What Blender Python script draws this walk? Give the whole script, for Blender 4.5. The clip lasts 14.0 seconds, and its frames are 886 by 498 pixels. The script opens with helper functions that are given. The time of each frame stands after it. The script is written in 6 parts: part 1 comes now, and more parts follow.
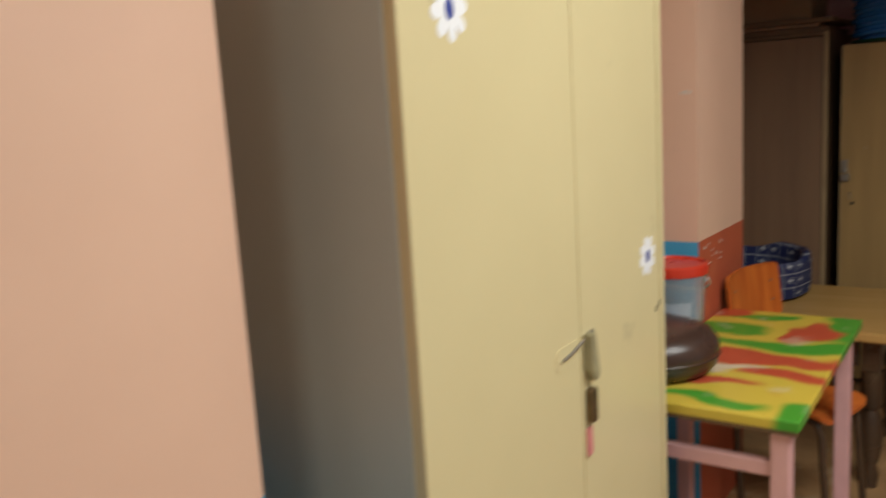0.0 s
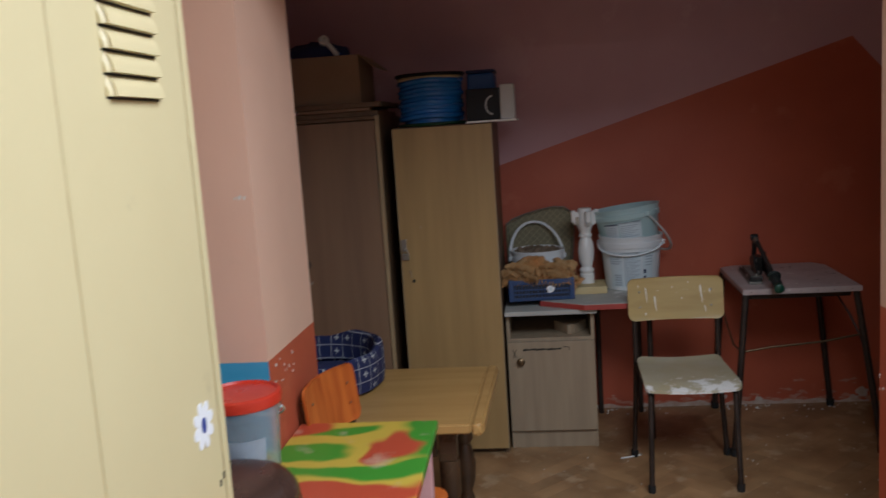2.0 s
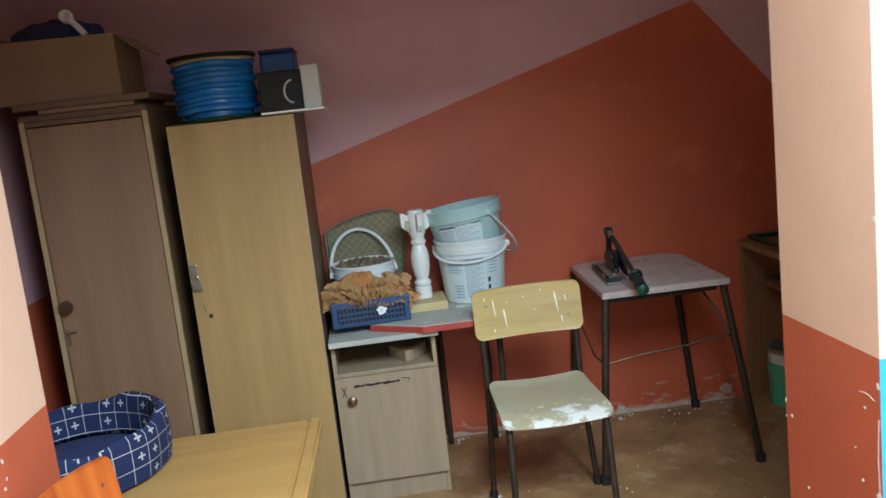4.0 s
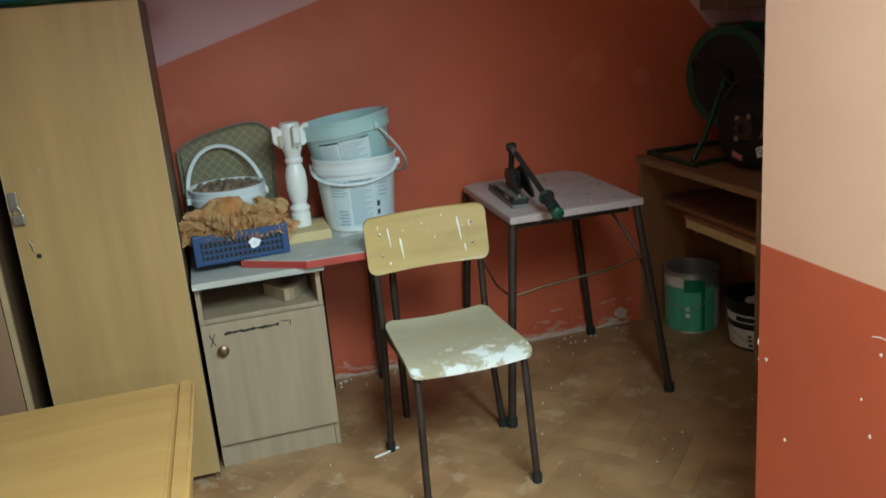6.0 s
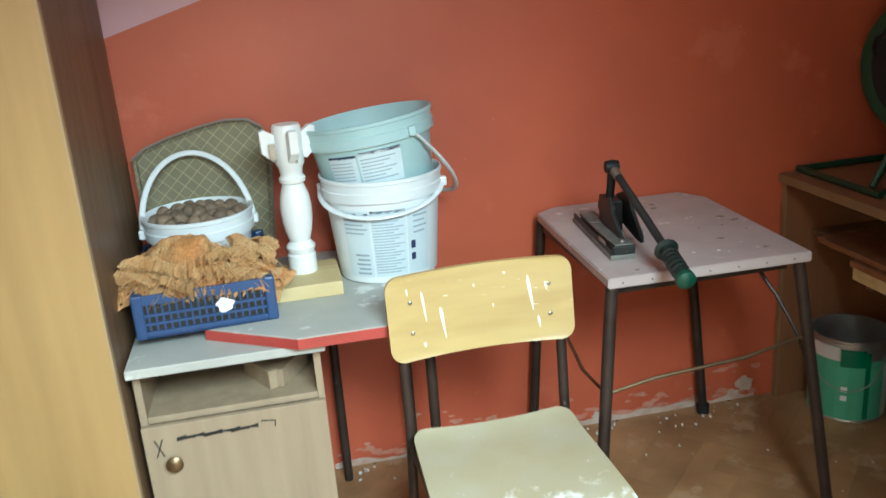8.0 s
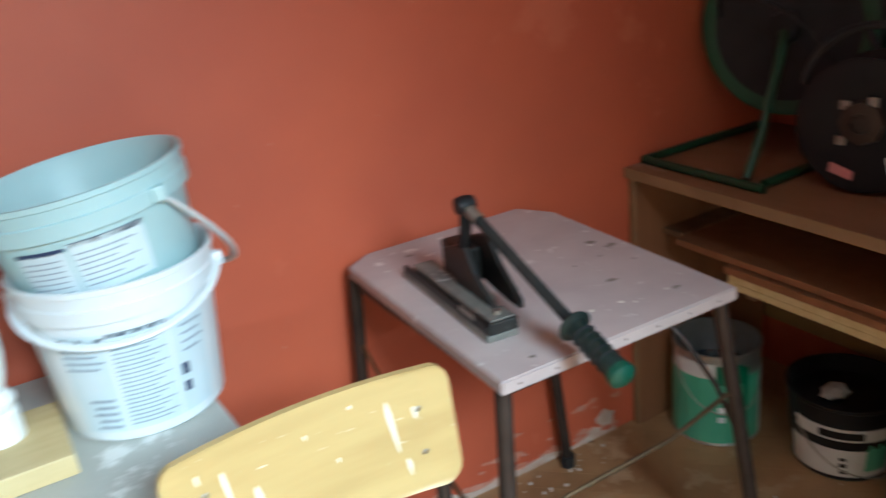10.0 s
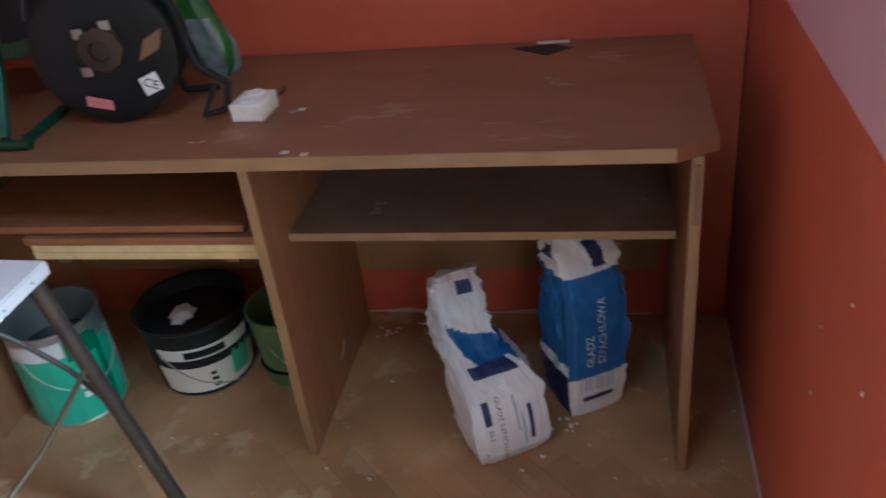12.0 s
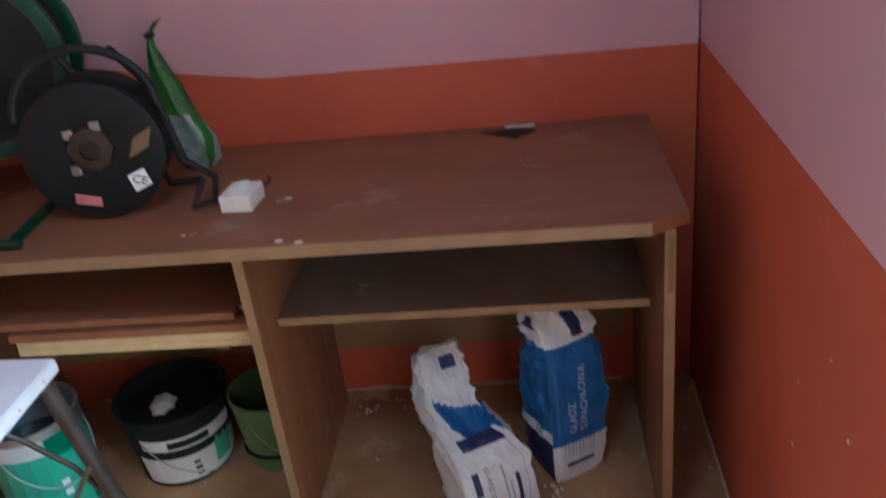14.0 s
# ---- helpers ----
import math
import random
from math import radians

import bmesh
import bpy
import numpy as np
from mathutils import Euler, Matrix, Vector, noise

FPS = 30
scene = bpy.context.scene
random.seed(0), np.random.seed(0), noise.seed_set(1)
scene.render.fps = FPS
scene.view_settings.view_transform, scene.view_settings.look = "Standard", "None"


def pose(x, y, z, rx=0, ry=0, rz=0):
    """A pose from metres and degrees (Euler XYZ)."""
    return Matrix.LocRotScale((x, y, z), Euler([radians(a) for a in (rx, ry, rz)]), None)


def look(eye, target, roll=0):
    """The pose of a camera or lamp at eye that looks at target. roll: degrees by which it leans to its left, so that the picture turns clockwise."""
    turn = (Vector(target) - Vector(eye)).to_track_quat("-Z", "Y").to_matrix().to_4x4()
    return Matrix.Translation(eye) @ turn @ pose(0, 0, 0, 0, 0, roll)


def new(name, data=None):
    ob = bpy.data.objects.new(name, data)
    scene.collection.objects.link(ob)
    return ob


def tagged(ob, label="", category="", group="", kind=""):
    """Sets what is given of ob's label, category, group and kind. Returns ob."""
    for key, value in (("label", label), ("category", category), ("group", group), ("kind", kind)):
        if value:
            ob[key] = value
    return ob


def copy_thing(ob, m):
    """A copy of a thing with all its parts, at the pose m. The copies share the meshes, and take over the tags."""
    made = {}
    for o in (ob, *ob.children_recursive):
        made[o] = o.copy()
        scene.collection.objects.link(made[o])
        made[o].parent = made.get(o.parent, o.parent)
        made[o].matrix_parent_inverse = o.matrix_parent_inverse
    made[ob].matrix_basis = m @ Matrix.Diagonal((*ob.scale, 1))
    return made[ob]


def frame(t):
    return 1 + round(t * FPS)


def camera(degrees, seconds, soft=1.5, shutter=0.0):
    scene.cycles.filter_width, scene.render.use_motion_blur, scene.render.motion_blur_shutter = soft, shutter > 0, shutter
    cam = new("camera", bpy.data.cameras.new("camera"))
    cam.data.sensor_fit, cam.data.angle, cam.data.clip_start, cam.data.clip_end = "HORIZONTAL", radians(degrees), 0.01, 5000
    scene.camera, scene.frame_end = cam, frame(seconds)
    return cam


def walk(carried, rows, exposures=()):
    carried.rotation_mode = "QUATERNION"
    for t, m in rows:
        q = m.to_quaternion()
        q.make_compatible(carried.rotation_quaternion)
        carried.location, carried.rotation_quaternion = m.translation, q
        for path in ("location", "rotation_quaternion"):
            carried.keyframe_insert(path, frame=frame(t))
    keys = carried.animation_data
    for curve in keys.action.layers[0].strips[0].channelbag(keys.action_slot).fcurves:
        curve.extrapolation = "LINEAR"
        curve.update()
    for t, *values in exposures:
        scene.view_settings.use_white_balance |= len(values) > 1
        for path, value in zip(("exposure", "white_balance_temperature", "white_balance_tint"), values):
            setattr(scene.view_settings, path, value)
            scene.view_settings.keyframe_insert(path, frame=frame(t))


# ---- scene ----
cam = camera(55.2, 14.0, 1.5, 0.5)
PATH = [
    (0, (0.019, -0.353, 1.4), (-1.118, 1.257, 1.06), -3.5),
    (0.5, (0.057, -0.246, 1.508), (-0.882, 1.494, 1.206), -2.8),
    (1, (0.047, -0.15, 1.511), (-0.675, 1.693, 1.225), -2.2),
    (1.5, (-0.036, -0.102, 1.528), (-0.474, 1.826, 1.223), -2.5),
    (2, (-0.049, -0.016, 1.533), (-0.283, 1.95, 1.251), -3.8),
    (2.5, (0.021, 0.176, 1.536), (-0.091, 2.157, 1.283), -5.0),
    (3, (0.032, 0.339, 1.513), (0.063, 2.32, 1.239), -5.9),
    (5.5, (-0.112, 1.075, 1.497), (0.251, 2.984, 1.023), -5.5),
    (6, (-0.127, 1.151, 1.458), (0.37, 3.006, 0.901), -5.0),
    (6.5, (0.029, 1.338, 1.421), (0.47, 3.188, 0.803), -4.3),
    (7, (0.135, 1.58, 1.409), (0.451, 3.462, 0.808), -4.0),
    (9.5, (0.143, 2.723, 1.419), (0.793, 4.481, 0.722), -5.7),
    (10, (0.231, 2.836, 1.402), (1.127, 4.464, 0.664), -6.3),
    (10.5, (0.274, 2.907, 1.408), (1.554, 4.206, 0.586), -7.4),
    (11, (0.275, 2.937, 1.433), (1.815, 3.828, 0.52), -7.4),
    (11.5, (0.32, 2.908, 1.39), (1.951, 3.535, 0.418), -7.4),
    (12, (0.335, 2.906, 1.371), (1.999, 3.291, 0.331), -7.1),
    (12.5, (0.329, 2.932, 1.369), (2.007, 3.131, 0.298), -6.3),
    (13, (0.301, 2.956, 1.375), (1.98, 3.082, 0.295), -5.9),
    (13.5, (0.276, 2.971, 1.391), (1.975, 3.129, 0.348), -6.7),
    (14, (0.265, 2.99, 1.429), (2.031, 3.223, 0.521), -7.1),
]
EXPOSURES = [(0, -0.48, 6900, 8), (0.5, -0.45, 6600, 7), (1.0, -0.45, 6200, 9), (2.0, -0.37, 5800, 11), (3, 0.33, 5500, 6), (5.5, 1.5, 5350, -14), (6.0, 1.0, 5400, -13), (6.5, 0.95, 5450, -13), (7, 1.5, 5500, -13), (9.5, 2.05, 5150, -6), (10.5, 2.4, 5050, -6), (11.2, 3.1, 4500, -10), (12.5, 3.17, 3850, -18), (14, 3.25, 3950, -14)]
walk(cam, [(t, look(eye, target, roll)) for t, eye, target, roll in PATH], EXPOSURES)

# ---- world and light ----
world = bpy.data.worlds.new("world")
world.use_nodes = True
scene.world = world
world.node_tree.nodes["Background"].inputs[0].default_value = (0.5, 0.55, 0.65, 1)
world.node_tree.nodes["Background"].inputs[1].default_value = 0.02


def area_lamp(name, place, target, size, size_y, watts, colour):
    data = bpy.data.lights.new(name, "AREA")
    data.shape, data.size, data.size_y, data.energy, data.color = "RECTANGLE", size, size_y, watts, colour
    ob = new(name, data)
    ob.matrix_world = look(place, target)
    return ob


area_lamp("corridor_ceiling_lamp", (0.8, 0.95, 2.44), (0.8, 0.95, 0), 1.4, 1.4, 92, (0.93, 0.98, 1.0))
# weak fill light without a fixture, added to lift the alcove's south wall
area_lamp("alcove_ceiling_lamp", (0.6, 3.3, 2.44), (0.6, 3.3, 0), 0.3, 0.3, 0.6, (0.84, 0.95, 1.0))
# unseen ambient light, added far back; it also reaches the locker's side
area_lamp("corridor_far_ceiling_lamp", (0.6, -3.0, 2.42), (0.6, -3.0, 0), 1.3, 0.2, 50, (0.93, 0.97, 1.0))

# ---- materials ----


def material(name, one, two=None, scale=6.0, rough=0.6, metal=0.0, bump=0.1, fine=90.0, marks=None, mark_scale=14.0, mark_at=0.68, stretch=(1, 1, 1), island=0.0, clear=0.0, detail=6.0, piece=0.0, world_space=False):
    """Two colours mixed by a broad noise, a fine noise for relief, and optional marks of a third colour."""
    m = bpy.data.materials.new(name)
    m.use_nodes = True
    n, l = m.node_tree.nodes, m.node_tree.links
    bsdf = n["Principled BSDF"]
    coord = n.new("ShaderNodeTexCoord")
    mapping = n.new("ShaderNodeMapping")
    mapping.inputs["Scale"].default_value = stretch
    if world_space:
        l.new(n.new("ShaderNodeNewGeometry").outputs["Position"], mapping.inputs[0])
    else:
        l.new(coord.outputs["Object"], mapping.inputs[0])
    broad = n.new("ShaderNodeTexNoise")
    broad.inputs["Scale"].default_value, broad.inputs["Detail"].default_value = scale, detail
    l.new(mapping.outputs[0], broad.inputs["Vector"])
    ramp = n.new("ShaderNodeMapRange")
    ramp.inputs[1].default_value, ramp.inputs[2].default_value = 0.3, 0.7
    l.new(broad.outputs[0], ramp.inputs[0])
    mix = n.new("ShaderNodeMix")
    mix.data_type = "RGBA"
    two = two or tuple(0.82 * c for c in one)
    mix.inputs[6].default_value, mix.inputs[7].default_value = (*one, 1), (*two, 1)
    l.new(ramp.outputs[0], mix.inputs[0])
    colour = mix.outputs[2]
    grain = n.new("ShaderNodeTexNoise")
    grain.inputs["Scale"].default_value, grain.inputs["Detail"].default_value = fine, 4
    l.new(mapping.outputs[0], grain.inputs["Vector"])
    if marks:
        spots = n.new("ShaderNodeTexNoise")
        spots.inputs["Scale"].default_value, spots.inputs["Detail"].default_value, spots.inputs["Roughness"].default_value = mark_scale, 8, 0.65
        l.new(mapping.outputs[0], spots.inputs["Vector"])
        cut = n.new("ShaderNodeMapRange")
        cut.inputs[1].default_value, cut.inputs[2].default_value = mark_at, mark_at + 0.06
        l.new(spots.outputs[0], cut.inputs[0])
        over = n.new("ShaderNodeMix")
        over.data_type = "RGBA"
        over.inputs[7].default_value = (*marks, 1)
        l.new(cut.outputs[0], over.inputs[0])
        l.new(colour, over.inputs[6])
        colour = over.outputs[2]
    if island or piece:
        info = n.new("ShaderNodeNewGeometry" if island else "ShaderNodeObjectInfo")
        by = "Random Per Island" if island else "Random"
        island = island or piece
        hsv = n.new("ShaderNodeHueSaturation")
        span = n.new("ShaderNodeMapRange")
        span.inputs[3].default_value, span.inputs[4].default_value = 1 - island, 1 + island
        l.new(info.outputs[by], span.inputs[0])
        l.new(span.outputs[0], hsv.inputs["Value"])
        l.new(colour, hsv.inputs["Color"])
        colour = hsv.outputs[0]
    l.new(colour, bsdf.inputs["Base Color"])
    wear = n.new("ShaderNodeMapRange")
    wear.inputs[3].default_value, wear.inputs[4].default_value = max(0.03, rough - 0.12), min(1, rough + 0.12)
    l.new(broad.outputs[0], wear.inputs[0])
    l.new(wear.outputs[0], bsdf.inputs["Roughness"])
    bsdf.inputs["Metallic"].default_value = metal
    bsdf.inputs["Coat Weight"].default_value = clear
    if bump:
        b = n.new("ShaderNodeBump")
        b.inputs["Strength"].default_value, b.inputs["Distance"].default_value = bump, 0.004
        l.new(grain.outputs[0], b.inputs["Height"])
        l.new(b.outputs[0], bsdf.inputs["Normal"])
    return m


PEACH = material("peach_wall_paint", (0.75, 0.49, 0.36), (0.69, 0.44, 0.32), 2.6, 0.6, bump=0.14, fine=40, marks=(0.66, 0.43, 0.32), mark_scale=4, mark_at=0.68)
MAUVE = material("mauve_wall_paint", (0.60, 0.36, 0.395), (0.54, 0.315, 0.35), 2.6, 0.6, bump=0.1, fine=60, marks=(0.615, 0.385, 0.415), mark_scale=3, mark_at=0.62)
RED = material("brick_red_wall_paint", (0.50, 0.11, 0.05), (0.43, 0.088, 0.042), 2.6, 0.5, bump=0.1, fine=55, marks=(0.51, 0.125, 0.062), mark_scale=3.2, mark_at=0.60)
BLUE = material("sky_blue_wall_paint", (0.08, 0.38, 0.60), (0.06, 0.32, 0.53), 3.0, 0.45, bump=0.2, fine=55)
WHITE_WALL = material("white_ceiling_paint", (0.8, 0.77, 0.72), (0.74, 0.71, 0.66), 2.0, 0.8)
JOINT = material("dark_floor_joint", (0.16, 0.095, 0.05), None, 7.0, 0.7)
FLOOR = material("worn_parquet", (0.41, 0.245, 0.115), (0.25, 0.135, 0.06), 5.0, 0.42, bump=0.15, fine=120, marks=(0.41, 0.275, 0.155), mark_scale=7, mark_at=0.56, piece=0.14, world_space=True)

# ---- mesh helpers ----


def box(bm, a, b, slot=0, bevel=0.0):
    """A block between two corners, its edges bevelled."""
    lo, hi = [min(p, q) for p, q in zip(a, b)], [max(p, q) for p, q in zip(a, b)]
    m = Matrix.LocRotScale([(p + q) / 2 for p, q in zip(lo, hi)], None, [q - p for p, q in zip(lo, hi)])
    verts = bmesh.ops.create_cube(bm, size=1, matrix=m)["verts"]
    faces = {f for v in verts for f in v.link_faces}
    if bevel:
        edges = {e for v in verts for e in v.link_edges}
        made = bmesh.ops.bevel(bm, geom=list(edges), offset=bevel, segments=2, affect="EDGES", profile=0.5)
        faces = {f for v in made["verts"] for f in v.link_faces} | {f for f in faces if f.is_valid}
    for f in faces:
        f.material_index = slot
    return bm


def prism(bm, outline, axis, a, b, slot=0):
    """An outline of (u, v) drawn out along an axis from a to b. u, v are the other two axes in order x, y, z."""
    def at(u, v, w):
        return {"x": (w, u, v), "y": (u, w, v), "z": (u, v, w)}[axis]
    one = [bm.verts.new(at(u, v, a)) for u, v in outline]
    two = [bm.verts.new(at(u, v, b)) for u, v in outline]
    faces = [bm.faces.new(one), bm.faces.new(two[::-1])]
    for i in range(len(one)):
        j = (i + 1) % len(one)
        faces.append(bm.faces.new((one[j], one[i], two[i], two[j])))
    for f in faces:
        f.material_index = slot
    bmesh.ops.recalc_face_normals(bm, faces=faces)
    return bm


def link(name, bm, materials, parent=None, smooth=False):
    mesh = bpy.data.meshes.new(name)
    if smooth:
        for f in bm.faces:
            f.smooth = True
    bm.to_mesh(mesh)
    bm.free()
    for m in materials if isinstance(materials, (list, tuple)) else [materials]:
        mesh.materials.append(m)
    if smooth:
        mesh.set_sharp_from_angle(angle=radians(38))
    ob = new(name, mesh)
    if parent:
        ob.parent = parent
    return ob


def structure(name, bm, materials, label, category):
    return tagged(link(name, bm, materials), label, category, kind="structure")


# ---- the setting ----
H = 2.50
bm = bmesh.new()
box(bm, (-1.7, -5.1, -0.1), (3.3, 4.6, -0.002))
floor = structure("floor", bm, JOINT, "worn brown herringbone parquet floor with plaster dust", "floor")
bm = bmesh.new()
box(bm, (-1.7, -5.1, H), (3.3, 4.6, H + 0.1))
structure("ceiling", bm, WHITE_WALL, "plain white painted ceiling above corridor and alcove", "ceiling")

# back wall of the alcove: the red dado climbs to a peak
bm = bmesh.new()
prism(bm, [(-1.32, 0), (2.2, 0), (2.2, 1.03), (1.493, 1.847), (-1.32, 1.00)], "y", 4.4, 4.55, 0)
prism(bm, [(-1.32, 1.00), (1.493, 1.847), (2.2, 1.03), (2.2, H), (-1.32, H)], "y", 4.4, 4.55, 1)
structure("wall_north", bm, [RED, MAUVE], "alcove wall painted brick red in a peak below mauve", "wall")
bm = bmesh.new()
prism(bm, [(2.614, 0), (4.55, 0), (4.55, 1.06), (4.4, 1.03), (3.62, 0.92), (2.614, 0.912)], "x", 2.2, 2.35, 0)
prism(bm, [(2.614, 0.912), (3.62, 0.92), (4.4, 1.03), (4.55, 1.06), (4.55, H), (2.614, H)], "x", 2.2, 2.35, 1)
structure("wall_east", bm, [RED, MAUVE], "alcove wall with low brick red dado below mauve paint", "wall")
bm = bmesh.new()
prism(bm, [(2.61, 0), (4.55, 0), (4.55, 0.95), (2.61, 0.95)], "x", -1.46, -1.32, 0)
prism(bm, [(2.61, 0.95), (4.55, 0.95), (4.55, H), (2.61, H)], "x", -1.46, -1.32, 1)
structure("wall_west", bm, [RED, MAUVE], "alcove side wall, red dado below mauve paint", "wall")


def dado_wall(name, plan, low, outer, label):
    """A wall of rectangular plan: outer gives the paints (low, high) of each side."""
    x0, y0, x1, y1 = plan
    bm = bmesh.new()
    for z0, z1, k in ((0, low, 0), (low, H, 1)):
        c = [(x0, y0), (x1, y0), (x1, y1), (x0, y1)]
        v0, v1 = [bm.verts.new((x, y, z0)) for x, y in c], [bm.verts.new((x, y, z1)) for x, y in c]
        for i, side in enumerate("SENW"):
            j = (i + 1) % 4
            f = bm.faces.new((v0[i], v0[j], v1[j], v1[i]))
            f.material_index = [RED, BLUE, PEACH, MAUVE].index(outer[side][k])
        if k == 0:
            bm.faces.new(v0[::-1])
        else:
            bm.faces.new(v1).material_index = 2
    return structure(name, bm, [RED, BLUE, PEACH, MAUVE], label, "wall")


dado_wall("wall_front_left", (-1.46, 2.138, -0.80, 2.61), 0.94, {"S": (BLUE, PEACH), "E": (RED, PEACH), "N": (RED, MAUVE), "W": (RED, MAUVE)}, "peach pillar with blue dado outside and red dado in the opening")
dado_wall("wall_front_right", (0.95, 2.215, 3.2, 2.61), 0.92, {"S": (BLUE, PEACH), "E": (RED, MAUVE), "N": (RED, MAUVE), "W": (RED, PEACH)}, "peach corridor wall with sky blue dado and red opening edge")
bm = bmesh.new()
box(bm, (-0.80, 2.138, 2.06), (0.95, 2.61, H))
structure("wall_lintel", bm, PEACH, "peach painted lintel above the alcove opening", "wall")
dado_wall("wall_corridor_left", (-1.35, -5.0, -0.80, 0.36), 0.90, {"S": (BLUE, PEACH), "E": (BLUE, PEACH), "N": (BLUE, PEACH), "W": (BLUE, PEACH)}, "smooth peach corridor wall beside the metal locker")
dado_wall("wall_recess", (-1.46, 0.36, -1.2, 2.138), 0.90, {"S": (BLUE, PEACH), "E": (BLUE, PEACH), "N": (BLUE, PEACH), "W": (BLUE, PEACH)}, "peach wall behind the metal locker")
dado_wall("wall_corridor_right", (3.2, -5.1, 3.3, 2.61), 0.90, {"S": (BLUE, PEACH), "E": (BLUE, PEACH), "N": (BLUE, PEACH), "W": (BLUE, PEACH)}, "peach corridor wall with blue dado")
dado_wall("wall_corridor_back", (-1.46, -5.1, 3.2, -5.0), 0.90, {"S": (BLUE, PEACH), "E": (BLUE, PEACH), "N": (BLUE, PEACH), "W": (BLUE, PEACH)}, "peach corridor end wall with blue dado")

# ---- helpers for things ----


def thing(name, label, category, base, rz=0.0, group=""):
    """An empty at the base of a thing; its parts are children."""
    ob = new(name)
    ob.empty_display_size = 0.05
    ob.matrix_basis = pose(*base, 0, 0, rz)
    return tagged(ob, label, category, group)


def part(name, bm, materials, parent, label="", smooth=False, local=False):
    """One mesh under a thing or a part. Unless local, it is built at its place in the room."""
    top = parent
    while top.parent:
        top = top.parent
    if not local:
        bmesh.ops.translate(bm, vec=-top.matrix_basis.translation, verts=bm.verts)
    return tagged(link(name, bm, materials, parent, smooth), label)


def block(name, a, b, mat, parent, label="", bevel=0.003, local=False):
    bm = bmesh.new()
    box(bm, a, b, 0, bevel)
    return part(name, bm, mat, parent, label, local=local)


def lathe(bm, profile, centre=(0, 0, 0), segs=32, turn=None, slot=0, caps=True):
    """A profile of (radius, height) turned round the upright axis."""
    rings = []
    for r, z in profile:
        ring = []
        for i in range(segs):
            a = 2 * math.pi * i / segs
            p = Vector((r * math.cos(a), r * math.sin(a), z))
            ring.append(bm.verts.new((turn @ p if turn else p) + Vector(centre)))
        rings.append(ring)
    for one, two in zip(rings, rings[1:]):
        for i in range(segs):
            j = (i + 1) % segs
            bm.faces.new((one[i], one[j], two[j], two[i])).material_index = slot
    if caps and profile[0][0] > 1e-4:
        bm.faces.new(rings[0][::-1]).material_index = slot
    if caps and profile[-1][0] > 1e-4:
        bm.faces.new(rings[-1]).material_index = slot
    if caps:
        bmesh.ops.remove_doubles(bm, verts=[v for r in (rings[0], rings[-1]) for v in r], dist=1e-5)
    return bm


def tube(bm, points, radius, segs=10, flat=1.0):
    """A round bar along points, its corners softened by the points given."""
    pts = [Vector(p) for p in points]
    rings, side = [], None
    for i, p in enumerate(pts):
        ahead = ((pts[min(i + 1, len(pts) - 1)] - p).normalized() + (p - pts[max(i - 1, 0)]).normalized()).normalized()
        if side is None:
            side = ahead.cross(Vector((0, 0, 1)) if abs(ahead.z) < 0.9 else Vector((1, 0, 0))).normalized()
        side = (side - ahead * side.dot(ahead)).normalized()
        up = ahead.cross(side)
        rings.append([bm.verts.new(p + radius * (math.cos(2 * math.pi * k / segs) * side + flat * math.sin(2 * math.pi * k / segs) * up)) for k in range(segs)])
    for one, two in zip(rings, rings[1:]):
        for k in range(segs):
            j = (k + 1) % segs
            bm.faces.new((one[k], one[j], two[j], two[k]))
    bm.faces.new(rings[0][::-1])
    bm.faces.new(rings[-1])
    bmesh.ops.recalc_face_normals(bm, faces=bm.faces)
    return bm


def arc(a, b, rise, steps=12, start=0.0, end=1.0):
    """Points of a half ellipse from a to b, bulging by the vector rise."""
    a, b, rise = Vector(a), Vector(b), Vector(rise)
    out = []
    for i in range(steps + 1):
        w = math.pi * (start + (end - start) * i / steps)
        out.append((a + b) / 2 + (a - b) / 2 * math.cos(w) + rise * math.sin(w))
    return out


def rounded(x0, y0, x1, y1, r, steps=4):
    """The outline of a rectangle with rounded corners."""
    pts = []
    for cx, cy, a0 in ((x1 - r, y1 - r, 0), (x0 + r, y1 - r, 90), (x0 + r, y0 + r, 180), (x1 - r, y0 + r, 270)):
        for i in range(steps + 1):
            a = radians(a0 + 90 * i / steps)
            pts.append((cx + r * math.cos(a), cy + r * math.sin(a)))
    return pts


def wrap(bm, r0, r1, z0, z1, a0, a1, centre, lift=0.0008, steps=8, turn=None):
    """A thin label wrapped round a cone between two heights and two angles (degrees)."""
    rows = []
    for r, z in ((r0 + lift, z0), (r1 + lift, z1)):
        row = []
        for i in range(steps + 1):
            a = radians(a0 + (a1 - a0) * i / steps)
            p = Vector((r * math.cos(a), r * math.sin(a), z))
            row.append(bm.verts.new((turn @ p if turn else p) + Vector(centre)))
        rows.append(row)
    for i in range(steps):
        bm.faces.new((rows[0][i], rows[0][i + 1], rows[1][i + 1], rows[1][i]))
    return bm


def lettering(text, size, m, mat, parent, name="lettering"):
    """Flat words in the built-in font at the pose m, in the parent's space."""
    curve = bpy.data.curves.new(name, "FONT")
    curve.body, curve.size, curve.extrude = text, size, 0.0004
    curve.resolution_u = 2
    holder = bpy.data.objects.new(name, curve)
    mesh = bpy.data.meshes.new_from_object(holder)
    bpy.data.objects.remove(holder)
    mesh.transform(m)
    mesh.materials.append(mat)
    ob = new(name, mesh)
    ob.parent = parent
    return ob


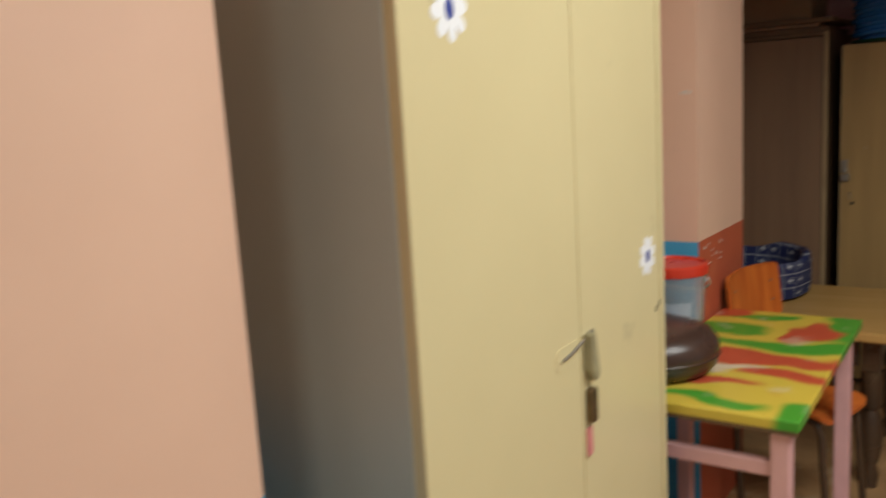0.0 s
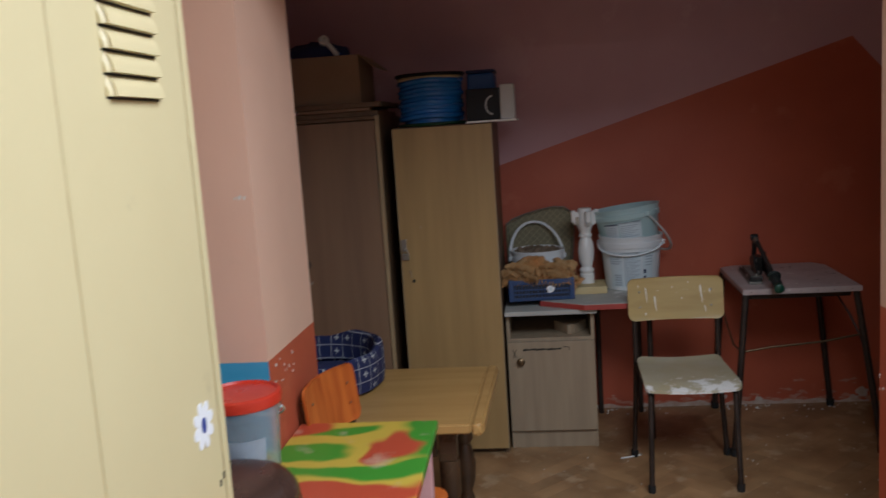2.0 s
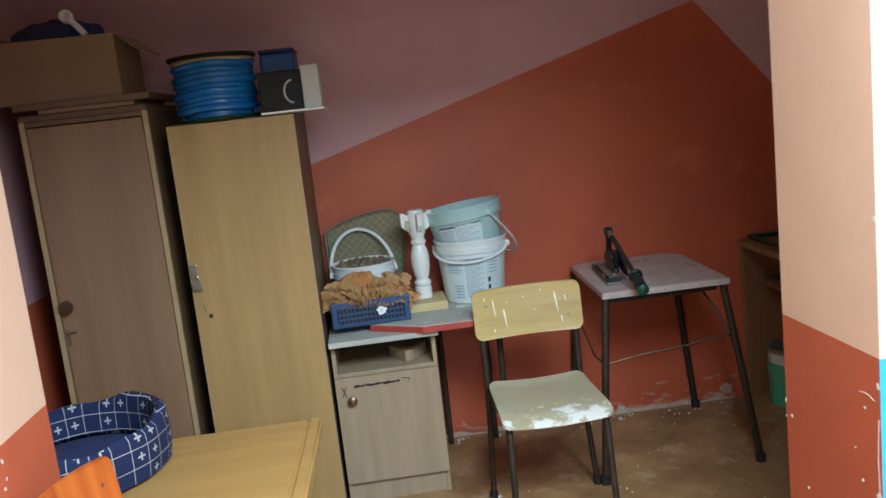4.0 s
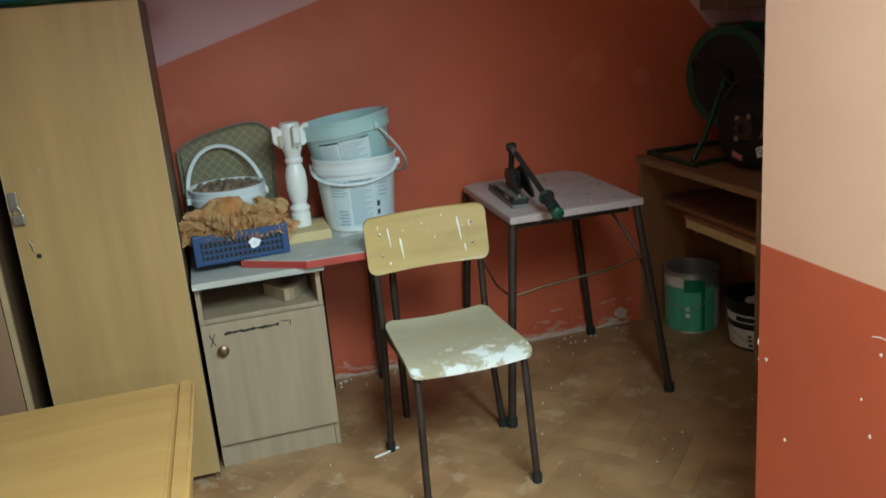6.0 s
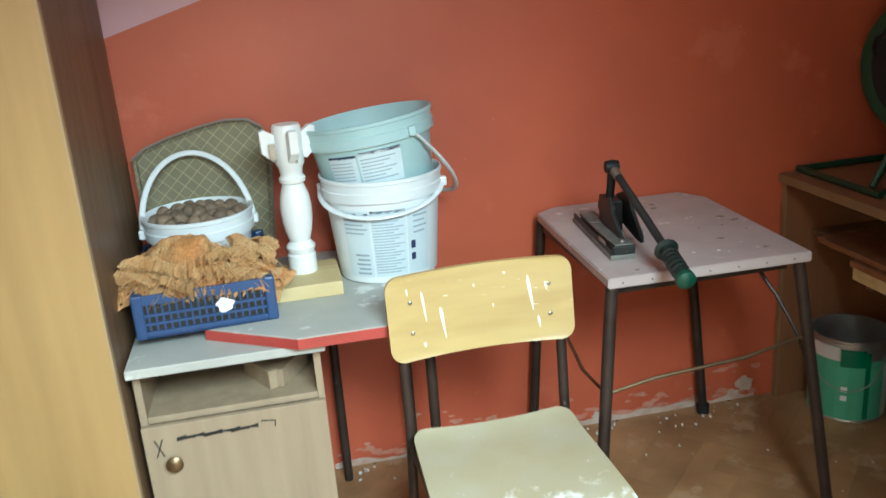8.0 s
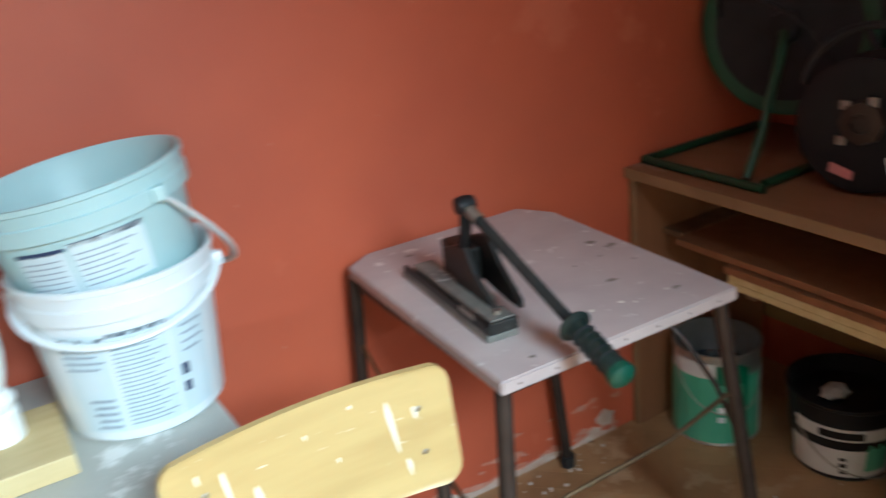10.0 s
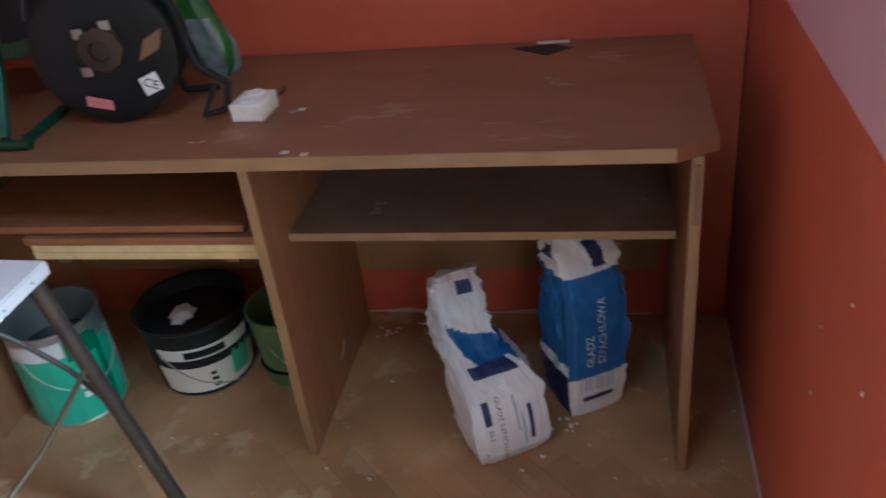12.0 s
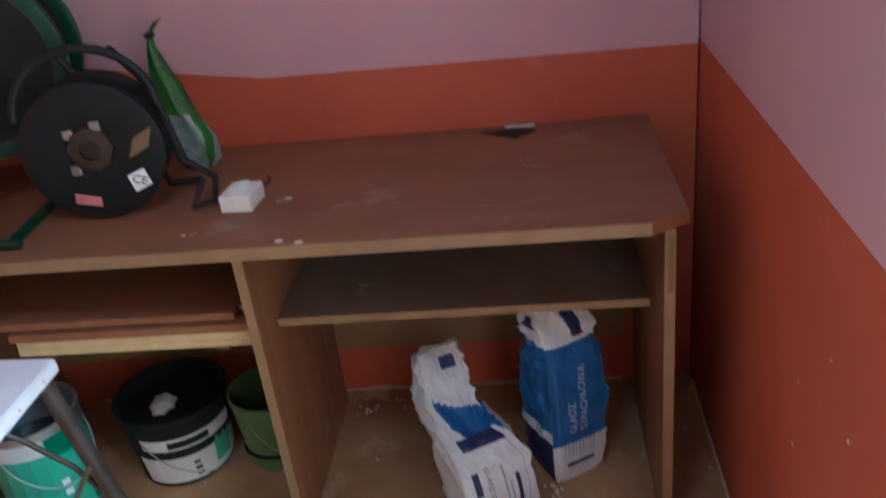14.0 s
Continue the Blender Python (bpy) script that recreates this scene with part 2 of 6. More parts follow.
# ---- more materials ----
CREAM = material("cream_locker_enamel", (0.66, 0.57, 0.33), (0.62, 0.53, 0.30), 2.5, 0.34, bump=0.05, marks=(0.53, 0.455, 0.265), mark_scale=3.5, mark_at=0.64)
GREY_ENAMEL = material("grey_green_locker_enamel", (0.50, 0.53, 0.47), (0.45, 0.48, 0.43), 2.5, 0.4, bump=0.05, marks=(0.40, 0.40, 0.34), mark_scale=3.5, mark_at=0.64)
DARK = material("dark_slot", (0.02, 0.018, 0.015), None, 9, 0.8)
STEEL = material("dull_steel", (0.45, 0.43, 0.38), (0.3, 0.28, 0.24), 30, 0.4, 0.9)
BRONZE = material("aged_bronze", (0.22, 0.15, 0.08), (0.14, 0.1, 0.06), 30, 0.4, 0.8)
WHITE_VINYL = material("white_sticker", (0.85, 0.86, 0.88), (0.8, 0.82, 0.85), 20, 0.4)
BLUE_VINYL = material("blue_sticker", (0.03, 0.06, 0.30), None, 20, 0.4)
PINK = material("pink_leg_paint", (0.70, 0.40, 0.40), (0.6, 0.33, 0.33), 12, 0.5, marks=(0.45, 0.25, 0.2), mark_scale=25)
OAK = material("oak_veneer", (0.42, 0.275, 0.11), (0.345, 0.22, 0.085), 2.2, 0.42, bump=0.06, stretch=(9, 9, 0.7), fine=40)
BROWN_VENEER = material("brown_veneer", (0.27, 0.165, 0.095), (0.22, 0.13, 0.075), 2.2, 0.45, bump=0.06, stretch=(9, 9, 0.7), fine=40)
GREY_OAK = material("greyish_oak_laminate", (0.36, 0.28, 0.185), (0.29, 0.22, 0.145), 2.5, 0.5, bump=0.06, stretch=(10, 10, 0.7), fine=40)
EDGE_BAND = material("pale_edge_band", (0.42, 0.305, 0.165), (0.35, 0.25, 0.135), 10, 0.45)
DESK_BAND = material("worn_desk_edge_band", (0.27, 0.17, 0.085), (0.21, 0.125, 0.06), 10, 0.5)
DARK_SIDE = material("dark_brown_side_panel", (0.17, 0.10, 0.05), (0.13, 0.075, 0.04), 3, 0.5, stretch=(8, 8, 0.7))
TABLE_WOOD = material("varnished_light_wood", (0.50, 0.30, 0.10), (0.435, 0.255, 0.082), 2.2, 0.35, bump=0.05, stretch=(1.2, 9, 9), fine=30, marks=(0.3, 0.17, 0.06), mark_scale=5, mark_at=0.72)
DARK_WOOD = material("dark_turned_wood", (0.08, 0.045, 0.024), (0.05, 0.028, 0.016), 9, 0.3)
PLY = material("yellow_chair_plywood", (0.53, 0.39, 0.16), (0.46, 0.325, 0.125), 4, 0.4, bump=0.05, stretch=(1, 8, 8), marks=(0.78, 0.72, 0.58), mark_scale=22, mark_at=0.665)
def smeared(name, ply, grey, paint, rough):
    """Plywood scuffed grey, with dried white paint smeared along its front edge (local -y)."""
    m = material(name, ply, grey, 7, rough, bump=0.08)
    n, l = m.node_tree.nodes, m.node_tree.links
    bsdf = n["Principled BSDF"]
    below = bsdf.inputs["Base Color"].links[0].from_socket
    coord, axes, lean, spots, total, cut, over = (n.new("ShaderNode" + k) for k in ("TexCoord", "SeparateXYZ", "MapRange", "TexNoise", "Math", "MapRange", "Mix"))
    l.new(coord.outputs["Object"], axes.inputs[0])
    lean.inputs[1].default_value, lean.inputs[2].default_value, lean.inputs[3].default_value, lean.inputs[4].default_value = -0.20, 0.02, 0.17, -0.07
    l.new(axes.outputs[1], lean.inputs[0])
    spots.inputs["Scale"].default_value, spots.inputs["Detail"].default_value, spots.inputs["Roughness"].default_value = 15, 7, 0.62
    l.new(coord.outputs["Object"], spots.inputs["Vector"])
    total.operation = "ADD"
    l.new(spots.outputs[0], total.inputs[0])
    l.new(lean.outputs[0], total.inputs[1])
    cut.inputs[1].default_value, cut.inputs[2].default_value = 0.61, 0.70
    l.new(total.outputs[0], cut.inputs[0])
    over.data_type = "RGBA"
    over.inputs[7].default_value = (*paint, 1)
    l.new(cut.outputs[0], over.inputs[0])
    l.new(below, over.inputs[6])
    l.new(over.outputs[2], bsdf.inputs["Base Color"])
    return m


WORN_PLY = smeared("paint_smeared_plywood", (0.40, 0.34, 0.20), (0.45, 0.41, 0.30), (0.78, 0.77, 0.73), 0.5)
SPLASH = material("white_paint_splash", (0.86, 0.83, 0.74), (0.78, 0.74, 0.62), 30, 0.5)
BLACK_TUBE = material("black_brown_tube", (0.032, 0.022, 0.018), (0.055, 0.038, 0.03), 20, 0.4, 0.2, marks=(0.5, 0.47, 0.42), mark_scale=26, mark_at=0.69)
RUBBER = material("black_rubber", (0.025, 0.025, 0.025), None, 20, 0.7)
PALE_TOP = material("pale_grey_pink_top", (0.52, 0.435, 0.415), (0.42, 0.34, 0.33), 7, 0.5, marks=(0.68, 0.62, 0.59), mark_scale=20, mark_at=0.61)
GREY_TOP = material("dusty_grey_top", (0.47, 0.47, 0.43), (0.38, 0.38, 0.35), 5, 0.5, marks=(0.68, 0.68, 0.65), mark_scale=8, mark_at=0.6)
RED_EDGE = material("red_table_edge", (0.42, 0.06, 0.05), (0.33, 0.05, 0.04), 12, 0.4)
CRATE = material("dark_blue_crate_plastic", (0.03, 0.07, 0.18), (0.025, 0.055, 0.15), 15, 0.4)
WHITE_PLASTIC = material("white_bucket_plastic", (0.78, 0.82, 0.84), (0.72, 0.76, 0.78), 8, 0.35, marks=(0.6, 0.6, 0.57), mark_scale=9, mark_at=0.72)
CYAN_PLASTIC = material("pale_cyan_bucket_plastic", (0.46, 0.62, 0.63), (0.41, 0.57, 0.59), 8, 0.38, marks=(0.62, 0.72, 0.72), mark_scale=9, mark_at=0.7)
LABEL = material("pale_blue_print", (0.66, 0.75, 0.79), (0.62, 0.71, 0.75), 20, 0.4)
PRINT = material("dark_blue_print", (0.035, 0.05, 0.12), None, 20, 0.5)
GREY_PRINT = material("grey_blue_print", (0.36, 0.43, 0.50), None, 20, 0.5)
WHITE_WOOD = material("white_gloss_wood_paint", (0.82, 0.82, 0.80), (0.76, 0.76, 0.74), 12, 0.3, bump=0.03)
RAW_WOOD = material("raw_pine", (0.62, 0.50, 0.26), (0.53, 0.41, 0.2), 4, 0.6, stretch=(2, 10, 10))
NET = material("orange_brown_netting", (0.50, 0.19, 0.045), (0.46, 0.30, 0.13), 16, 0.75, bump=0.4, fine=160)
THREAD = material("tan_net_thread", (0.58, 0.40, 0.20), (0.50, 0.24, 0.08), 40, 0.8)
PALE_NET = material("tan_netting", (0.50, 0.33, 0.15), (0.40, 0.20, 0.07), 30, 0.8, bump=0.6, fine=160)


def open_weave(m, pitch, least):
    """Small holes through a net, unevenly stretched."""
    n, l = m.node_tree.nodes, m.node_tree.links
    coord, cells, cut = n.new("ShaderNodeTexCoord"), n.new("ShaderNodeTexVoronoi"), n.new("ShaderNodeMapRange")
    cells.feature = "DISTANCE_TO_EDGE"
    cells.inputs["Scale"].default_value = 1 / pitch
    l.new(coord.outputs["Object"], cells.inputs["Vector"])
    cut.inputs[1].default_value, cut.inputs[2].default_value, cut.inputs[3].default_value, cut.inputs[4].default_value = 0.12, 0.24, 1.0, least
    l.new(cells.outputs["Distance"], cut.inputs[0])
    l.new(cut.outputs[0], n["Principled BSDF"].inputs["Alpha"])


open_weave(NET, 0.0045, 0.25)
open_weave(PALE_NET, 0.0045, 0.12)
NUT = material("walnut_shell", (0.24, 0.18, 0.12), (0.15, 0.11, 0.075), 60, 0.7, bump=0.8, fine=140, piece=0.3)
RED_PLASTIC = material("red_lid_plastic", (0.62, 0.045, 0.02), (0.56, 0.04, 0.02), 12, 0.3)
BROWN_VINYL = material("dark_brown_vinyl", (0.06, 0.032, 0.024), (0.048, 0.026, 0.02), 8, 0.28, bump=0.05)
ORANGE = material("orange_varnished_plywood", (0.62, 0.17, 0.03), (0.42, 0.085, 0.016), 3, 0.35, stretch=(9, 9, 1))
CARD = material("brown_cardboard", (0.30, 0.20, 0.12), (0.26, 0.17, 0.10), 6, 0.8)
NAVY = material("dark_navy_fabric", (0.02, 0.03, 0.10), (0.03, 0.04, 0.13), 30, 0.85)
BLUE_FILM = material("blue_wound_plastic_hose", (0.03, 0.20, 0.55), (0.02, 0.13, 0.42), 8, 0.25, stretch=(1, 1, 8))
BLACK_PLASTIC = material("black_plastic", (0.008, 0.008, 0.009), (0.012, 0.012, 0.013), 12, 0.5, marks=(0.03, 0.028, 0.026), mark_scale=10, mark_at=0.72)
DESK_TOP = material("red_brown_desk_laminate", (0.25, 0.115, 0.056), (0.20, 0.092, 0.045), 4, 0.42, bump=0.04, stretch=(2.5, 1, 2.5), fine=40, marks=(0.31, 0.185, 0.13), mark_scale=5, mark_at=0.60)
DESK_SIDE = material("brown_desk_laminate", (0.25, 0.11, 0.05), (0.205, 0.09, 0.041), 3, 0.42, bump=0.05, stretch=(8, 8, 0.7), fine=40)
DUSTY_SHELF = material("dusty_dark_shelf", (0.16, 0.115, 0.085), (0.26, 0.22, 0.19), 5, 0.55, marks=(0.4, 0.37, 0.34), mark_scale=9, mark_at=0.68)
OCHRE_PLY = material("ochre_back_panel", (0.30, 0.18, 0.07), (0.25, 0.15, 0.06), 4, 0.5)
GREEN_CAN = material("green_tin_label", (0.13, 0.46, 0.29), (0.10, 0.40, 0.24), 8, 0.35)
DEEP_GREEN = material("deep_green_tin_label", (0.01, 0.17, 0.08), None, 8, 0.35)
TIN = material("grey_tin", (0.55, 0.56, 0.54), (0.42, 0.43, 0.42), 15, 0.35, 0.85)
PALE_LABEL = material("dirty_white_label", (0.66, 0.65, 0.63), (0.58, 0.57, 0.55), 12, 0.5, marks=(0.2, 0.2, 0.2), mark_scale=14, mark_at=0.72)
OLIVE = material("olive_green_plastic", (0.12, 0.21, 0.07), (0.1, 0.18, 0.06), 10, 0.45)
SACK = material("white_paper_sack", (0.68, 0.69, 0.71), (0.54, 0.55, 0.58), 9, 0.6, bump=0.45, fine=25, marks=(0.45, 0.44, 0.45), mark_scale=10, mark_at=0.7)
SACK_BLUE = material("blue_sack_print", (0.03, 0.11, 0.33), (0.025, 0.095, 0.28), 8, 0.5, bump=0.3, fine=25)
SACK_NAVY = material("navy_sack_print", (0.02, 0.03, 0.11), None, 8, 0.5)
GREEN_TUBE = material("dark_green_enamel_tube", (0.012, 0.055, 0.026), (0.01, 0.04, 0.02), 14, 0.35, 0.1)
GREEN_RIM = material("green_reel_rim", (0.010, 0.06, 0.026), (0.008, 0.045, 0.02), 14, 0.4)
HOSE = material("dark_rubber_hose", (0.012, 0.012, 0.013), (0.02, 0.02, 0.022), 14, 0.55)
GREEN_BAG = material("green_plastic_bag", (0.05, 0.15, 0.02), (0.025, 0.08, 0.012), 14, 0.25, bump=0.3, fine=30)
PLASTER = material("crumbling_grey_plaster", (0.58, 0.50, 0.44), (0.46, 0.30, 0.22), 22, 0.85, bump=0.8, fine=70)
DUST = material("white_plaster_crumb", (0.72, 0.68, 0.62), None, 40, 0.9)
GREY_BOX = material("pale_grey_box", (0.55, 0.55, 0.53), (0.48, 0.48, 0.46), 8, 0.5)


def poured_paint(name, ground, pools, rough, dirt):
    """Pools of poured paint run together: (x, y, half width, half depth, colour) on a ground colour, edges wavering."""
    m = bpy.data.materials.new(name)
    m.use_nodes = True
    n, l = m.node_tree.nodes, m.node_tree.links
    coord, waver, shift, place = (n.new("ShaderNode" + k) for k in ("TexCoord", "TexNoise", "VectorMath", "VectorMath"))
    waver.inputs["Scale"].default_value, waver.inputs["Detail"].default_value = 5, 1.5
    l.new(coord.outputs["Object"], waver.inputs["Vector"])
    shift.operation = "MULTIPLY_ADD"
    shift.inputs[1].default_value, shift.inputs[2].default_value = (0.24, 0.24, 0), (-0.12, -0.12, 0)
    l.new(waver.outputs["Color"], shift.inputs[0])
    place.operation = "ADD"
    l.new(coord.outputs["Object"], place.inputs[0])
    l.new(shift.outputs[0], place.inputs[1])
    colour = None
    for x, y, w, d, c in pools:
        away, size, far, edge, over = (n.new("ShaderNode" + k) for k in ("VectorMath", "VectorMath", "VectorMath", "MapRange", "Mix"))
        away.operation, size.operation, far.operation = "SUBTRACT", "MULTIPLY", "LENGTH"
        away.inputs[1].default_value, size.inputs[1].default_value = (x, y, 0), (1 / w, 1 / d, 0)
        l.new(place.outputs[0], away.inputs[0])
        l.new(away.outputs[0], size.inputs[0])
        l.new(size.outputs[0], far.inputs[0])
        edge.interpolation_type = "SMOOTHSTEP"
        edge.inputs[1].default_value, edge.inputs[2].default_value, edge.inputs[3].default_value, edge.inputs[4].default_value = 0.75, 1.2, 1.0, 0.0
        l.new(far.outputs["Value"], edge.inputs[0])
        over.data_type = "RGBA"
        over.inputs[7].default_value = (*c, 1)
        l.new(edge.outputs[0], over.inputs[0])
        if colour:
            l.new(colour, over.inputs[6])
        else:
            over.inputs[6].default_value = (*ground, 1)
        colour = over.outputs[2]
    spots, cut, over = n.new("ShaderNodeTexNoise"), n.new("ShaderNodeMapRange"), n.new("ShaderNodeMix")
    spots.inputs["Scale"].default_value, spots.inputs["Detail"].default_value = 10, 10
    l.new(coord.outputs["Object"], spots.inputs["Vector"])
    cut.inputs[1].default_value, cut.inputs[2].default_value, cut.inputs[4].default_value = 0.60, 0.78, 0.7
    l.new(spots.outputs[0], cut.inputs[0])
    over.data_type = "RGBA"
    over.inputs[7].default_value = (*dirt, 1)
    l.new(cut.outputs[0], over.inputs[0])
    l.new(colour, over.inputs[6])
    l.new(over.outputs[2], n["Principled BSDF"].inputs["Base Color"])
    n["Principled BSDF"].inputs["Roughness"].default_value = rough
    return m


LEAF, BRICK, CHALK = (0.06, 0.29, 0.03), (0.47, 0.075, 0.035), (0.60, 0.50, 0.36)
SWIRL = poured_paint("poured_paint_swirls", (0.58, 0.43, 0.06), [(0.28, 0.33, 0.10, 0.22, LEAF), (0.0, 0.37, 0.11, 0.05, LEAF), (-0.17, 0.40, 0.12, 0.08, BRICK), (0.17, 0.24, 0.055, 0.09, BRICK), (0.16, 0.09, 0.20, 0.055, LEAF), (-0.08, 0.10, 0.14, 0.035, LEAF), (0.12, -0.03, 0.22, 0.045, BRICK), (-0.14, -0.09, 0.14, 0.07, BRICK), (0.0, -0.16, 0.08, 0.05, CHALK), (0.19, -0.15, 0.085, 0.055, BRICK), (-0.16, -0.21, 0.13, 0.032, LEAF), (0.0, -0.28, 0.19, 0.035, BRICK), (0.28, -0.40, 0.08, 0.09, LEAF), (-0.22, -0.40, 0.10, 0.06, LEAF), (0.06, -0.40, 0.11, 0.032, LEAF), (-0.06, 0.22, 0.12, 0.035, LEAF), (0.05, -0.10, 0.10, 0.03, CHALK)], 0.3, CHALK)


def lined(name, ground, line, pitch_a, pitch_b, width, round_axis, rough, spot=None):
    """A cloth or weave with crossing lines; round_axis wraps it round the upright axis."""
    m = bpy.data.materials.new(name)
    m.use_nodes = True
    n, l = m.node_tree.nodes, m.node_tree.links

    def calc(op, a, b):
        k = n.new("ShaderNodeMath")
        k.operation = op
        for i, v in enumerate((a, b)):
            if isinstance(v, (int, float)):
                k.inputs[i].default_value = v
            elif v is not None:
                l.new(v, k.inputs[i])
        return k.outputs[0]
    coord, parts = n.new("ShaderNodeTexCoord"), n.new("ShaderNodeSeparateXYZ")
    l.new(coord.outputs["Object"], parts.inputs[0])
    x, y, z = parts.outputs
    if round_axis:
        u, v = calc("MULTIPLY", calc("ARCTAN2", y, x), 0.25), z
    else:
        u, v = calc("ADD", x, z), calc("SUBTRACT", x, z)
    a = calc("LESS_THAN", calc("FRACT", calc("DIVIDE", u, pitch_a), None), width)
    b = calc("LESS_THAN", calc("FRACT", calc("DIVIDE", v, pitch_b), None), width)
    hit = calc("MAXIMUM", a, b)
    base = n.new("ShaderNodeTexNoise")
    base.inputs["Scale"].default_value = 25
    l.new(coord.outputs["Object"], base.inputs["Vector"])
    tone = n.new("ShaderNodeMix")
    tone.data_type = "RGBA"
    tone.inputs[6].default_value, tone.inputs[7].default_value = (*ground, 1), (*[0.7 * c for c in ground], 1)
    l.new(base.outputs[0], tone.inputs[0])
    colour = tone.outputs[2]
    if spot:
        pu, pv = calc("SUBTRACT", calc("FRACT", calc("DIVIDE", u, pitch_a), None), 0.55), calc("SUBTRACT", calc("FRACT", calc("DIVIDE", v, pitch_b), None), 0.55)
        d = calc("SQRT", calc("ADD", calc("MULTIPLY", pu, pu), calc("MULTIPLY", pv, pv)), None)
        lobes = calc("MULTIPLY", calc("COSINE", calc("MULTIPLY", calc("ARCTAN2", pv, pu), 4), None), 0.10)
        cell = calc("ADD", calc("FLOOR", calc("DIVIDE", u, pitch_a), None), calc("MULTIPLY", calc("FLOOR", calc("DIVIDE", v, pitch_b), None), 3))
        some = calc("LESS_THAN", calc("FRACT", calc("MULTIPLY", cell, 0.37), None), 0.5)
        hit = calc("MAXIMUM", hit, calc("MULTIPLY", some, calc("LESS_THAN", d, calc("ADD", lobes, 0.13))))
    mix = n.new("ShaderNodeMix")
    mix.data_type = "RGBA"
    l.new(hit, mix.inputs[0])
    l.new(colour, mix.inputs[6])
    mix.inputs[7].default_value = (*line, 1)
    l.new(mix.outputs[2], n["Principled BSDF"].inputs["Base Color"])
    n["Principled BSDF"].inputs["Roughness"].default_value = rough
    return m


BED_CLOTH = lined("blue_checked_cloth", (0.010, 0.018, 0.085), (0.50, 0.51, 0.50), 0.056, 0.054, 0.035, True, 0.85, (1, 1, 1))
WEAVE = lined("khaki_quilted_weave", (0.25, 0.225, 0.14), (0.37, 0.32, 0.19), 0.036, 0.036, 0.08, False, 0.8)


def clear_plastic(name, tint, rough):
    m = bpy.data.materials.new(name)
    m.use_nodes = True
    b = m.node_tree.nodes["Principled BSDF"]
    b.inputs["Base Color"].default_value = (*tint, 1)
    b.inputs["Roughness"].default_value, b.inputs["Transmission Weight"].default_value, b.inputs["IOR"].default_value = rough, 0.88, 1.15
    return m


CLEAR = clear_plastic("cloudy_clear_plastic", (0.90, 0.92, 0.93), 0.25)

# matt blacks: soft plastic, rubber and iron reflect little
for dull in (BLACK_PLASTIC, HOSE, RUBBER, BLACK_TUBE):
    dull.node_tree.nodes["Principled BSDF"].inputs["Specular IOR Level"].default_value = 0.25

# ---- corridor: locker, painted table and what lies on it ----


def flower_sticker(parent, y, z, r, x, turn):
    bm = bmesh.new()
    for k in range(8):
        a = radians(turn + 45 * k)
        pts = []
        for i in range(14):
            w = 2 * math.pi * i / 14
            u, v = r * (0.58 + 0.42 * math.cos(w)), r * 0.2 * math.sin(w) * (1.15 + 0.35 * math.cos(w))
            pts.append((y + u * math.cos(a) - v * math.sin(a), z + u * math.sin(a) + v * math.cos(a)))
        prism(bm, pts, "x", x, x + 0.0008 + 0.00005 * k)
    ob = part("flower_sticker", bm, WHITE_VINYL, parent, "white daisy sticker with a blue centre")
    bm = bmesh.new()
    prism(bm, [(y + 0.23 * r * math.cos(radians(20 * i)), z + 0.32 * r * math.sin(radians(20 * i))) for i in range(18)], "x", x, x + 0.0016)
    part("sticker_centre", bm, BLUE_VINYL, ob, "dark blue oval")


def louvers(parent, y0, y1, x):
    for z in (1.604, 1.637, 1.670, 1.703, 1.736, 1.769):
        bm = bmesh.new()
        prism(bm, [(x - 0.001, z + 0.031), (x + 0.003, z + 0.0295), (x + 0.008, z + 0.024), (x + 0.012, z + 0.014), (x + 0.0135, z + 0.003), (x - 0.001, z + 0.003)], "y", y0, y1)
        bmesh.ops.bevel(bm, geom=[e for e in bm.edges if abs(e.verts[0].co.y - e.verts[1].co.y) < 0.01 and e.verts[0].co.x > x and e.verts[1].co.x > x], offset=0.008, segments=3, affect="EDGES")
        ob = part("louver", bm, CREAM, parent, smooth=True)
        block("slot", (x - 0.0005, y0 + 0.002, z - 0.0005), (x + 0.0012, y1 - 0.002, z + 0.003), DARK, ob, "dark vent slot", 0)


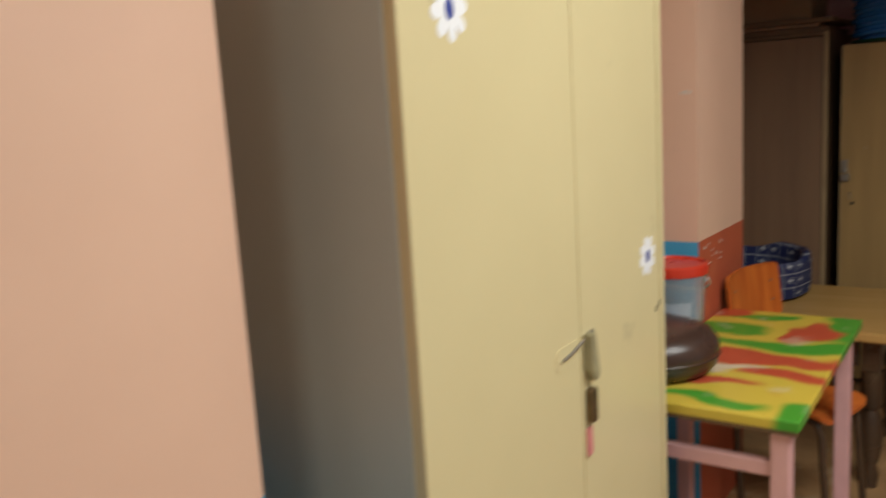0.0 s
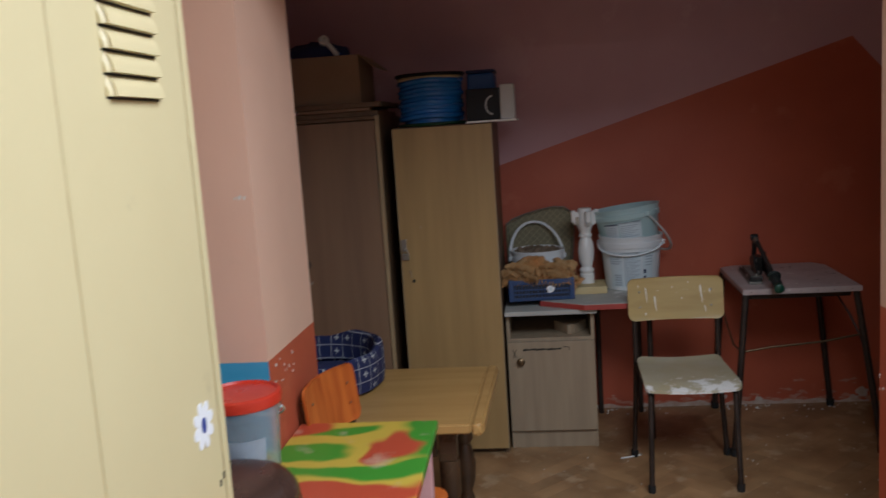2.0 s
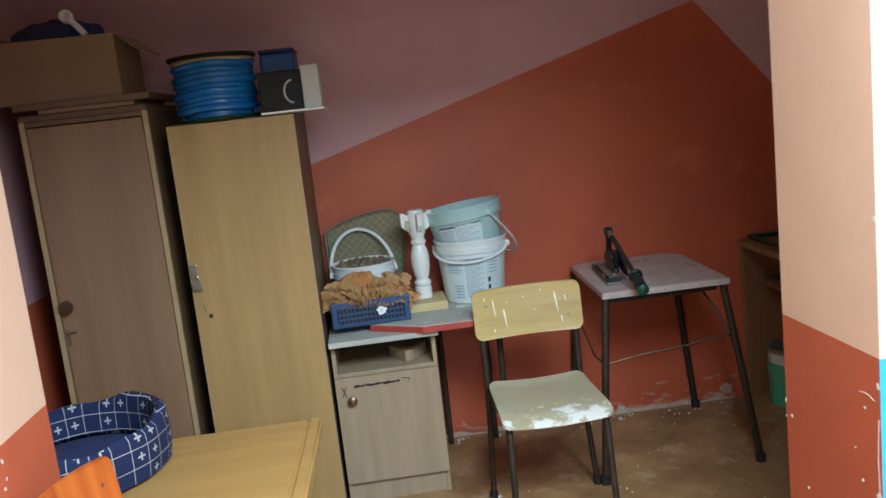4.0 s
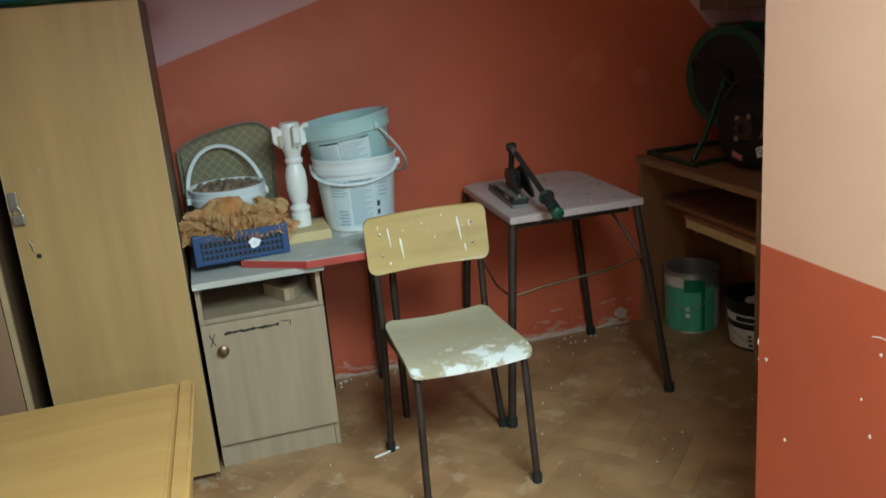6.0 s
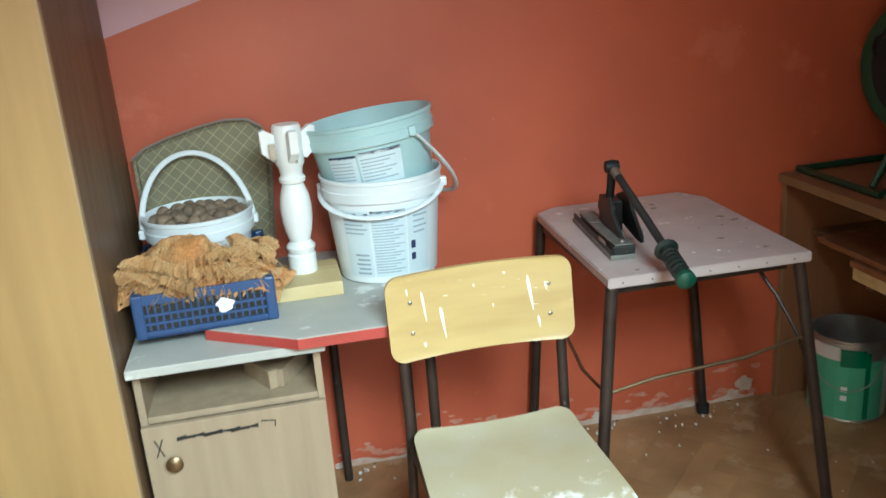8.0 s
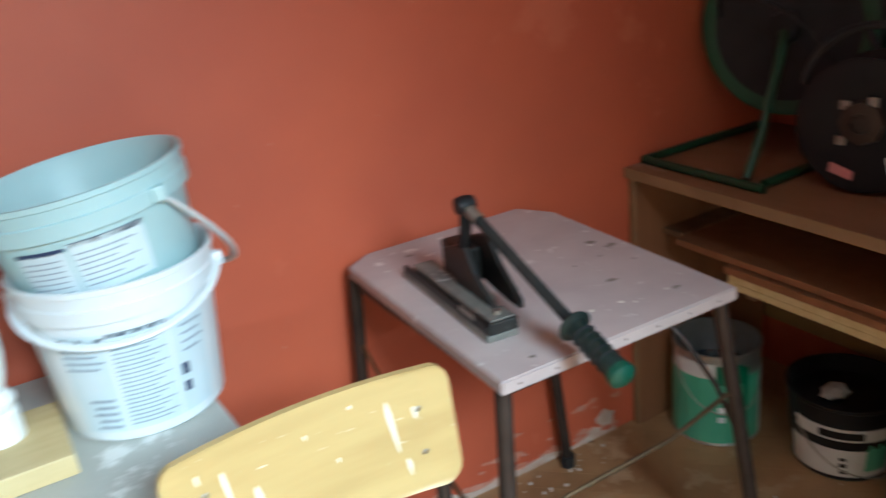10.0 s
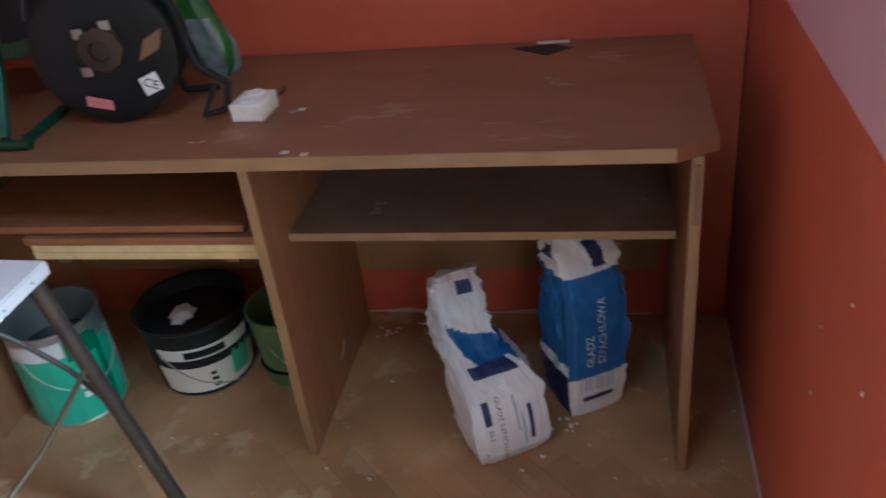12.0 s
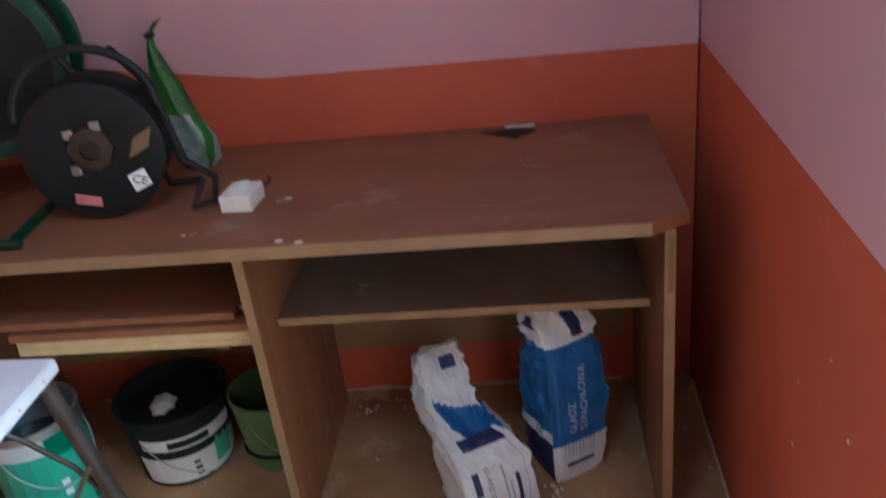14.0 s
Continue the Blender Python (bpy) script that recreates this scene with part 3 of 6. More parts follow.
def metal_locker():
    t = thing("metal_locker", "cream two-door metal locker with louvred vents and daisy stickers", "locker", (-0.87, 0.96, 0))
    bm = bmesh.new()
    box(bm, (-1.09, 0.508, 0.05), (-0.66, 1.41, 1.80), 0, 0.004)
    part("body", bm, GREY_ENAMEL, t, "grey-green enamelled side")
    block("plinth", (-1.05, 0.53, 0.0), (-0.70, 1.39, 0.052), CREAM, t)
    for a, b in (((-0.665, 1.388, 0.05), (-0.636, 1.41, 1.80)), ((-0.665, 0.524, 1.775), (-0.641, 1.388, 1.80)), ((-0.665, 0.524, 0.05), (-0.641, 1.388, 0.09))):
        block("frame_strip", a, b, CREAM, t)
    left = block("door", (-0.662, 0.5095, 0.093), (-0.640, 0.9938, 1.772), CREAM, t, "", 0.003)
    right = block("door", (-0.662, 0.9942, 0.093), (-0.639, 1.385, 1.772), CREAM, t, "", 0.002)
    louvers(left, 0.635, 0.828, -0.640)
    louvers(right, 1.118, 1.288, -0.639)
    flower_sticker(left, 0.627, 1.524, 0.045, -0.6398, 8)
    flower_sticker(right, 1.318, 1.058, 0.043, -0.6388, 14)
    bm = bmesh.new()
    prism(bm, [(0.727 + 0.047 * math.cos(w) * (1 + 0.08 * math.sin(5 * w)), 1.575 + 0.007 * math.sin(w) * (0.7 if math.sin(w) > 0 else 1)) for w in (2 * math.pi * i / 24 for i in range(24))], "x", -0.6402, -0.6396)
    part("touched_up_patch", bm, material("pale_touch_up_paint", (0.74, 0.68, 0.47), (0.70, 0.62, 0.40), 40, 0.4), left, "paler touched-up paint")
    bm = bmesh.new()
    prism(bm, rounded(0.895, 0.925, 0.988, 0.968, 0.016), "x", -0.6425, -0.639)
    part("hasp_plate", bm, CREAM, left, "cream painted hasp plate")
    bm = bmesh.new()
    tube(bm, [(-0.637, 0.915, 0.945), (-0.634, 0.95, 0.952), (-0.63, 0.985, 0.965)], 0.003, 8)
    part("bolt", bm, STEEL, left, smooth=True)
    bm = bmesh.new()
    prism(bm, [(0.999, 0.972), (1.017, 0.972), (1.032, 0.894), (1.026, 0.882), (1.012, 0.882), (0.999, 0.905)], "x", -0.6385, -0.620)
    bmesh.ops.bevel(bm, geom=list(bm.edges), offset=0.002, segments=2, affect="EDGES")
    # olive darker than the door: the latch's shade is put into its colour
    part("handle", bm, material("shaded_olive_latch", (0.36, 0.32, 0.19), (0.28, 0.25, 0.15), 30, 0.4), right, "olive metal latch handle with its shade in the colour")
    bm = bmesh.new()
    lathe(bm, [(0.0, 0), (0.007, 0.0), (0.008, 0.006), (0.0, 0.009)], (-0.6385, 1.028, 0.967), 12, Matrix.Rotation(radians(90), 3, "Y"))
    part("screw", bm, STEEL, right, "bright steel screw", smooth=True)
    lock = block("padlock", (-0.6385, 1.002, 0.802), (-0.622, 1.025, 0.868), BRONZE, right, "small aged padlock", 0.005)
    bm = bmesh.new()
    prism(bm, rounded(1.001, 0.735, 1.022, 0.792, 0.008), "x", -0.6385, -0.6345)
    part("key_tag", bm, material("pink_key_tag", (0.68, 0.25, 0.24), None, 20, 0.4), lock, "pink plastic key tag")
    # small dark blocks stand in for two screw holes by the door edge
    for y, z in ((1.361, 0.928), (1.378, 0.936)):
        block("dent", (-0.6395, y, z), (-0.6378, y + 0.006, z + 0.012), DARK, right, "dark screw hole", 0)


metal_locker()


def painted_table():
    t = thing("painted_table", "small table with green, yellow and red poured paint and pink legs", "table", (-0.65, 1.9, 0))
    bm = bmesh.new()
    prism(bm, [(-0.93, 1.45), (-0.362, 1.45), (-0.379, 2.346), (-0.79, 2.346), (-0.79, 2.13), (-0.93, 2.13)], "z", 0.664, 0.690)
    bmesh.ops.bevel(bm, geom=[e for e in bm.edges], offset=0.003, segments=1, affect="EDGES")
    part("tabletop", bm, SWIRL, t, "top covered in swirls of poured paint")
    block("edge_strip", (-0.90, 1.452, 0.654), (-0.366, 1.466, 0.665), DARK_SIDE, t, "dirty brown edge strip")
    for x, y in ((-0.405, 1.485), (-0.42, 2.305), (-0.90, 1.485), (-0.83, 2.09)):
        block("leg", (x - 0.021, y - 0.021, 0), (x + 0.021, y + 0.021, 0.664), PINK, t, bevel=0.004)
    block("rail", (-0.879, 1.472, 0.545), (-0.426, 1.498, 0.580), PINK, t)
    block("rail", (-0.424, 1.506, 0.100), (-0.398, 2.284, 0.135), PINK, t)
    block("rail", (-0.415, 1.506, 0.618), (-0.396, 2.284, 0.654), PINK, t)


painted_table()


def lidded_bucket():
    t = thing("lidded_bucket", "cloudy clear plastic bucket with a red lid on the painted table", "bucket", (-0.83, 1.985, 0.6905))
    bm = bmesh.new()
    lathe(bm, [(0.0, 0.0), (0.082, 0.0), (0.086, 0.004), (0.095, 0.16), (0.099, 0.162), (0.1, 0.19), (0.097, 0.19), (0.092, 0.16), (0.082, 0.006), (0.0, 0.004)], (0, 0, 0), 40)
    part("bucket", bm, CLEAR, t, smooth=True, local=True)
    bm = bmesh.new()
    lathe(bm, [(0.0, 0.192), (0.101, 0.19), (0.104, 0.188), (0.106, 0.205), (0.104, 0.215), (0.096, 0.218), (0.093, 0.211), (0.0, 0.211)], (0, 0, 0), 40)
    part("lid", bm, RED_PLASTIC, t, "red plastic lid", True, True)
    bm = bmesh.new()
    wrap(bm, 0.088, 0.093, 0.05, 0.115, 265, 325, (0, 0, 0))
    part("label", bm, GREY_PRINT, t, "faded grey print", local=True)
    bm = bmesh.new()
    tube(bm, arc((0.1, 0.02, 0.17), (-0.1, 0.02, 0.17), (0, 0.1, -0.06), 16), 0.003, 6)
    part("handle", bm, WHITE_PLASTIC, t, smooth=True, local=True)


lidded_bucket()


def stool_seat():
    t = thing("stool_seat", "round dark brown vinyl stool seat lying on the painted table", "stool seat", (-0.772, 1.675, 0.6905))
    bm = bmesh.new()
    lathe(bm, [(0.0, 0.0), (0.12, 0.0), (0.147, 0.007), (0.164, 0.028), (0.170, 0.055), (0.166, 0.082), (0.150, 0.103), (0.115, 0.116), (0.06, 0.121), (0.0, 0.122)], (0, 0, 0), 48)
    part("cushion", bm, BROWN_VINYL, t, smooth=True, local=True)
    bm = bmesh.new()
    tube(bm, [(0.1690 * math.cos(radians(10 * i)), 0.1690 * math.sin(radians(10 * i)), 0.05) for i in range(37)], 0.003, 6)
    part("piping", bm, BROWN_VINYL, t, smooth=True, local=True)


stool_seat()


def curved_panel(bm, w, h, depth, bow, r, steps=10, lean=0.0):
    """A plywood back: w wide, h high from z 0, bowed backwards in the middle, corners rounded."""
    grid = []
    for side in (0, 1):
        rows = []
        for j in range(17):
            v = 0.5 - 0.5 * math.cos(math.pi * j / 16)
            row = []
            for i in range(steps + 1):
                u = -1 + 2 * i / steps
                edge = max(0.0, abs(v - 0.5) * h - (h / 2 - r))
                half = w / 2 - (r - math.sqrt(max(0.0, r * r - edge * edge)))
                x = u * half
                y = bow * (1 - u * u) + lean * v * h + (depth if side else 0)
                row.append(bm.verts.new((x, y, v * h)))
            rows.append(row)
        grid.append(rows)
    for side in (0, 1):
        for j in range(16):
            for i in range(steps):
                f = (grid[side][j][i], grid[side][j][i + 1], grid[side][j + 1][i + 1], grid[side][j + 1][i])
                bm.faces.new(f if side == 0 else f[::-1])
    ring = [(0, i) for i in range(steps + 1)] + [(j, steps) for j in range(1, 17)] + [(16, i) for i in range(steps - 1, -1, -1)] + [(j, 0) for j in range(15, 0, -1)]
    for k in range(len(ring)):
        (a, b), (c, d) = ring[k], ring[(k + 1) % len(ring)]
        bm.faces.new((grid[0][a][b], grid[1][a][b], grid[1][c][d], grid[0][c][d]))
    bmesh.ops.recalc_face_normals(bm, faces=bm.faces)


def curved_seat(bm, w, d, thick, front_drop, back_rise):
    """A plywood seat: front edge rolled down, back edge turned up; local y runs to the back."""
    n, m = 10, 22
    top, low = [], []
    for j in range(m + 1):
        v = 0.5 - 0.5 * math.cos(math.pi * j / m)
        y = -d / 2 + d * v
        z = -front_drop * max(0, (0.22 - v) / 0.22) ** 2 + back_rise * max(0, (v - 0.8) / 0.2) ** 2
        e = max(0, abs(v - 0.5) * d - (d / 2 - 0.03))
        half = w / 2 * (1 - 0.06 * v) - (0.03 - math.sqrt(max(0, 0.0009 - e * e)))
        top.append([bm.verts.new((half * (-1 + 2 * i / n), y, z - 0.008 * (1 - (-1 + 2 * i / n) ** 2))) for i in range(n + 1)])
        low.append([bm.verts.new((p.co.x, p.co.y, p.co.z - thick)) for p in top[-1]])
    for j in range(m):
        for i in range(n):
            bm.faces.new((top[j][i], top[j][i + 1], top[j + 1][i + 1], top[j + 1][i]))
            bm.faces.new((low[j][i], low[j + 1][i], low[j + 1][i + 1], low[j][i + 1]))
    ring = [(0, i) for i in range(n + 1)] + [(j, n) for j in range(1, m + 1)] + [(m, i) for i in range(n - 1, -1, -1)] + [(j, 0) for j in range(m - 1, 0, -1)]
    for k in range(len(ring)):
        (a, b), (c, e) = ring[k], ring[(k + 1) % len(ring)]
        bm.faces.new((top[a][b], low[a][b], low[c][e], top[c][e]))
    bmesh.ops.recalc_face_normals(bm, faces=bm.faces)


def school_chair(label, base, rz, w, seat_z, d, back_z0, back_z1, ply, seat_ply, tube_mat, group=""):
    """A school chair; its back stands at local +y."""
    t = thing("school_chair", label, "chair", base, rz, group)
    bm = bmesh.new()
    curved_seat(bm, w, d, 0.012, 0.018, 0.012)
    bmesh.ops.translate(bm, vec=(0, 0, seat_z), verts=bm.verts)
    part("seat", bm, seat_ply, t, "", True, True)
    bm = bmesh.new()
    curved_panel(bm, w + 0.03, back_z1 - back_z0, 0.011, 0.022, 0.03, lean=0.12)
    bmesh.ops.translate(bm, vec=(0, d / 2 + 0.012, back_z0), verts=bm.verts)
    back = part("backrest", bm, ply, t, "", True, True)
    for s in (-1, 1):
        x = s * (w / 2 - 0.012)
        bm = bmesh.new()
        tube(bm, [(1.13 * x, d / 2 - 0.01, 0.012), (1.06 * x, d / 2 + 0.012, seat_z * 0.5), (x, d / 2 + 0.024, seat_z), (x, d / 2 + 0.036, back_z0), (x, d / 2 + 0.036 + 0.1 * (back_z1 - back_z0), back_z1 - 0.05)], 0.0115, 10)
        part("rear_leg", bm, tube_mat, t, "", True, True)
        bm = bmesh.new()
        tube(bm, [(0.98 * x, -d / 2 + 0.005, 0.012), (0.93 * x, -d / 2 + 0.03, seat_z - 0.07), (0.93 * x, -d / 2 + 0.045, seat_z - 0.035), (0.95 * x, -d / 2 + 0.075, seat_z - 0.025), (x, d / 2 + 0.01, seat_z - 0.025)], 0.0115, 10)
        part("front_leg", bm, tube_mat, t, "", True, True)
        for y, out in ((d / 2 - 0.01, 1.13), (-d / 2 + 0.005, 0.98)):
            bm = bmesh.new()
            lathe(bm, [(0.0, 0.0), (0.015, 0.0), (0.016, 0.03), (0.0, 0.032)], (out * x, y, 0), 12)
            part("rubber_foot", bm, RUBBER, t, "", True, True)
        for z in (back_z0 + 0.06, back_z1 - 0.06):
            bm = bmesh.new()
            lathe(bm, [(0.0, 0.0), (0.005, 0.0), (0.0, 0.003)], (x * 0.86, d / 2 + 0.0185 + 0.12 * (z - back_z0), z), 8, Matrix.Rotation(radians(90), 3, "X"))
            part("rivet", bm, STEEL, back, "", True, True)
    bm = bmesh.new()
    tube(bm, [(-w / 2 + 0.012, d / 2 - 0.02, seat_z - 0.03), (w / 2 - 0.012, d / 2 - 0.02, seat_z - 0.03)], 0.009, 8)
    part("crossbar", bm, tube_mat, t, "", True, True)
    return t, back


school_chair("small orange plywood school chair beside the low table", (-0.555, 2.43, 0), 75, 0.28, 0.40, 0.29, 0.615, 0.80, ORANGE, ORANGE, DARK_WOOD, "school chairs")

# ---- alcove, left: low table, pet bed, tall cabinets ----


def low_table():
    t = thing("low_table", "low varnished light wood table with rounded edges", "table", (-0.73, 2.96, 0))
    bm = bmesh.new()
    prism(bm, [(-1.2, 2.63), (-0.312, 2.63), (-0.294, 3.305), (-1.2, 3.305)], "z", 0.536, 0.571)
    bmesh.ops.bevel(bm, geom=list(bm.edges), offset=0.006, segments=3, affect="EDGES")
    part("tabletop", bm, TABLE_WOOD, t)
    bm = bmesh.new()
    prism(bm, [(-0.311, 2.627), (-0.283, 2.627), (-0.268, 2.645), (-0.250, 3.292), (-0.262, 3.308), (-0.293, 3.308)], "z", 0.530, 0.574)
    bmesh.ops.bevel(bm, geom=list(bm.edges), offset=0.008, segments=3, affect="EDGES")
    part("end_moulding", bm, TABLE_WOOD, t, "rounded end moulding", True)
    for x in (-1.14, -0.40):
        for y in (2.72, 3.22):
            bm = bmesh.new()
            lathe(bm, [(0.0, 0.0), (0.024, 0.0), (0.030, 0.05), (0.022, 0.08), (0.036, 0.13), (0.042, 0.20), (0.030, 0.26), (0.024, 0.28), (0.036, 0.30), (0.036, 0.42), (0.0, 0.42)], (x, y, 0), 20)
            part("leg", bm, DARK_WOOD, t, "dark turned wooden leg", True)
    for a, b in (((-1.10, 2.705, 0.43), (-0.44, 2.735, 0.536)), ((-1.10, 3.205, 0.43), (-0.44, 3.235, 0.536)), ((-0.415, 2.75, 0.43), (-0.385, 3.19, 0.536)), ((-1.155, 2.75, 0.43), (-1.125, 3.19, 0.536))):
        block("apron", a, b, DARK_WOOD, t)
    for x in (-1.14, -0.40):
        for y in (2.72, 3.22):
            block("corner_block", (x - 0.03, y - 0.03, 0.42), (x + 0.03, y + 0.03, 0.536), DARK_WOOD, t)


low_table()


def pet_bed():
    t = thing("pet_bed", "round padded pet bed in blue checked cloth on the low table", "pet bed", (-0.935, 3.09, 0.572))
    bm = bmesh.new()
    segs, prof = 56, [(0.85, 0.0), (0.98, 0.012), (1.0, 0.05), (1.0, 0.11), (0.98, 0.145), (0.93, 0.157), (0.87, 0.147), (0.84, 0.11), (0.83, 0.05)]
    rings = []
    for k, (f, z) in enumerate(prof):
        ring = []
        for i in range(segs):
            a = 2 * math.pi * i / segs
            dip = 0.018 * math.sin(2 * a + 0.5) + 0.006 * math.sin(7 * a)
            r = 0.252 * f * (1 + 0.02 * math.sin(3 * a + z * 9) + 0.008 * math.sin(11 * a))
            ring.append(bm.verts.new((r * math.cos(a), 1.06 * r * math.sin(a), z + (dip if z > 0.08 else 0))))
        rings.append(ring)
    for one, two in zip(rings, rings[1:]):
        for i in range(segs):
            j = (i + 1) % segs
            bm.faces.new((one[i], one[j], two[j], two[i]))
    part("padded_rim", bm, BED_CLOTH, t, "blue and white checked padded rim", True, True)
    bm = bmesh.new()
    lathe(bm, [(0.0, 0.0), (0.215, 0.0), (0.222, 0.03), (0.19, 0.05), (0.1, 0.044), (0.0, 0.04)], (0, 0, 0), 40)
    part("cushion", bm, NAVY, t, "plain navy inner cushion", True, True)


pet_bed()


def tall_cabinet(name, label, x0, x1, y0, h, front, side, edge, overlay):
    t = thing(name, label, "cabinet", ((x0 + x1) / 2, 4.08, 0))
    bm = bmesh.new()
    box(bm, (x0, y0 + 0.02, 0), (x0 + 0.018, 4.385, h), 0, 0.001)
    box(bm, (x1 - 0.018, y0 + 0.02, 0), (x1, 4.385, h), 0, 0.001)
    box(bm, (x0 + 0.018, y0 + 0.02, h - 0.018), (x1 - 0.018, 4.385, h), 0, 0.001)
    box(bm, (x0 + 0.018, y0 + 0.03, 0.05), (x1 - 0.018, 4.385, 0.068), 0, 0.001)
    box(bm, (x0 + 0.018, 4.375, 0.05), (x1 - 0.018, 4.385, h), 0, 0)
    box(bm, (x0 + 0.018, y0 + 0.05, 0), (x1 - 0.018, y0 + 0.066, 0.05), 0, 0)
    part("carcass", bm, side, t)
    if overlay:
        door = block("door", (x0 + 0.002, y0, 0.03), (x1 - 0.002, y0 + 0.018, h - 0.004), front, t, "", 0.0015)
        block("edge_band", (x1 - 0.003, y0 - 0.0008, 0.03), (x1 + 0.0012, y0 + 0.02, h - 0.004), edge, door, "pale edge band", 0)
        block("edge_band", (x0 - 0.0005, y0 - 0.0008, 0.03), (x0 + 0.0035, y0 + 0.018, h - 0.004), edge, door, "pale edge band", 0)
    else:
        door = block("door", (x0 + 0.022, y0 + 0.008, 0.05), (x1 - 0.022, y0 + 0.024, h - 0.022), front, t, "", 0.0015)
        for xa in (x0, x1 - 0.018):
            block("edge_band", (xa, y0 + 0.002, 0), (xa + 0.018, y0 + 0.021, h), edge, t, "pale edge band", 0.001)
        block("top_edge", (x0 + 0.018, y0 + 0.006, h - 0.018), (x1 - 0.018, y0 + 0.021, h), side, t)
    return t, door


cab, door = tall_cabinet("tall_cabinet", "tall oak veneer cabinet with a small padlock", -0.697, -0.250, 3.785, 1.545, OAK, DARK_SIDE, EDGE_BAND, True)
block("hasp", (-0.694, 3.781, 0.985), (-0.668, 3.786, 1.04), STEEL, door, "steel hasp")
bm = bmesh.new()
tube(bm, arc((-0.684, 3.778, 0.972), (-0.664, 3.778, 0.972), (0, 0, 0.026), 8), 0.0028, 8)
part("shackle", bm, STEEL, door, smooth=True)
block("padlock", (-0.692, 3.770, 0.945), (-0.658, 3.784, 0.975), STEEL, door, "small steel padlock", 0.003)
for x, z, r in ((-0.645, 0.845, 0.008), (-0.66, 0.89, 0.005)):
    bm = bmesh.new()
    lathe(bm, [(0.0, 0.0), (r, 0.0), (r * 0.8, 0.003), (0.0, 0.003)], (x, 3.7852, z), 12, Matrix.Rotation(radians(90), 3, "X"))
    part("keyhole", bm, DARK, door, "dark keyhole")
bm = bmesh.new()
tube(bm, [(-0.662, 3.782, 0.895), (-0.655, 3.78, 0.88), (-0.654, 3.78, 0.862)], 0.003, 6)
part("nail", bm, EDGE_BAND, door, smooth=True)
block("chip", (-0.600, 3.7842, 1.085), (-0.592, 3.786, 1.10), EDGE_BAND, door, "chipped veneer", 0)

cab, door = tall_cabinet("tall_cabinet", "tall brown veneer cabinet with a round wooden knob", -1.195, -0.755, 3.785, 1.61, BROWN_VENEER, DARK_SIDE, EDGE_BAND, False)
bm = bmesh.new()
lathe(bm, [(0.0, 0.0), (0.012, 0.0), (0.012, 0.01), (0.025, 0.016), (0.024, 0.026), (0.0, 0.03)], (-1.145, 3.793, 0.945), 20, Matrix.Rotation(radians(90), 3, "X"))
part("knob", bm, DARK_WOOD, door, "round dark wooden knob", True)
bm = bmesh.new()
tube(bm, [(-1.165, 3.789, 0.845), (-1.15, 3.784, 0.85), (-1.13, 3.784, 0.852), (-1.122, 3.789, 0.862)], 0.004, 6)
part("latch", bm, STEEL, door, "bent steel latch", True)
block("latch_plate", (-1.165, 3.789, 0.80), (-1.152, 3.794, 0.86), STEEL, door, "", 0.001)

for k, (a, b) in enumerate((((-1.20, 3.80, 1.6105), (-0.76, 4.30, 1.632)), ((-1.12, 3.78, 1.6330), (-0.79, 4.25, 1.648)), ((-1.20, 3.77, 1.6490), (-0.735, 4.28, 1.671)))):
    bm = bmesh.new()
    box(bm, a, b, 0, 0.002)
    tagged(link("loose_board", bm, (DARK_SIDE, BROWN_VENEER, DARK_SIDE)[k]), "loose dark veneered board lying on the tall cabinet", "board", "boards on the cabinet")


def carton():
    t = thing("cardboard_box", "open brown cardboard box on boards above the tall cabinet", "box", (-1.02, 4.0, 1.672))
    x0, x1, y0, y1, z0, z1 = -1.255, -0.83, 3.80, 4.14, 1.672, 1.885
    for a, b in (((x0, y0, z0), (x1, y0 + 0.005, z1)), ((x0, y1 - 0.005, z0), (x1, y1, z1)), ((x0, y0 + 0.005, z0), (x0 + 0.005, y1 - 0.005, z1)), ((x1 - 0.005, y0 + 0.005, z0), (x1, y1 - 0.005, z1)), ((x0 + 0.005, y0 + 0.005, z0), (x1 - 0.005, y1 - 0.005, z0 + 0.005))):
        block("panel", a, b, CARD, t, "", 0)
    for pts in ([(x1, z1), (x1 + 0.004, z1), (x1 + 0.075, z1 - 0.06), (x1 + 0.071, z1 - 0.063)], [(x0, z1), (x0 + 0.004, z1), (x0 - 0.03, z1 + 0.04), (x0 - 0.034, z1 + 0.04)]):
        bm = bmesh.new()
        prism(bm, pts, "y", y0, y1)
        part("flap", bm, CARD, t)


carton()
bm = bmesh.new()
bmesh.ops.create_icosphere(bm, subdivisions=4, radius=1)
for v in bm.verts:
    p = v.co.copy()
    v.co = Vector((p.x * 0.175, p.y * 0.13, p.z * 0.13)) + 0.022 * noise.noise_vector(p * 2.3) + 0.01 * noise.noise_vector(p * 6)
    v.co += Vector((-1.06, 3.97, 1.86))
    v.co.z = max(v.co.z, 1.70) if v.co.z < 1.93 else 1.93 + (v.co.z - 1.93) * 0.6
tagged(link("rolled_cloth", bm, NAVY, smooth=True), "dark navy rolled cloth stuffed in the cardboard box", "cloth")
bm = bmesh.new()
tube(bm, [(-0.985, 3.85, 1.955), (-0.955, 3.83, 1.925), (-0.925, 3.815, 1.89)], 0.011, 10)
lathe(bm, [(0.0, -0.012), (0.022, -0.012), (0.024, 0.0), (0.022, 0.012), (0.012, 0.012), (0.010, 0.0), (0.0, 0.0)], (-0.99, 3.85, 1.96), 18, Matrix.Rotation(radians(70), 3, "X"))
tagged(link("plastic_pipe", bm, WHITE_PLASTIC, smooth=True), "short white plastic pipe sticking out of the box", "pipe")


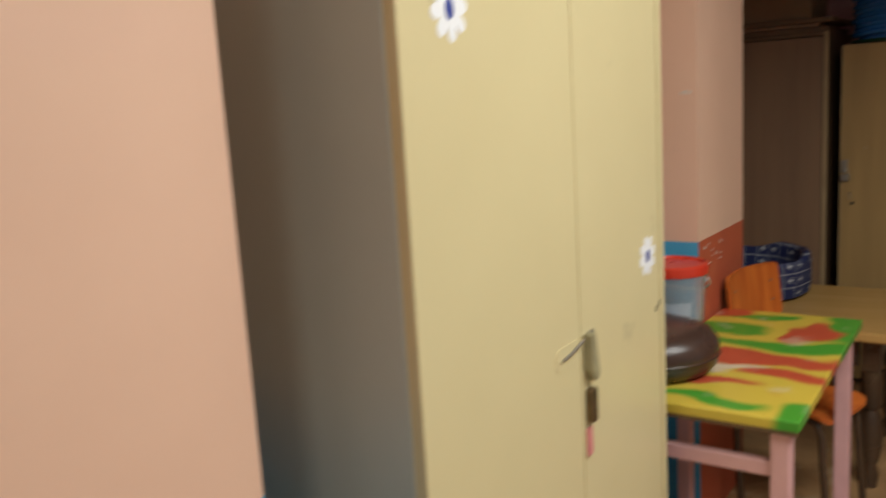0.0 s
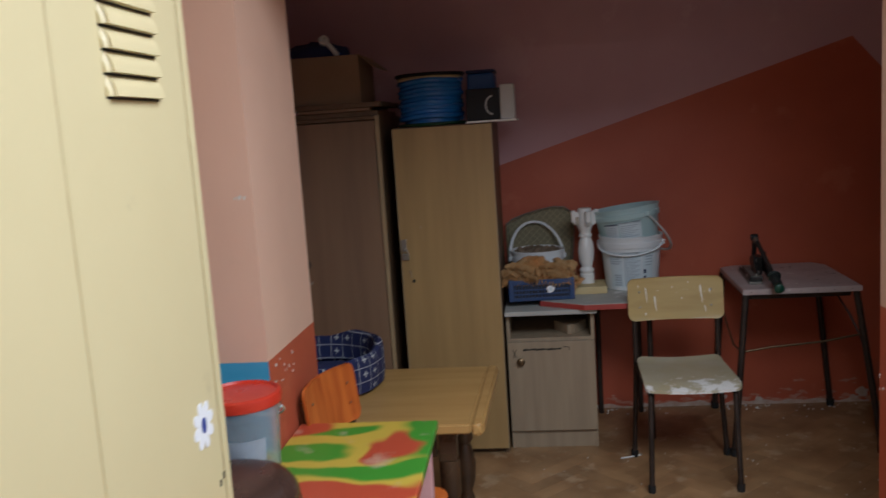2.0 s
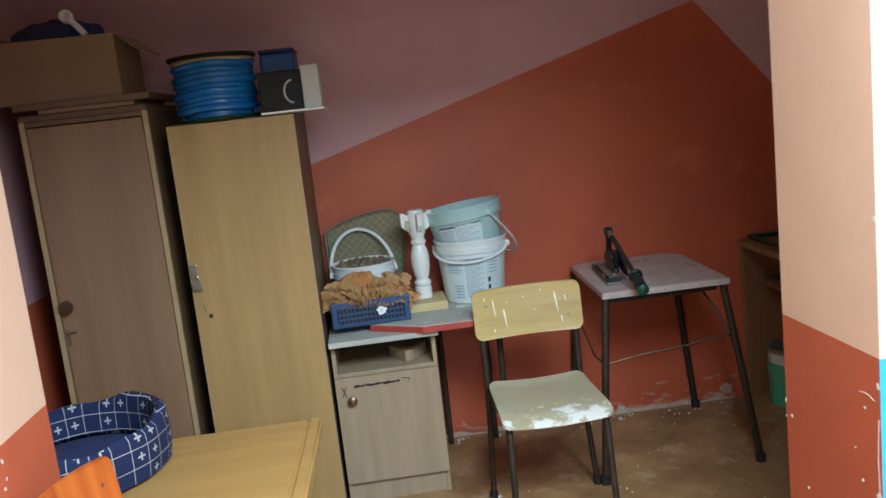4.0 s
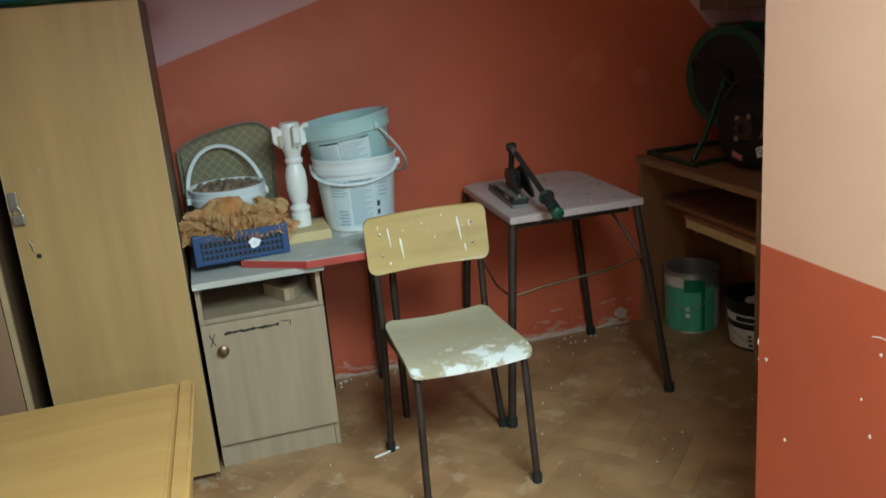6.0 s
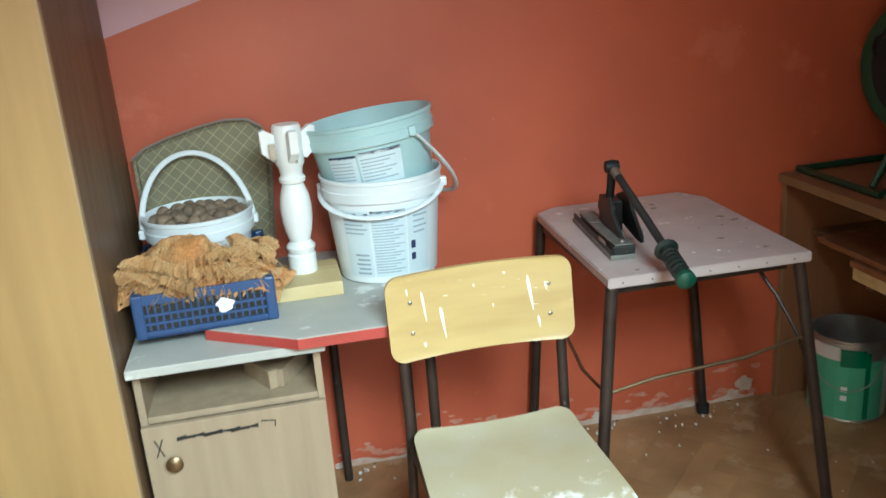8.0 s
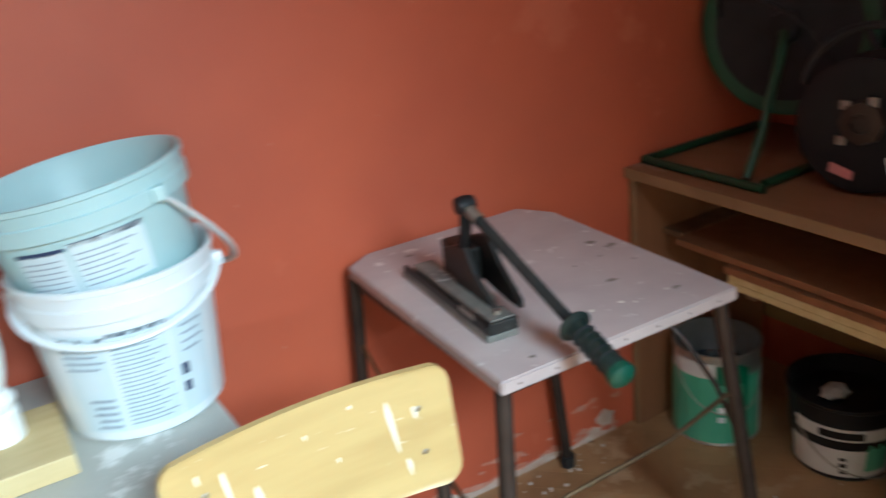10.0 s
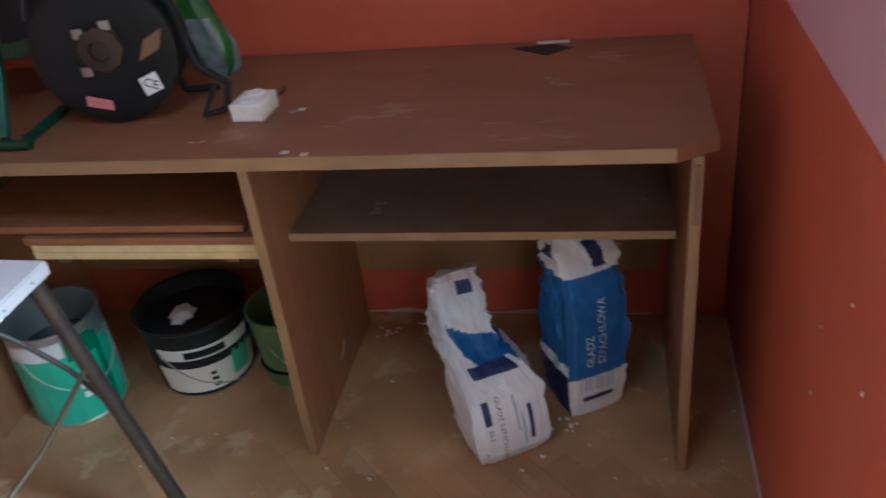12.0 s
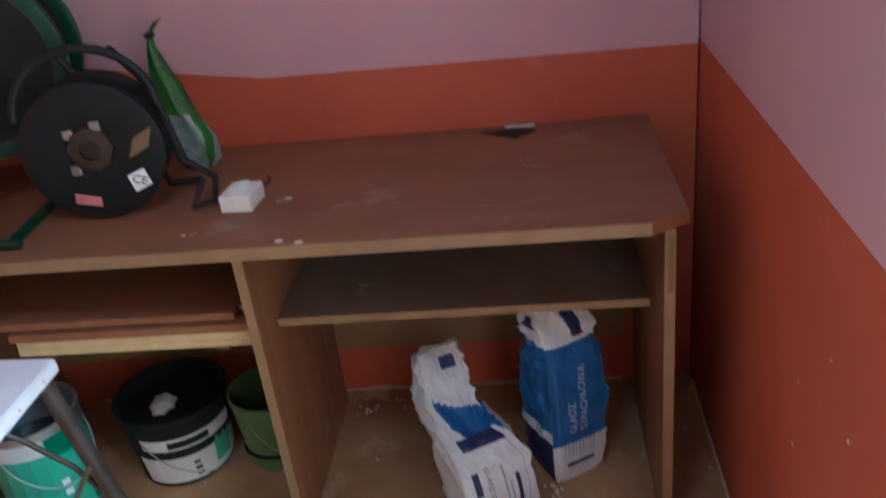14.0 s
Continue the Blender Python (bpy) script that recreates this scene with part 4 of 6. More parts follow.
def hose_spool():
    t = thing("hose_spool", "spool of shiny blue hose lying on the tall cabinet", "spool", (-0.53, 3.94, 1.547))
    for z, mat, lab in ((0.0, GREEN_TUBE, "dark green lower flange"), (0.222, BLACK_PLASTIC, "dark upper flange with pale edge")):
        bm = bmesh.new()
        lathe(bm, [(0.0, z), (0.158, z), (0.162, z + 0.006), (0.158, z + 0.014), (0.0, z + 0.014)], (0, 0, 0), 40)
        part("flange", bm, mat, t, lab, True, True)
    bm = bmesh.new()
    lathe(bm, [(0.0, 0.205), (0.145, 0.205), (0.149, 0.213), (0.145, 0.221), (0.0, 0.221)], (0, 0, 0), 40)
    part("inner_ring", bm, RAW_WOOD, t, "pale ring", True, True)
    bm = bmesh.new()
    pts = []
    for i in range(9 * 30 + 1):
        a = 2 * math.pi * i / 30
        pts.append(((0.137 + 0.006 * math.sin(a * 0.37)) * math.cos(a), (0.137 + 0.006 * math.sin(a * 0.37)) * math.sin(a), 0.028 + 0.0195 * a / (2 * math.pi) + 0.004 * math.sin(3 * a)))
    tube(bm, pts, 0.0125, 8)
    part("wound_hose", bm, BLUE_FILM, t, "glossy blue wound hose", True, True)
    bm = bmesh.new()
    lathe(bm, [(0.0, 0.015), (0.128, 0.015), (0.128, 0.204), (0.0, 0.204)], (0, 0, 0), 24)
    part("core", bm, BLUE_FILM, t, "", True, True)


hose_spool()
bm = bmesh.new()
box(bm, (-0.36, 3.775, 1.5465), (-0.135, 4.20, 1.5545), 0, 0.001)
tagged(link("thin_board", bm, WHITE_WOOD), "thin white board jutting out over the tall cabinet", "board")
t = thing("black_box", "black box with a pale grey end on the thin board", "box", (-0.25, 3.9, 1.555))
block("body", (-0.358, 3.80, 1.555), (-0.206, 3.98, 1.695), BLACK_PLASTIC, t, "", 0.004)
block("end_panel", (-0.2055, 3.795, 1.555), (-0.142, 3.985, 1.708), GREY_BOX, t, "pale grey end", 0.004)
bm = bmesh.new()
tube(bm, arc((-0.24, 3.797, 1.58), (-0.24, 3.797, 1.66), (-0.03, 0, 0), 8), 0.004, 6)
part("strap", bm, GREY_BOX, t, smooth=True)
t = thing("blue_case", "blue plastic case behind the black box", "case", (-0.3, 4.1, 1.555))
block("body", (-0.365, 4.00, 1.555), (-0.235, 4.20, 1.775), SACK_BLUE, t, "", 0.012)
block("lid", (-0.368, 3.997, 1.776), (-0.232, 4.203, 1.79), SACK_NAVY, t, "", 0.005)

# ---- alcove, back: pedestal cabinet, tabletop and what stands on it ----


def pedestal():
    t = thing("pedestal_cabinet", "grey oak pedestal cabinet with open niche and scribbled door", "cabinet", (-0.03, 4.1, 0))
    x0, x1, y0 = -0.237, 0.168, 3.862
    for a, b in (((x0, y0, 0), (x0 + 0.016, 4.38, 0.652)), ((x1 - 0.016, y0, 0), (x1, 4.38, 0.652))):
        block("side_panel", a, b, GREY_OAK, t, "", 0.001)
    block("shelf", (x0 + 0.016, y0 + 0.004, 0.518), (x1 - 0.016, 4.37, 0.534), GREY_OAK, t, "", 0.001)
    block("back_panel", (x0 + 0.016, 4.370, 0.02), (x1 - 0.016, 4.378, 0.652), GREY_OAK, t, "", 0)
    block("plinth", (x0 + 0.016, y0 + 0.006, 0), (x1 - 0.016, y0 + 0.022, 0.086), GREY_OAK, t, "", 0.001)
    block("bottom", (x0 + 0.016, y0 + 0.022, 0.09), (x1 - 0.016, 4.37, 0.106), GREY_OAK, t, "", 0)
    door = block("door", (x0 + 0.001, y0 - 0.018, 0.090), (x1 - 0.001, y0 - 0.002, 0.520), GREY_OAK, t, "", 0.0015)
    bm = bmesh.new()
    lathe(bm, [(0.0, 0.0), (0.008, 0.0), (0.008, 0.01), (0.018, 0.014), (0.019, 0.02), (0.012, 0.026), (0.0, 0.027)], (-0.176, y0 - 0.018, 0.432), 20, Matrix.Rotation(radians(90), 3, "X"))
    part("knob", bm, BRONZE, door, "round bronze knob", True)
    for k in range(9):
        x = -0.165 + 0.0195 * k
        bm = bmesh.new()
        prism(bm, [(x, 0.478 + 0.003 * (k % 3)), (x + 0.0215, 0.481), (x + 0.0215, 0.488 + 0.003 * ((k + 1) % 2)), (x, 0.487)], "y", y0 - 0.0192, y0 - 0.018)
        part("scribble", bm, DARK, door, "black felt-pen scribble")
    for pts in ([(-0.214, 0.488), (-0.211, 0.488), (-0.195, 0.446), (-0.198, 0.446)], [(-0.197, 0.488), (-0.194, 0.488), (-0.211, 0.446), (-0.214, 0.446)], [(0.02, 0.494), (0.052, 0.490), (0.052, 0.4925), (0.02, 0.4965)], [(0.0495, 0.492), (0.052, 0.492), (0.050, 0.476), (0.0475, 0.476)]):
        bm = bmesh.new()
        prism(bm, pts, "y", y0 - 0.0192, y0 - 0.018)
        part("pen_stroke", bm, DARK, door, "black felt-pen stroke")
    block("top_board", (x0 - 0.003, 3.815, 0.652), (x1 + 0.012, 4.385, 0.673), GREY_TOP, t, "pale dusty top board", 0.002)


pedestal()
t = thing("wooden_bracket", "two joined raw wood offcuts lying in the cabinet niche", "offcut", (0.03, 4.0, 0.534))
for rz, dx in ((118, -0.028), (62, 0.034)):
    bm = bmesh.new()
    box(bm, (-0.065, -0.017, 0.0), (0.065, 0.017, 0.045), 0, 0.002)
    bmesh.ops.transform(bm, matrix=pose(dx + 0.03, -0.035 + 0.3 * abs(dx), 0.001 if dx < 0 else 0.0015, 0, 0, rz), verts=bm.verts)
    part("offcut", bm, GREY_OAK, t, local=True)


def trapezoid_table():
    t = thing("red_edged_table", "grey dusty tabletop with a red edge on dark tube legs", "table", (0.2, 4.1, 0))
    out = [(-0.075, 3.925), (0.125, 3.792), (0.44, 3.792), (0.475, 3.92), (0.462, 4.385), (-0.075, 4.385)]
    bm = bmesh.new()
    prism(bm, out, "z", 0.6975, 0.7005)
    part("tabletop", bm, GREY_TOP, t, "dusty grey laminate top")
    bm = bmesh.new()
    prism(bm, [(x - 0.001 * (x < 0.2) + 0.001 * (x > 0.2), y - 0.001) for x, y in out], "z", 0.674, 0.6975)
    part("edge", bm, RED_EDGE, t, "dark red painted edge")
    for x, y in ((0.43, 3.95), (0.42, 4.33), (0.215, 4.33)):
        bm = bmesh.new()
        tube(bm, [(x, y, 0), (x, y, 0.674)], 0.013, 10)
        part("leg", bm, BLACK_TUBE, t, smooth=True)


trapezoid_table()


def crate():
    t = thing("plastic_crate", "dark blue slatted plastic crate on the dusty tabletop", "crate", (-0.075, 4.12, 0.701), 3)
    w, d, h = 0.152, 0.205, 0.10
    bm = bmesh.new()
    box(bm, (-w, -d, 0), (w, d, 0.006))
    part("bottom", bm, CRATE, t, local=True)
    for s in (-1, 1):
        bm = bmesh.new()
        for z0, z1 in ((0.0, 0.016), (0.030, 0.036), (0.050, 0.056), (0.078, h)):
            box(bm, (-w, s * d, z0), (w, s * (d - 0.005), z1))
        for i in range(-9, 10):
            box(bm, (i * 0.0152 - 0.002, s * (d - 0.0005), 0.014), (i * 0.0152 + 0.002, s * (d - 0.0045), 0.08))
        part("long_wall", bm, CRATE, t, local=True)
        bm = bmesh.new()
        for z0, z1 in ((0.0, 0.016), (0.030, 0.036), (0.050, 0.056), (0.078, h)):
            box(bm, (s * w, -d + 0.006, z0), (s * (w - 0.005), d - 0.006, z1))
        for i in range(-12, 13):
            box(bm, (s * (w - 0.0005), i * 0.0155 - 0.002, 0.014), (s * (w - 0.0045), i * 0.0155 + 0.002, 0.08))
        part("short_wall", bm, CRATE, t, local=True)
        for q in (-1, 1):
            bm = bmesh.new()
            box(bm, (s * (w + 0.002), q * (d + 0.002), 0), (s * (w - 0.022), q * (d - 0.022), h + 0.002), 0, 0.004)
            part("corner_post", bm, CRATE, t, local=True)
    # near-black sheet behind the front slats paints the shade in their holes
    bm = bmesh.new()
    box(bm, (-w + 0.006, -d + 0.0055, 0.006), (w - 0.006, -d + 0.0065, 0.075))
    part("lining", bm, DARK, t, "lining blackened as shade in the slat holes", local=True)
    bm = bmesh.new()
    pts = [(0.042 + 0.0185 * (1 + 0.18 * math.sin(5 * a)) * math.cos(a), 0.053 + 0.0165 * (1 + 0.14 * math.cos(3 * a)) * math.sin(a)) for a in (2 * math.pi * i / 30 for i in range(30))]
    prism(bm, pts, "y", -d - 0.0012, -d)
    badge = part("badge", bm, WHITE_VINYL, t, "white round badge", local=True)
    bm = bmesh.new()
    prism(bm, [(0.042 + 0.006 * math.cos(a), 0.053 + 0.008 * math.sin(a)) for a in (2 * math.pi * i / 12 for i in range(12))], "y", -d - 0.0018, -d - 0.0012)
    part("badge_centre", bm, LABEL, badge, "", local=True)


crate()


def netting():
    """A heap of crumpled net sacks: folded sheets and loose threads."""
    bm = bmesh.new()
    rnd = random.Random(5)
    for s in range(7):
        n = 44
        cx, cy, cz = -0.075 + rnd.uniform(-0.06, 0.07), 3.985 + rnd.uniform(-0.02, 0.03), 0.808 + 0.012 * s
        size, off = 0.13 - 0.009 * s, Vector((rnd.random() * 9, rnd.random() * 9, s * 3.1))
        sheet = []
        for j in range(n):
            row = []
            for i in range(n):
                u, v = -1 + 2 * i / (n - 1), -1 + 2 * j / (n - 1)
                wob = 1 + 0.28 * noise.noise(Vector((math.atan2(v, u) * 1.4, s, 0)) + off)
                x, y = u * size * 1.25 * wob, v * size * 0.62 * wob
                fold = noise.noise(Vector((x * 13, y * 22, 0)) + off) * 0.020 + noise.noise(Vector((x * 48, y * 48, 3)) + off) * 0.011 + noise.noise(Vector((x * 110, y * 110, 3)) + off) * 0.004
                z = cz + fold - 0.035 * (u * u * u * u + v * v) + 0.034 * math.exp(-3 * (u * u + v * v))
                row.append(bm.verts.new((cx + x + fold * 0.8, cy + y - fold * 0.7, z)))
            sheet.append(row)
        for j in range(n - 1):
            for i in range(n - 1):
                if rnd.random() > 0.06 or 9 < i < 34:
                    bm.faces.new((sheet[j][i], sheet[j][i + 1], sheet[j + 1][i + 1], sheet[j + 1][i]))
    t = thing("net_sacks", "heap of crumpled orange-brown net sacks in the crate", "sacks", (-0.075, 3.99, 0.71))
    part("crumpled_net", bm, NET, t, smooth=True)
    bm = bmesh.new()
    for k in range(16):
        a0, a1 = rnd.uniform(-3.4, 0.3), rnd.uniform(0.9, 1.7)
        rx, ry, z0 = rnd.uniform(0.07, 0.165), rnd.uniform(0.04, 0.085), 0.79 + 0.075 * rnd.random()
        waves, phase, width = rnd.randint(7, 12), rnd.uniform(0, 6), rnd.uniform(0.022, 0.04)
        rows = []
        for i in range(61):
            f = i / 60
            a = a0 + a1 * f
            rise = 0.02 * math.sin(phase + 3 * f)
            row = []
            for q in range(5):
                g = q / 4
                frill = g * (0.014 * math.sin(waves * 2 * math.pi * f + phase) + 0.006 * math.sin(2.7 * waves * math.pi * f))
                r = 1 + (0.8 * width * g + frill) / rx
                row.append(bm.verts.new((-0.075 + rx * r * math.cos(a), 3.985 + ry * r * math.sin(a), z0 + rise + width * 0.55 * g - 1.3 * width * g * g + 0.8 * frill)))
            rows.append(row)
        for one, two in zip(rows, rows[1:]):
            for q in range(4):
                bm.faces.new((one[q], two[q], two[q + 1], one[q + 1]))
    part("frilled_edge", bm, PALE_NET, t, "paler frilled net edges", True)
    bm = bmesh.new()
    for k in range(170):
        a, f = rnd.uniform(0, 2 * math.pi), math.sqrt(rnd.uniform(0.1, 1))
        p = Vector((-0.07 + 0.15 * f * math.cos(a), 3.985 + 0.075 * f * math.sin(a), 0.80 + rnd.uniform(0, 0.05) + 0.045 * (1 - f)))
        pts = [p]
        step = Vector((math.cos(a) * 0.013, math.sin(a) * 0.011 - 0.003, rnd.uniform(-0.004, 0.008)))
        for i in range(4):
            pts.append(pts[-1] + step + Vector([rnd.uniform(-0.006, 0.006) for _ in range(3)]) - Vector((0, 0, 0.004 * i)))
        tube(bm, pts, 0.0005, 3)
    tagged(part("loose_threads", bm, THREAD, t, "pale loose threads"), kind="stuff")


netting()


def bucket(name, label, base, r0, r1, h, mat, tilt=(0, 0), handle=None, base_rz=0):
    """A tapered bucket with a ribbed collar, hollow."""
    t = thing(name, label, "bucket", base)
    turn = Euler((radians(tilt[0]), radians(tilt[1]), 0)).to_matrix()
    k = (r1 - r0) / h
    bm = bmesh.new()
    prof = [(0.0, 0.0), (r0 - 0.004, 0.0), (r0, 0.004), (r0 + k * (h - 0.055), h - 0.055), (r1 + 0.003, h - 0.053), (r1 + 0.0045, h - 0.030), (r1 + 0.002, h - 0.028), (r1 + 0.003, h - 0.010), (r1 + 0.0065, h - 0.008), (r1 + 0.0065, h), (r1 + 0.002, h + 0.001), (r1 - 0.002, h - 0.004), (r0 - 0.003, 0.004), (0.0, 0.003)]
    lathe(bm, prof, (0, 0, 0), 48, turn)
    part("shell", bm, mat, t, "", True, True)
    if handle:
        az, drop, out = handle
        ca, sa = math.cos(radians(az)), math.sin(radians(az))
        rr = r1 + 0.006
        a, b = Vector((ca * rr, sa * rr, h - 0.04)), Vector((-ca * rr, -sa * rr, h - 0.04))
        bm = bmesh.new()
        tube(bm, [turn @ p for p in arc(a, b, Vector((sa * out, -ca * out, drop)), 22)], 0.0075, 8, 0.55)
        part("handle", bm, WHITE_PLASTIC, t, "moulded white plastic handle", True, True)
        for p in (a, b):
            bm = bmesh.new()
            box(bm, p - Vector((0.010, 0.010, 0.012)), p + Vector((0.010, 0.010, 0.012)), 0, 0.004)
            bmesh.ops.transform(bm, matrix=turn.to_4x4(), verts=bm.verts)
            part("lug", bm, mat, t, "", False, True)
    return t, turn


t, turn = bucket("nut_bucket", "white plastic bucket of walnuts with its handle up, in the crate", (-0.078, 4.205, 0.708), 0.108, 0.128, 0.197, WHITE_PLASTIC, handle=(8, 0.165, -0.11))
bm = bmesh.new()
wrap(bm, 0.112, 0.12, 0.05, 0.12, 245, 300, (0, 0, 0))
part("label", bm, LABEL, t, "pale blue label", local=True)
bm = bmesh.new()
lathe(bm, [(0.0, 0.150), (0.118, 0.150), (0.118, 0.156), (0.0, 0.160)], (0, 0, 0), 24)
part("filling", bm, NUT, t, "packed walnuts below the top layer", True, True)
rnd = random.Random(3)
bm = bmesh.new()
bmesh.ops.create_icosphere(bm, subdivisions=3, radius=0.0175)
for v in bm.verts:
    p = v.co.normalized()
    v.co *= 1 + 0.06 * noise.noise(p * 3) + 0.04 * noise.noise(p * 9)
    v.co.z *= 1.12
    if abs(p.x) < 0.12:
        v.co *= 1.04
nut = tagged(link("walnut", bm, NUT, smooth=True), "grey-brown dusty walnut heaped in the white bucket", "walnut", "walnuts in the bucket")
placed = []
for k in range(900):
    r, a = 0.104 * math.sqrt(rnd.random()), rnd.uniform(0, 2 * math.pi)
    x, y = -0.078 + r * math.cos(a), 4.205 + r * math.sin(a)
    if len(placed) < 46 and all((x - q) ** 2 + (y - w) ** 2 > 0.0265 ** 2 for q, w in placed):
        placed.append((x, y))
for k, (x, y) in enumerate(placed):
    z = 0.708 + 0.178 + 0.012 * (1 - ((x + 0.078) ** 2 + (y - 4.205) ** 2) / 0.011) + rnd.uniform(-0.004, 0.006)
    m = pose(x, y, z, rnd.uniform(0, 180), rnd.uniform(0, 180), rnd.uniform(0, 180))
    if k == 0:
        nut.matrix_basis = m
    else:
        copy_thing(nut, m)

# quilted panel leaning on the wall
bm = bmesh.new()
out = [(-0.233, 0.704), (0.085, 0.704), (0.100, 0.80), (0.112, 0.95), (0.115, 1.03), (0.100, 1.072), (0.065, 1.095), (0.01, 1.098), (-0.06, 1.087), (-0.14, 1.066), (-0.20, 1.045), (-0.233, 1.02)]
prism(bm, out, "y", 4.345, 4.388)
bmesh.ops.bevel(bm, geom=[e for e in bm.edges if abs(e.verts[0].co.y - e.verts[1].co.y) < 1e-4], offset=0.014, segments=3, affect="EDGES")
t = thing("seat_cushion", "khaki quilted seat cushion leaning on the red wall", "cushion", (-0.06, 4.366, 0.704))
part("cover", bm, WEAVE, t, smooth=True)
bm = bmesh.new()
tube(bm, [(x * 0.995, 4.346, z) for x, z in out[1:]], 0.004, 6)
part("piping", bm, DUSTY_SHELF, t, "dark seam", True)


def baluster():
    t = thing("baluster", "white turned wooden baluster on a raw pine block", "baluster", (0.160, 4.130, 0.701))
    bm = bmesh.new()
    box(bm, (-0.082, -0.110, 0.0), (0.086, 0.075, 0.034), 0, 0.002)
    part("base_block", bm, RAW_WOOD, t, "raw pine base block", local=True)
    for x in (-0.055, 0.045):
        bm = bmesh.new()
        lathe(bm, [(0.0, 0.0), (0.004, 0.0), (0.0, 0.002)], (x, -0.1082, 0.018), 8, Matrix.Rotation(radians(90), 3, "X"))
        part("screw", bm, STEEL, t, local=True)
    bm = bmesh.new()
    lathe(bm, [(r * 1.2, 0.034 + (z - 0.034) * 1.03) for r, z in [(0.0, 0.034), (0.029, 0.034), (0.029, 0.078), (0.025, 0.082), (0.029, 0.090), (0.030, 0.098), (0.025, 0.106), (0.021, 0.112), (0.027, 0.135), (0.031, 0.165), (0.032, 0.195), (0.029, 0.225), (0.023, 0.245), (0.021, 0.252), (0.026, 0.257), (0.027, 0.266), (0.022, 0.272), (0.024, 0.290), (0.029, 0.300), (0.029, 0.385), (0.026, 0.392), (0.0, 0.392)]], (0, 0.01, 0), 28)
    part("spindle", bm, WHITE_WOOD, t, "white painted turned spindle", True, True)
    for a in (12, 102, 192, 282):
        bm = bmesh.new()
        prism(bm, [(0.030, 0.322), (0.040, 0.316), (0.066, 0.340), (0.068, 0.392), (0.056, 0.396), (0.030, 0.380)], "y", -0.011, 0.011)
        bmesh.ops.bevel(bm, geom=list(bm.edges), offset=0.0015, segments=1, affect="EDGES")
        bmesh.ops.transform(bm, matrix=pose(0, 0.01, 0, 0, 0, a), verts=bm.verts)
        part("wing", bm, WHITE_WOOD, t, local=True)
    bm = bmesh.new()
    box(bm, (0.012, -0.034, 0.315), (0.018, -0.029, 0.375), 0, 0.001)
    part("bracket_slot", bm, STEEL, t, "grey metal bracket", local=True)
    bm = bmesh.new()
    box(bm, (-0.045, -0.028, 0.325), (-0.030, -0.024, 0.365), 0, 0.001)
    part("bracket_slot", bm, STEEL, t, "grey metal bracket", local=True)


baluster()


def print_on(t, turn, r0, r1, h, rows, parent_mat):
    """Wrapped bars of unreadable print on a bucket: (angle, angle, height, height, material)."""
    for a0, a1, z0, z1, mat in rows:
        bm = bmesh.new()
        k = (r1 - r0) / h
        wrap(bm, r0 + k * z0, r0 + k * z1, z0, z1, a0, a1, (0, 0, 0), 0.0012, 8, turn)
        part("print", bm, mat, t, local=True)


low, turn = bucket("paint_bucket", "white paint bucket with pale blue print and a plastic handle", (0.378, 4.172, 0.701), 0.125, 0.148, 0.262, WHITE_PLASTIC, handle=(-15, -0.045, 0.155))
rows = [(218, 247, 0.02, 0.19, LABEL), (249, 284, 0.02, 0.19, LABEL), (286, 312, 0.02, 0.19, LABEL), (218, 247, 0.178, 0.185, PRINT), (249, 284, 0.183, 0.190, PRINT)]
for i in range(20):
    rows.append((250.5, 281.5 - 5 * (i % 3), 0.169 - 0.0073 * i, 0.1714 - 0.0073 * i, GREY_PRINT))
for i in range(4):
    rows.append((220, 245 - 4 * (i % 2), 0.165 - 0.011 * i, 0.1685 - 0.011 * i, GREY_PRINT))
for i in range(5):
    rows.append((228 + 2 * (i % 2), 244, 0.075 - 0.012 * i, 0.080 - 0.012 * i, GREY_PRINT))
for i in range(4):
    rows.append((292, 309 - 3 * (i % 2), 0.165 - 0.014 * i, 0.169 - 0.014 * i, GREY_PRINT))
rows += [(289, 294, 0.085, 0.105, PRINT), (289, 294, 0.055, 0.073, PRINT)]
print_on(low, turn, 0.125, 0.148, 0.262, [(a, b, c + 0.0, d, m) for a, b, c, d, m in rows], WHITE_PLASTIC)
for ob in [o for o in low.children if o.name.startswith("print")][5:]:
    ob.scale = (1.012, 1.012, 1)
up, turn = bucket("paint_bucket", "pale cyan paint bucket stacked crooked inside the white bucket", (0.388, 4.185, 0.842), 0.125, 0.157, 0.255, CYAN_PLASTIC, (-2, -6.5), handle=(-58, -0.215, -0.205))
rows = [(218, 247, 0.11, 0.182, LABEL), (249, 290, 0.11, 0.190, LABEL), (218, 247, 0.180, 0.187, PRINT), (249, 290, 0.183, 0.191, PRINT)]
for i in range(7):
    rows.append((251, 284 - 6 * (i % 3), 0.172 - 0.0085 * i, 0.1745 - 0.0085 * i, GREY_PRINT))
    rows.append((220, 243, 0.169 - 0.0085 * i, 0.1712 - 0.0085 * i, GREY_PRINT))
print_on(up, turn, 0.125, 0.157, 0.255, rows, CYAN_PLASTIC)
for ob in [o for o in up.children if o.name.startswith("print")][4:]:
    ob.scale = (1.012, 1.012, 1)

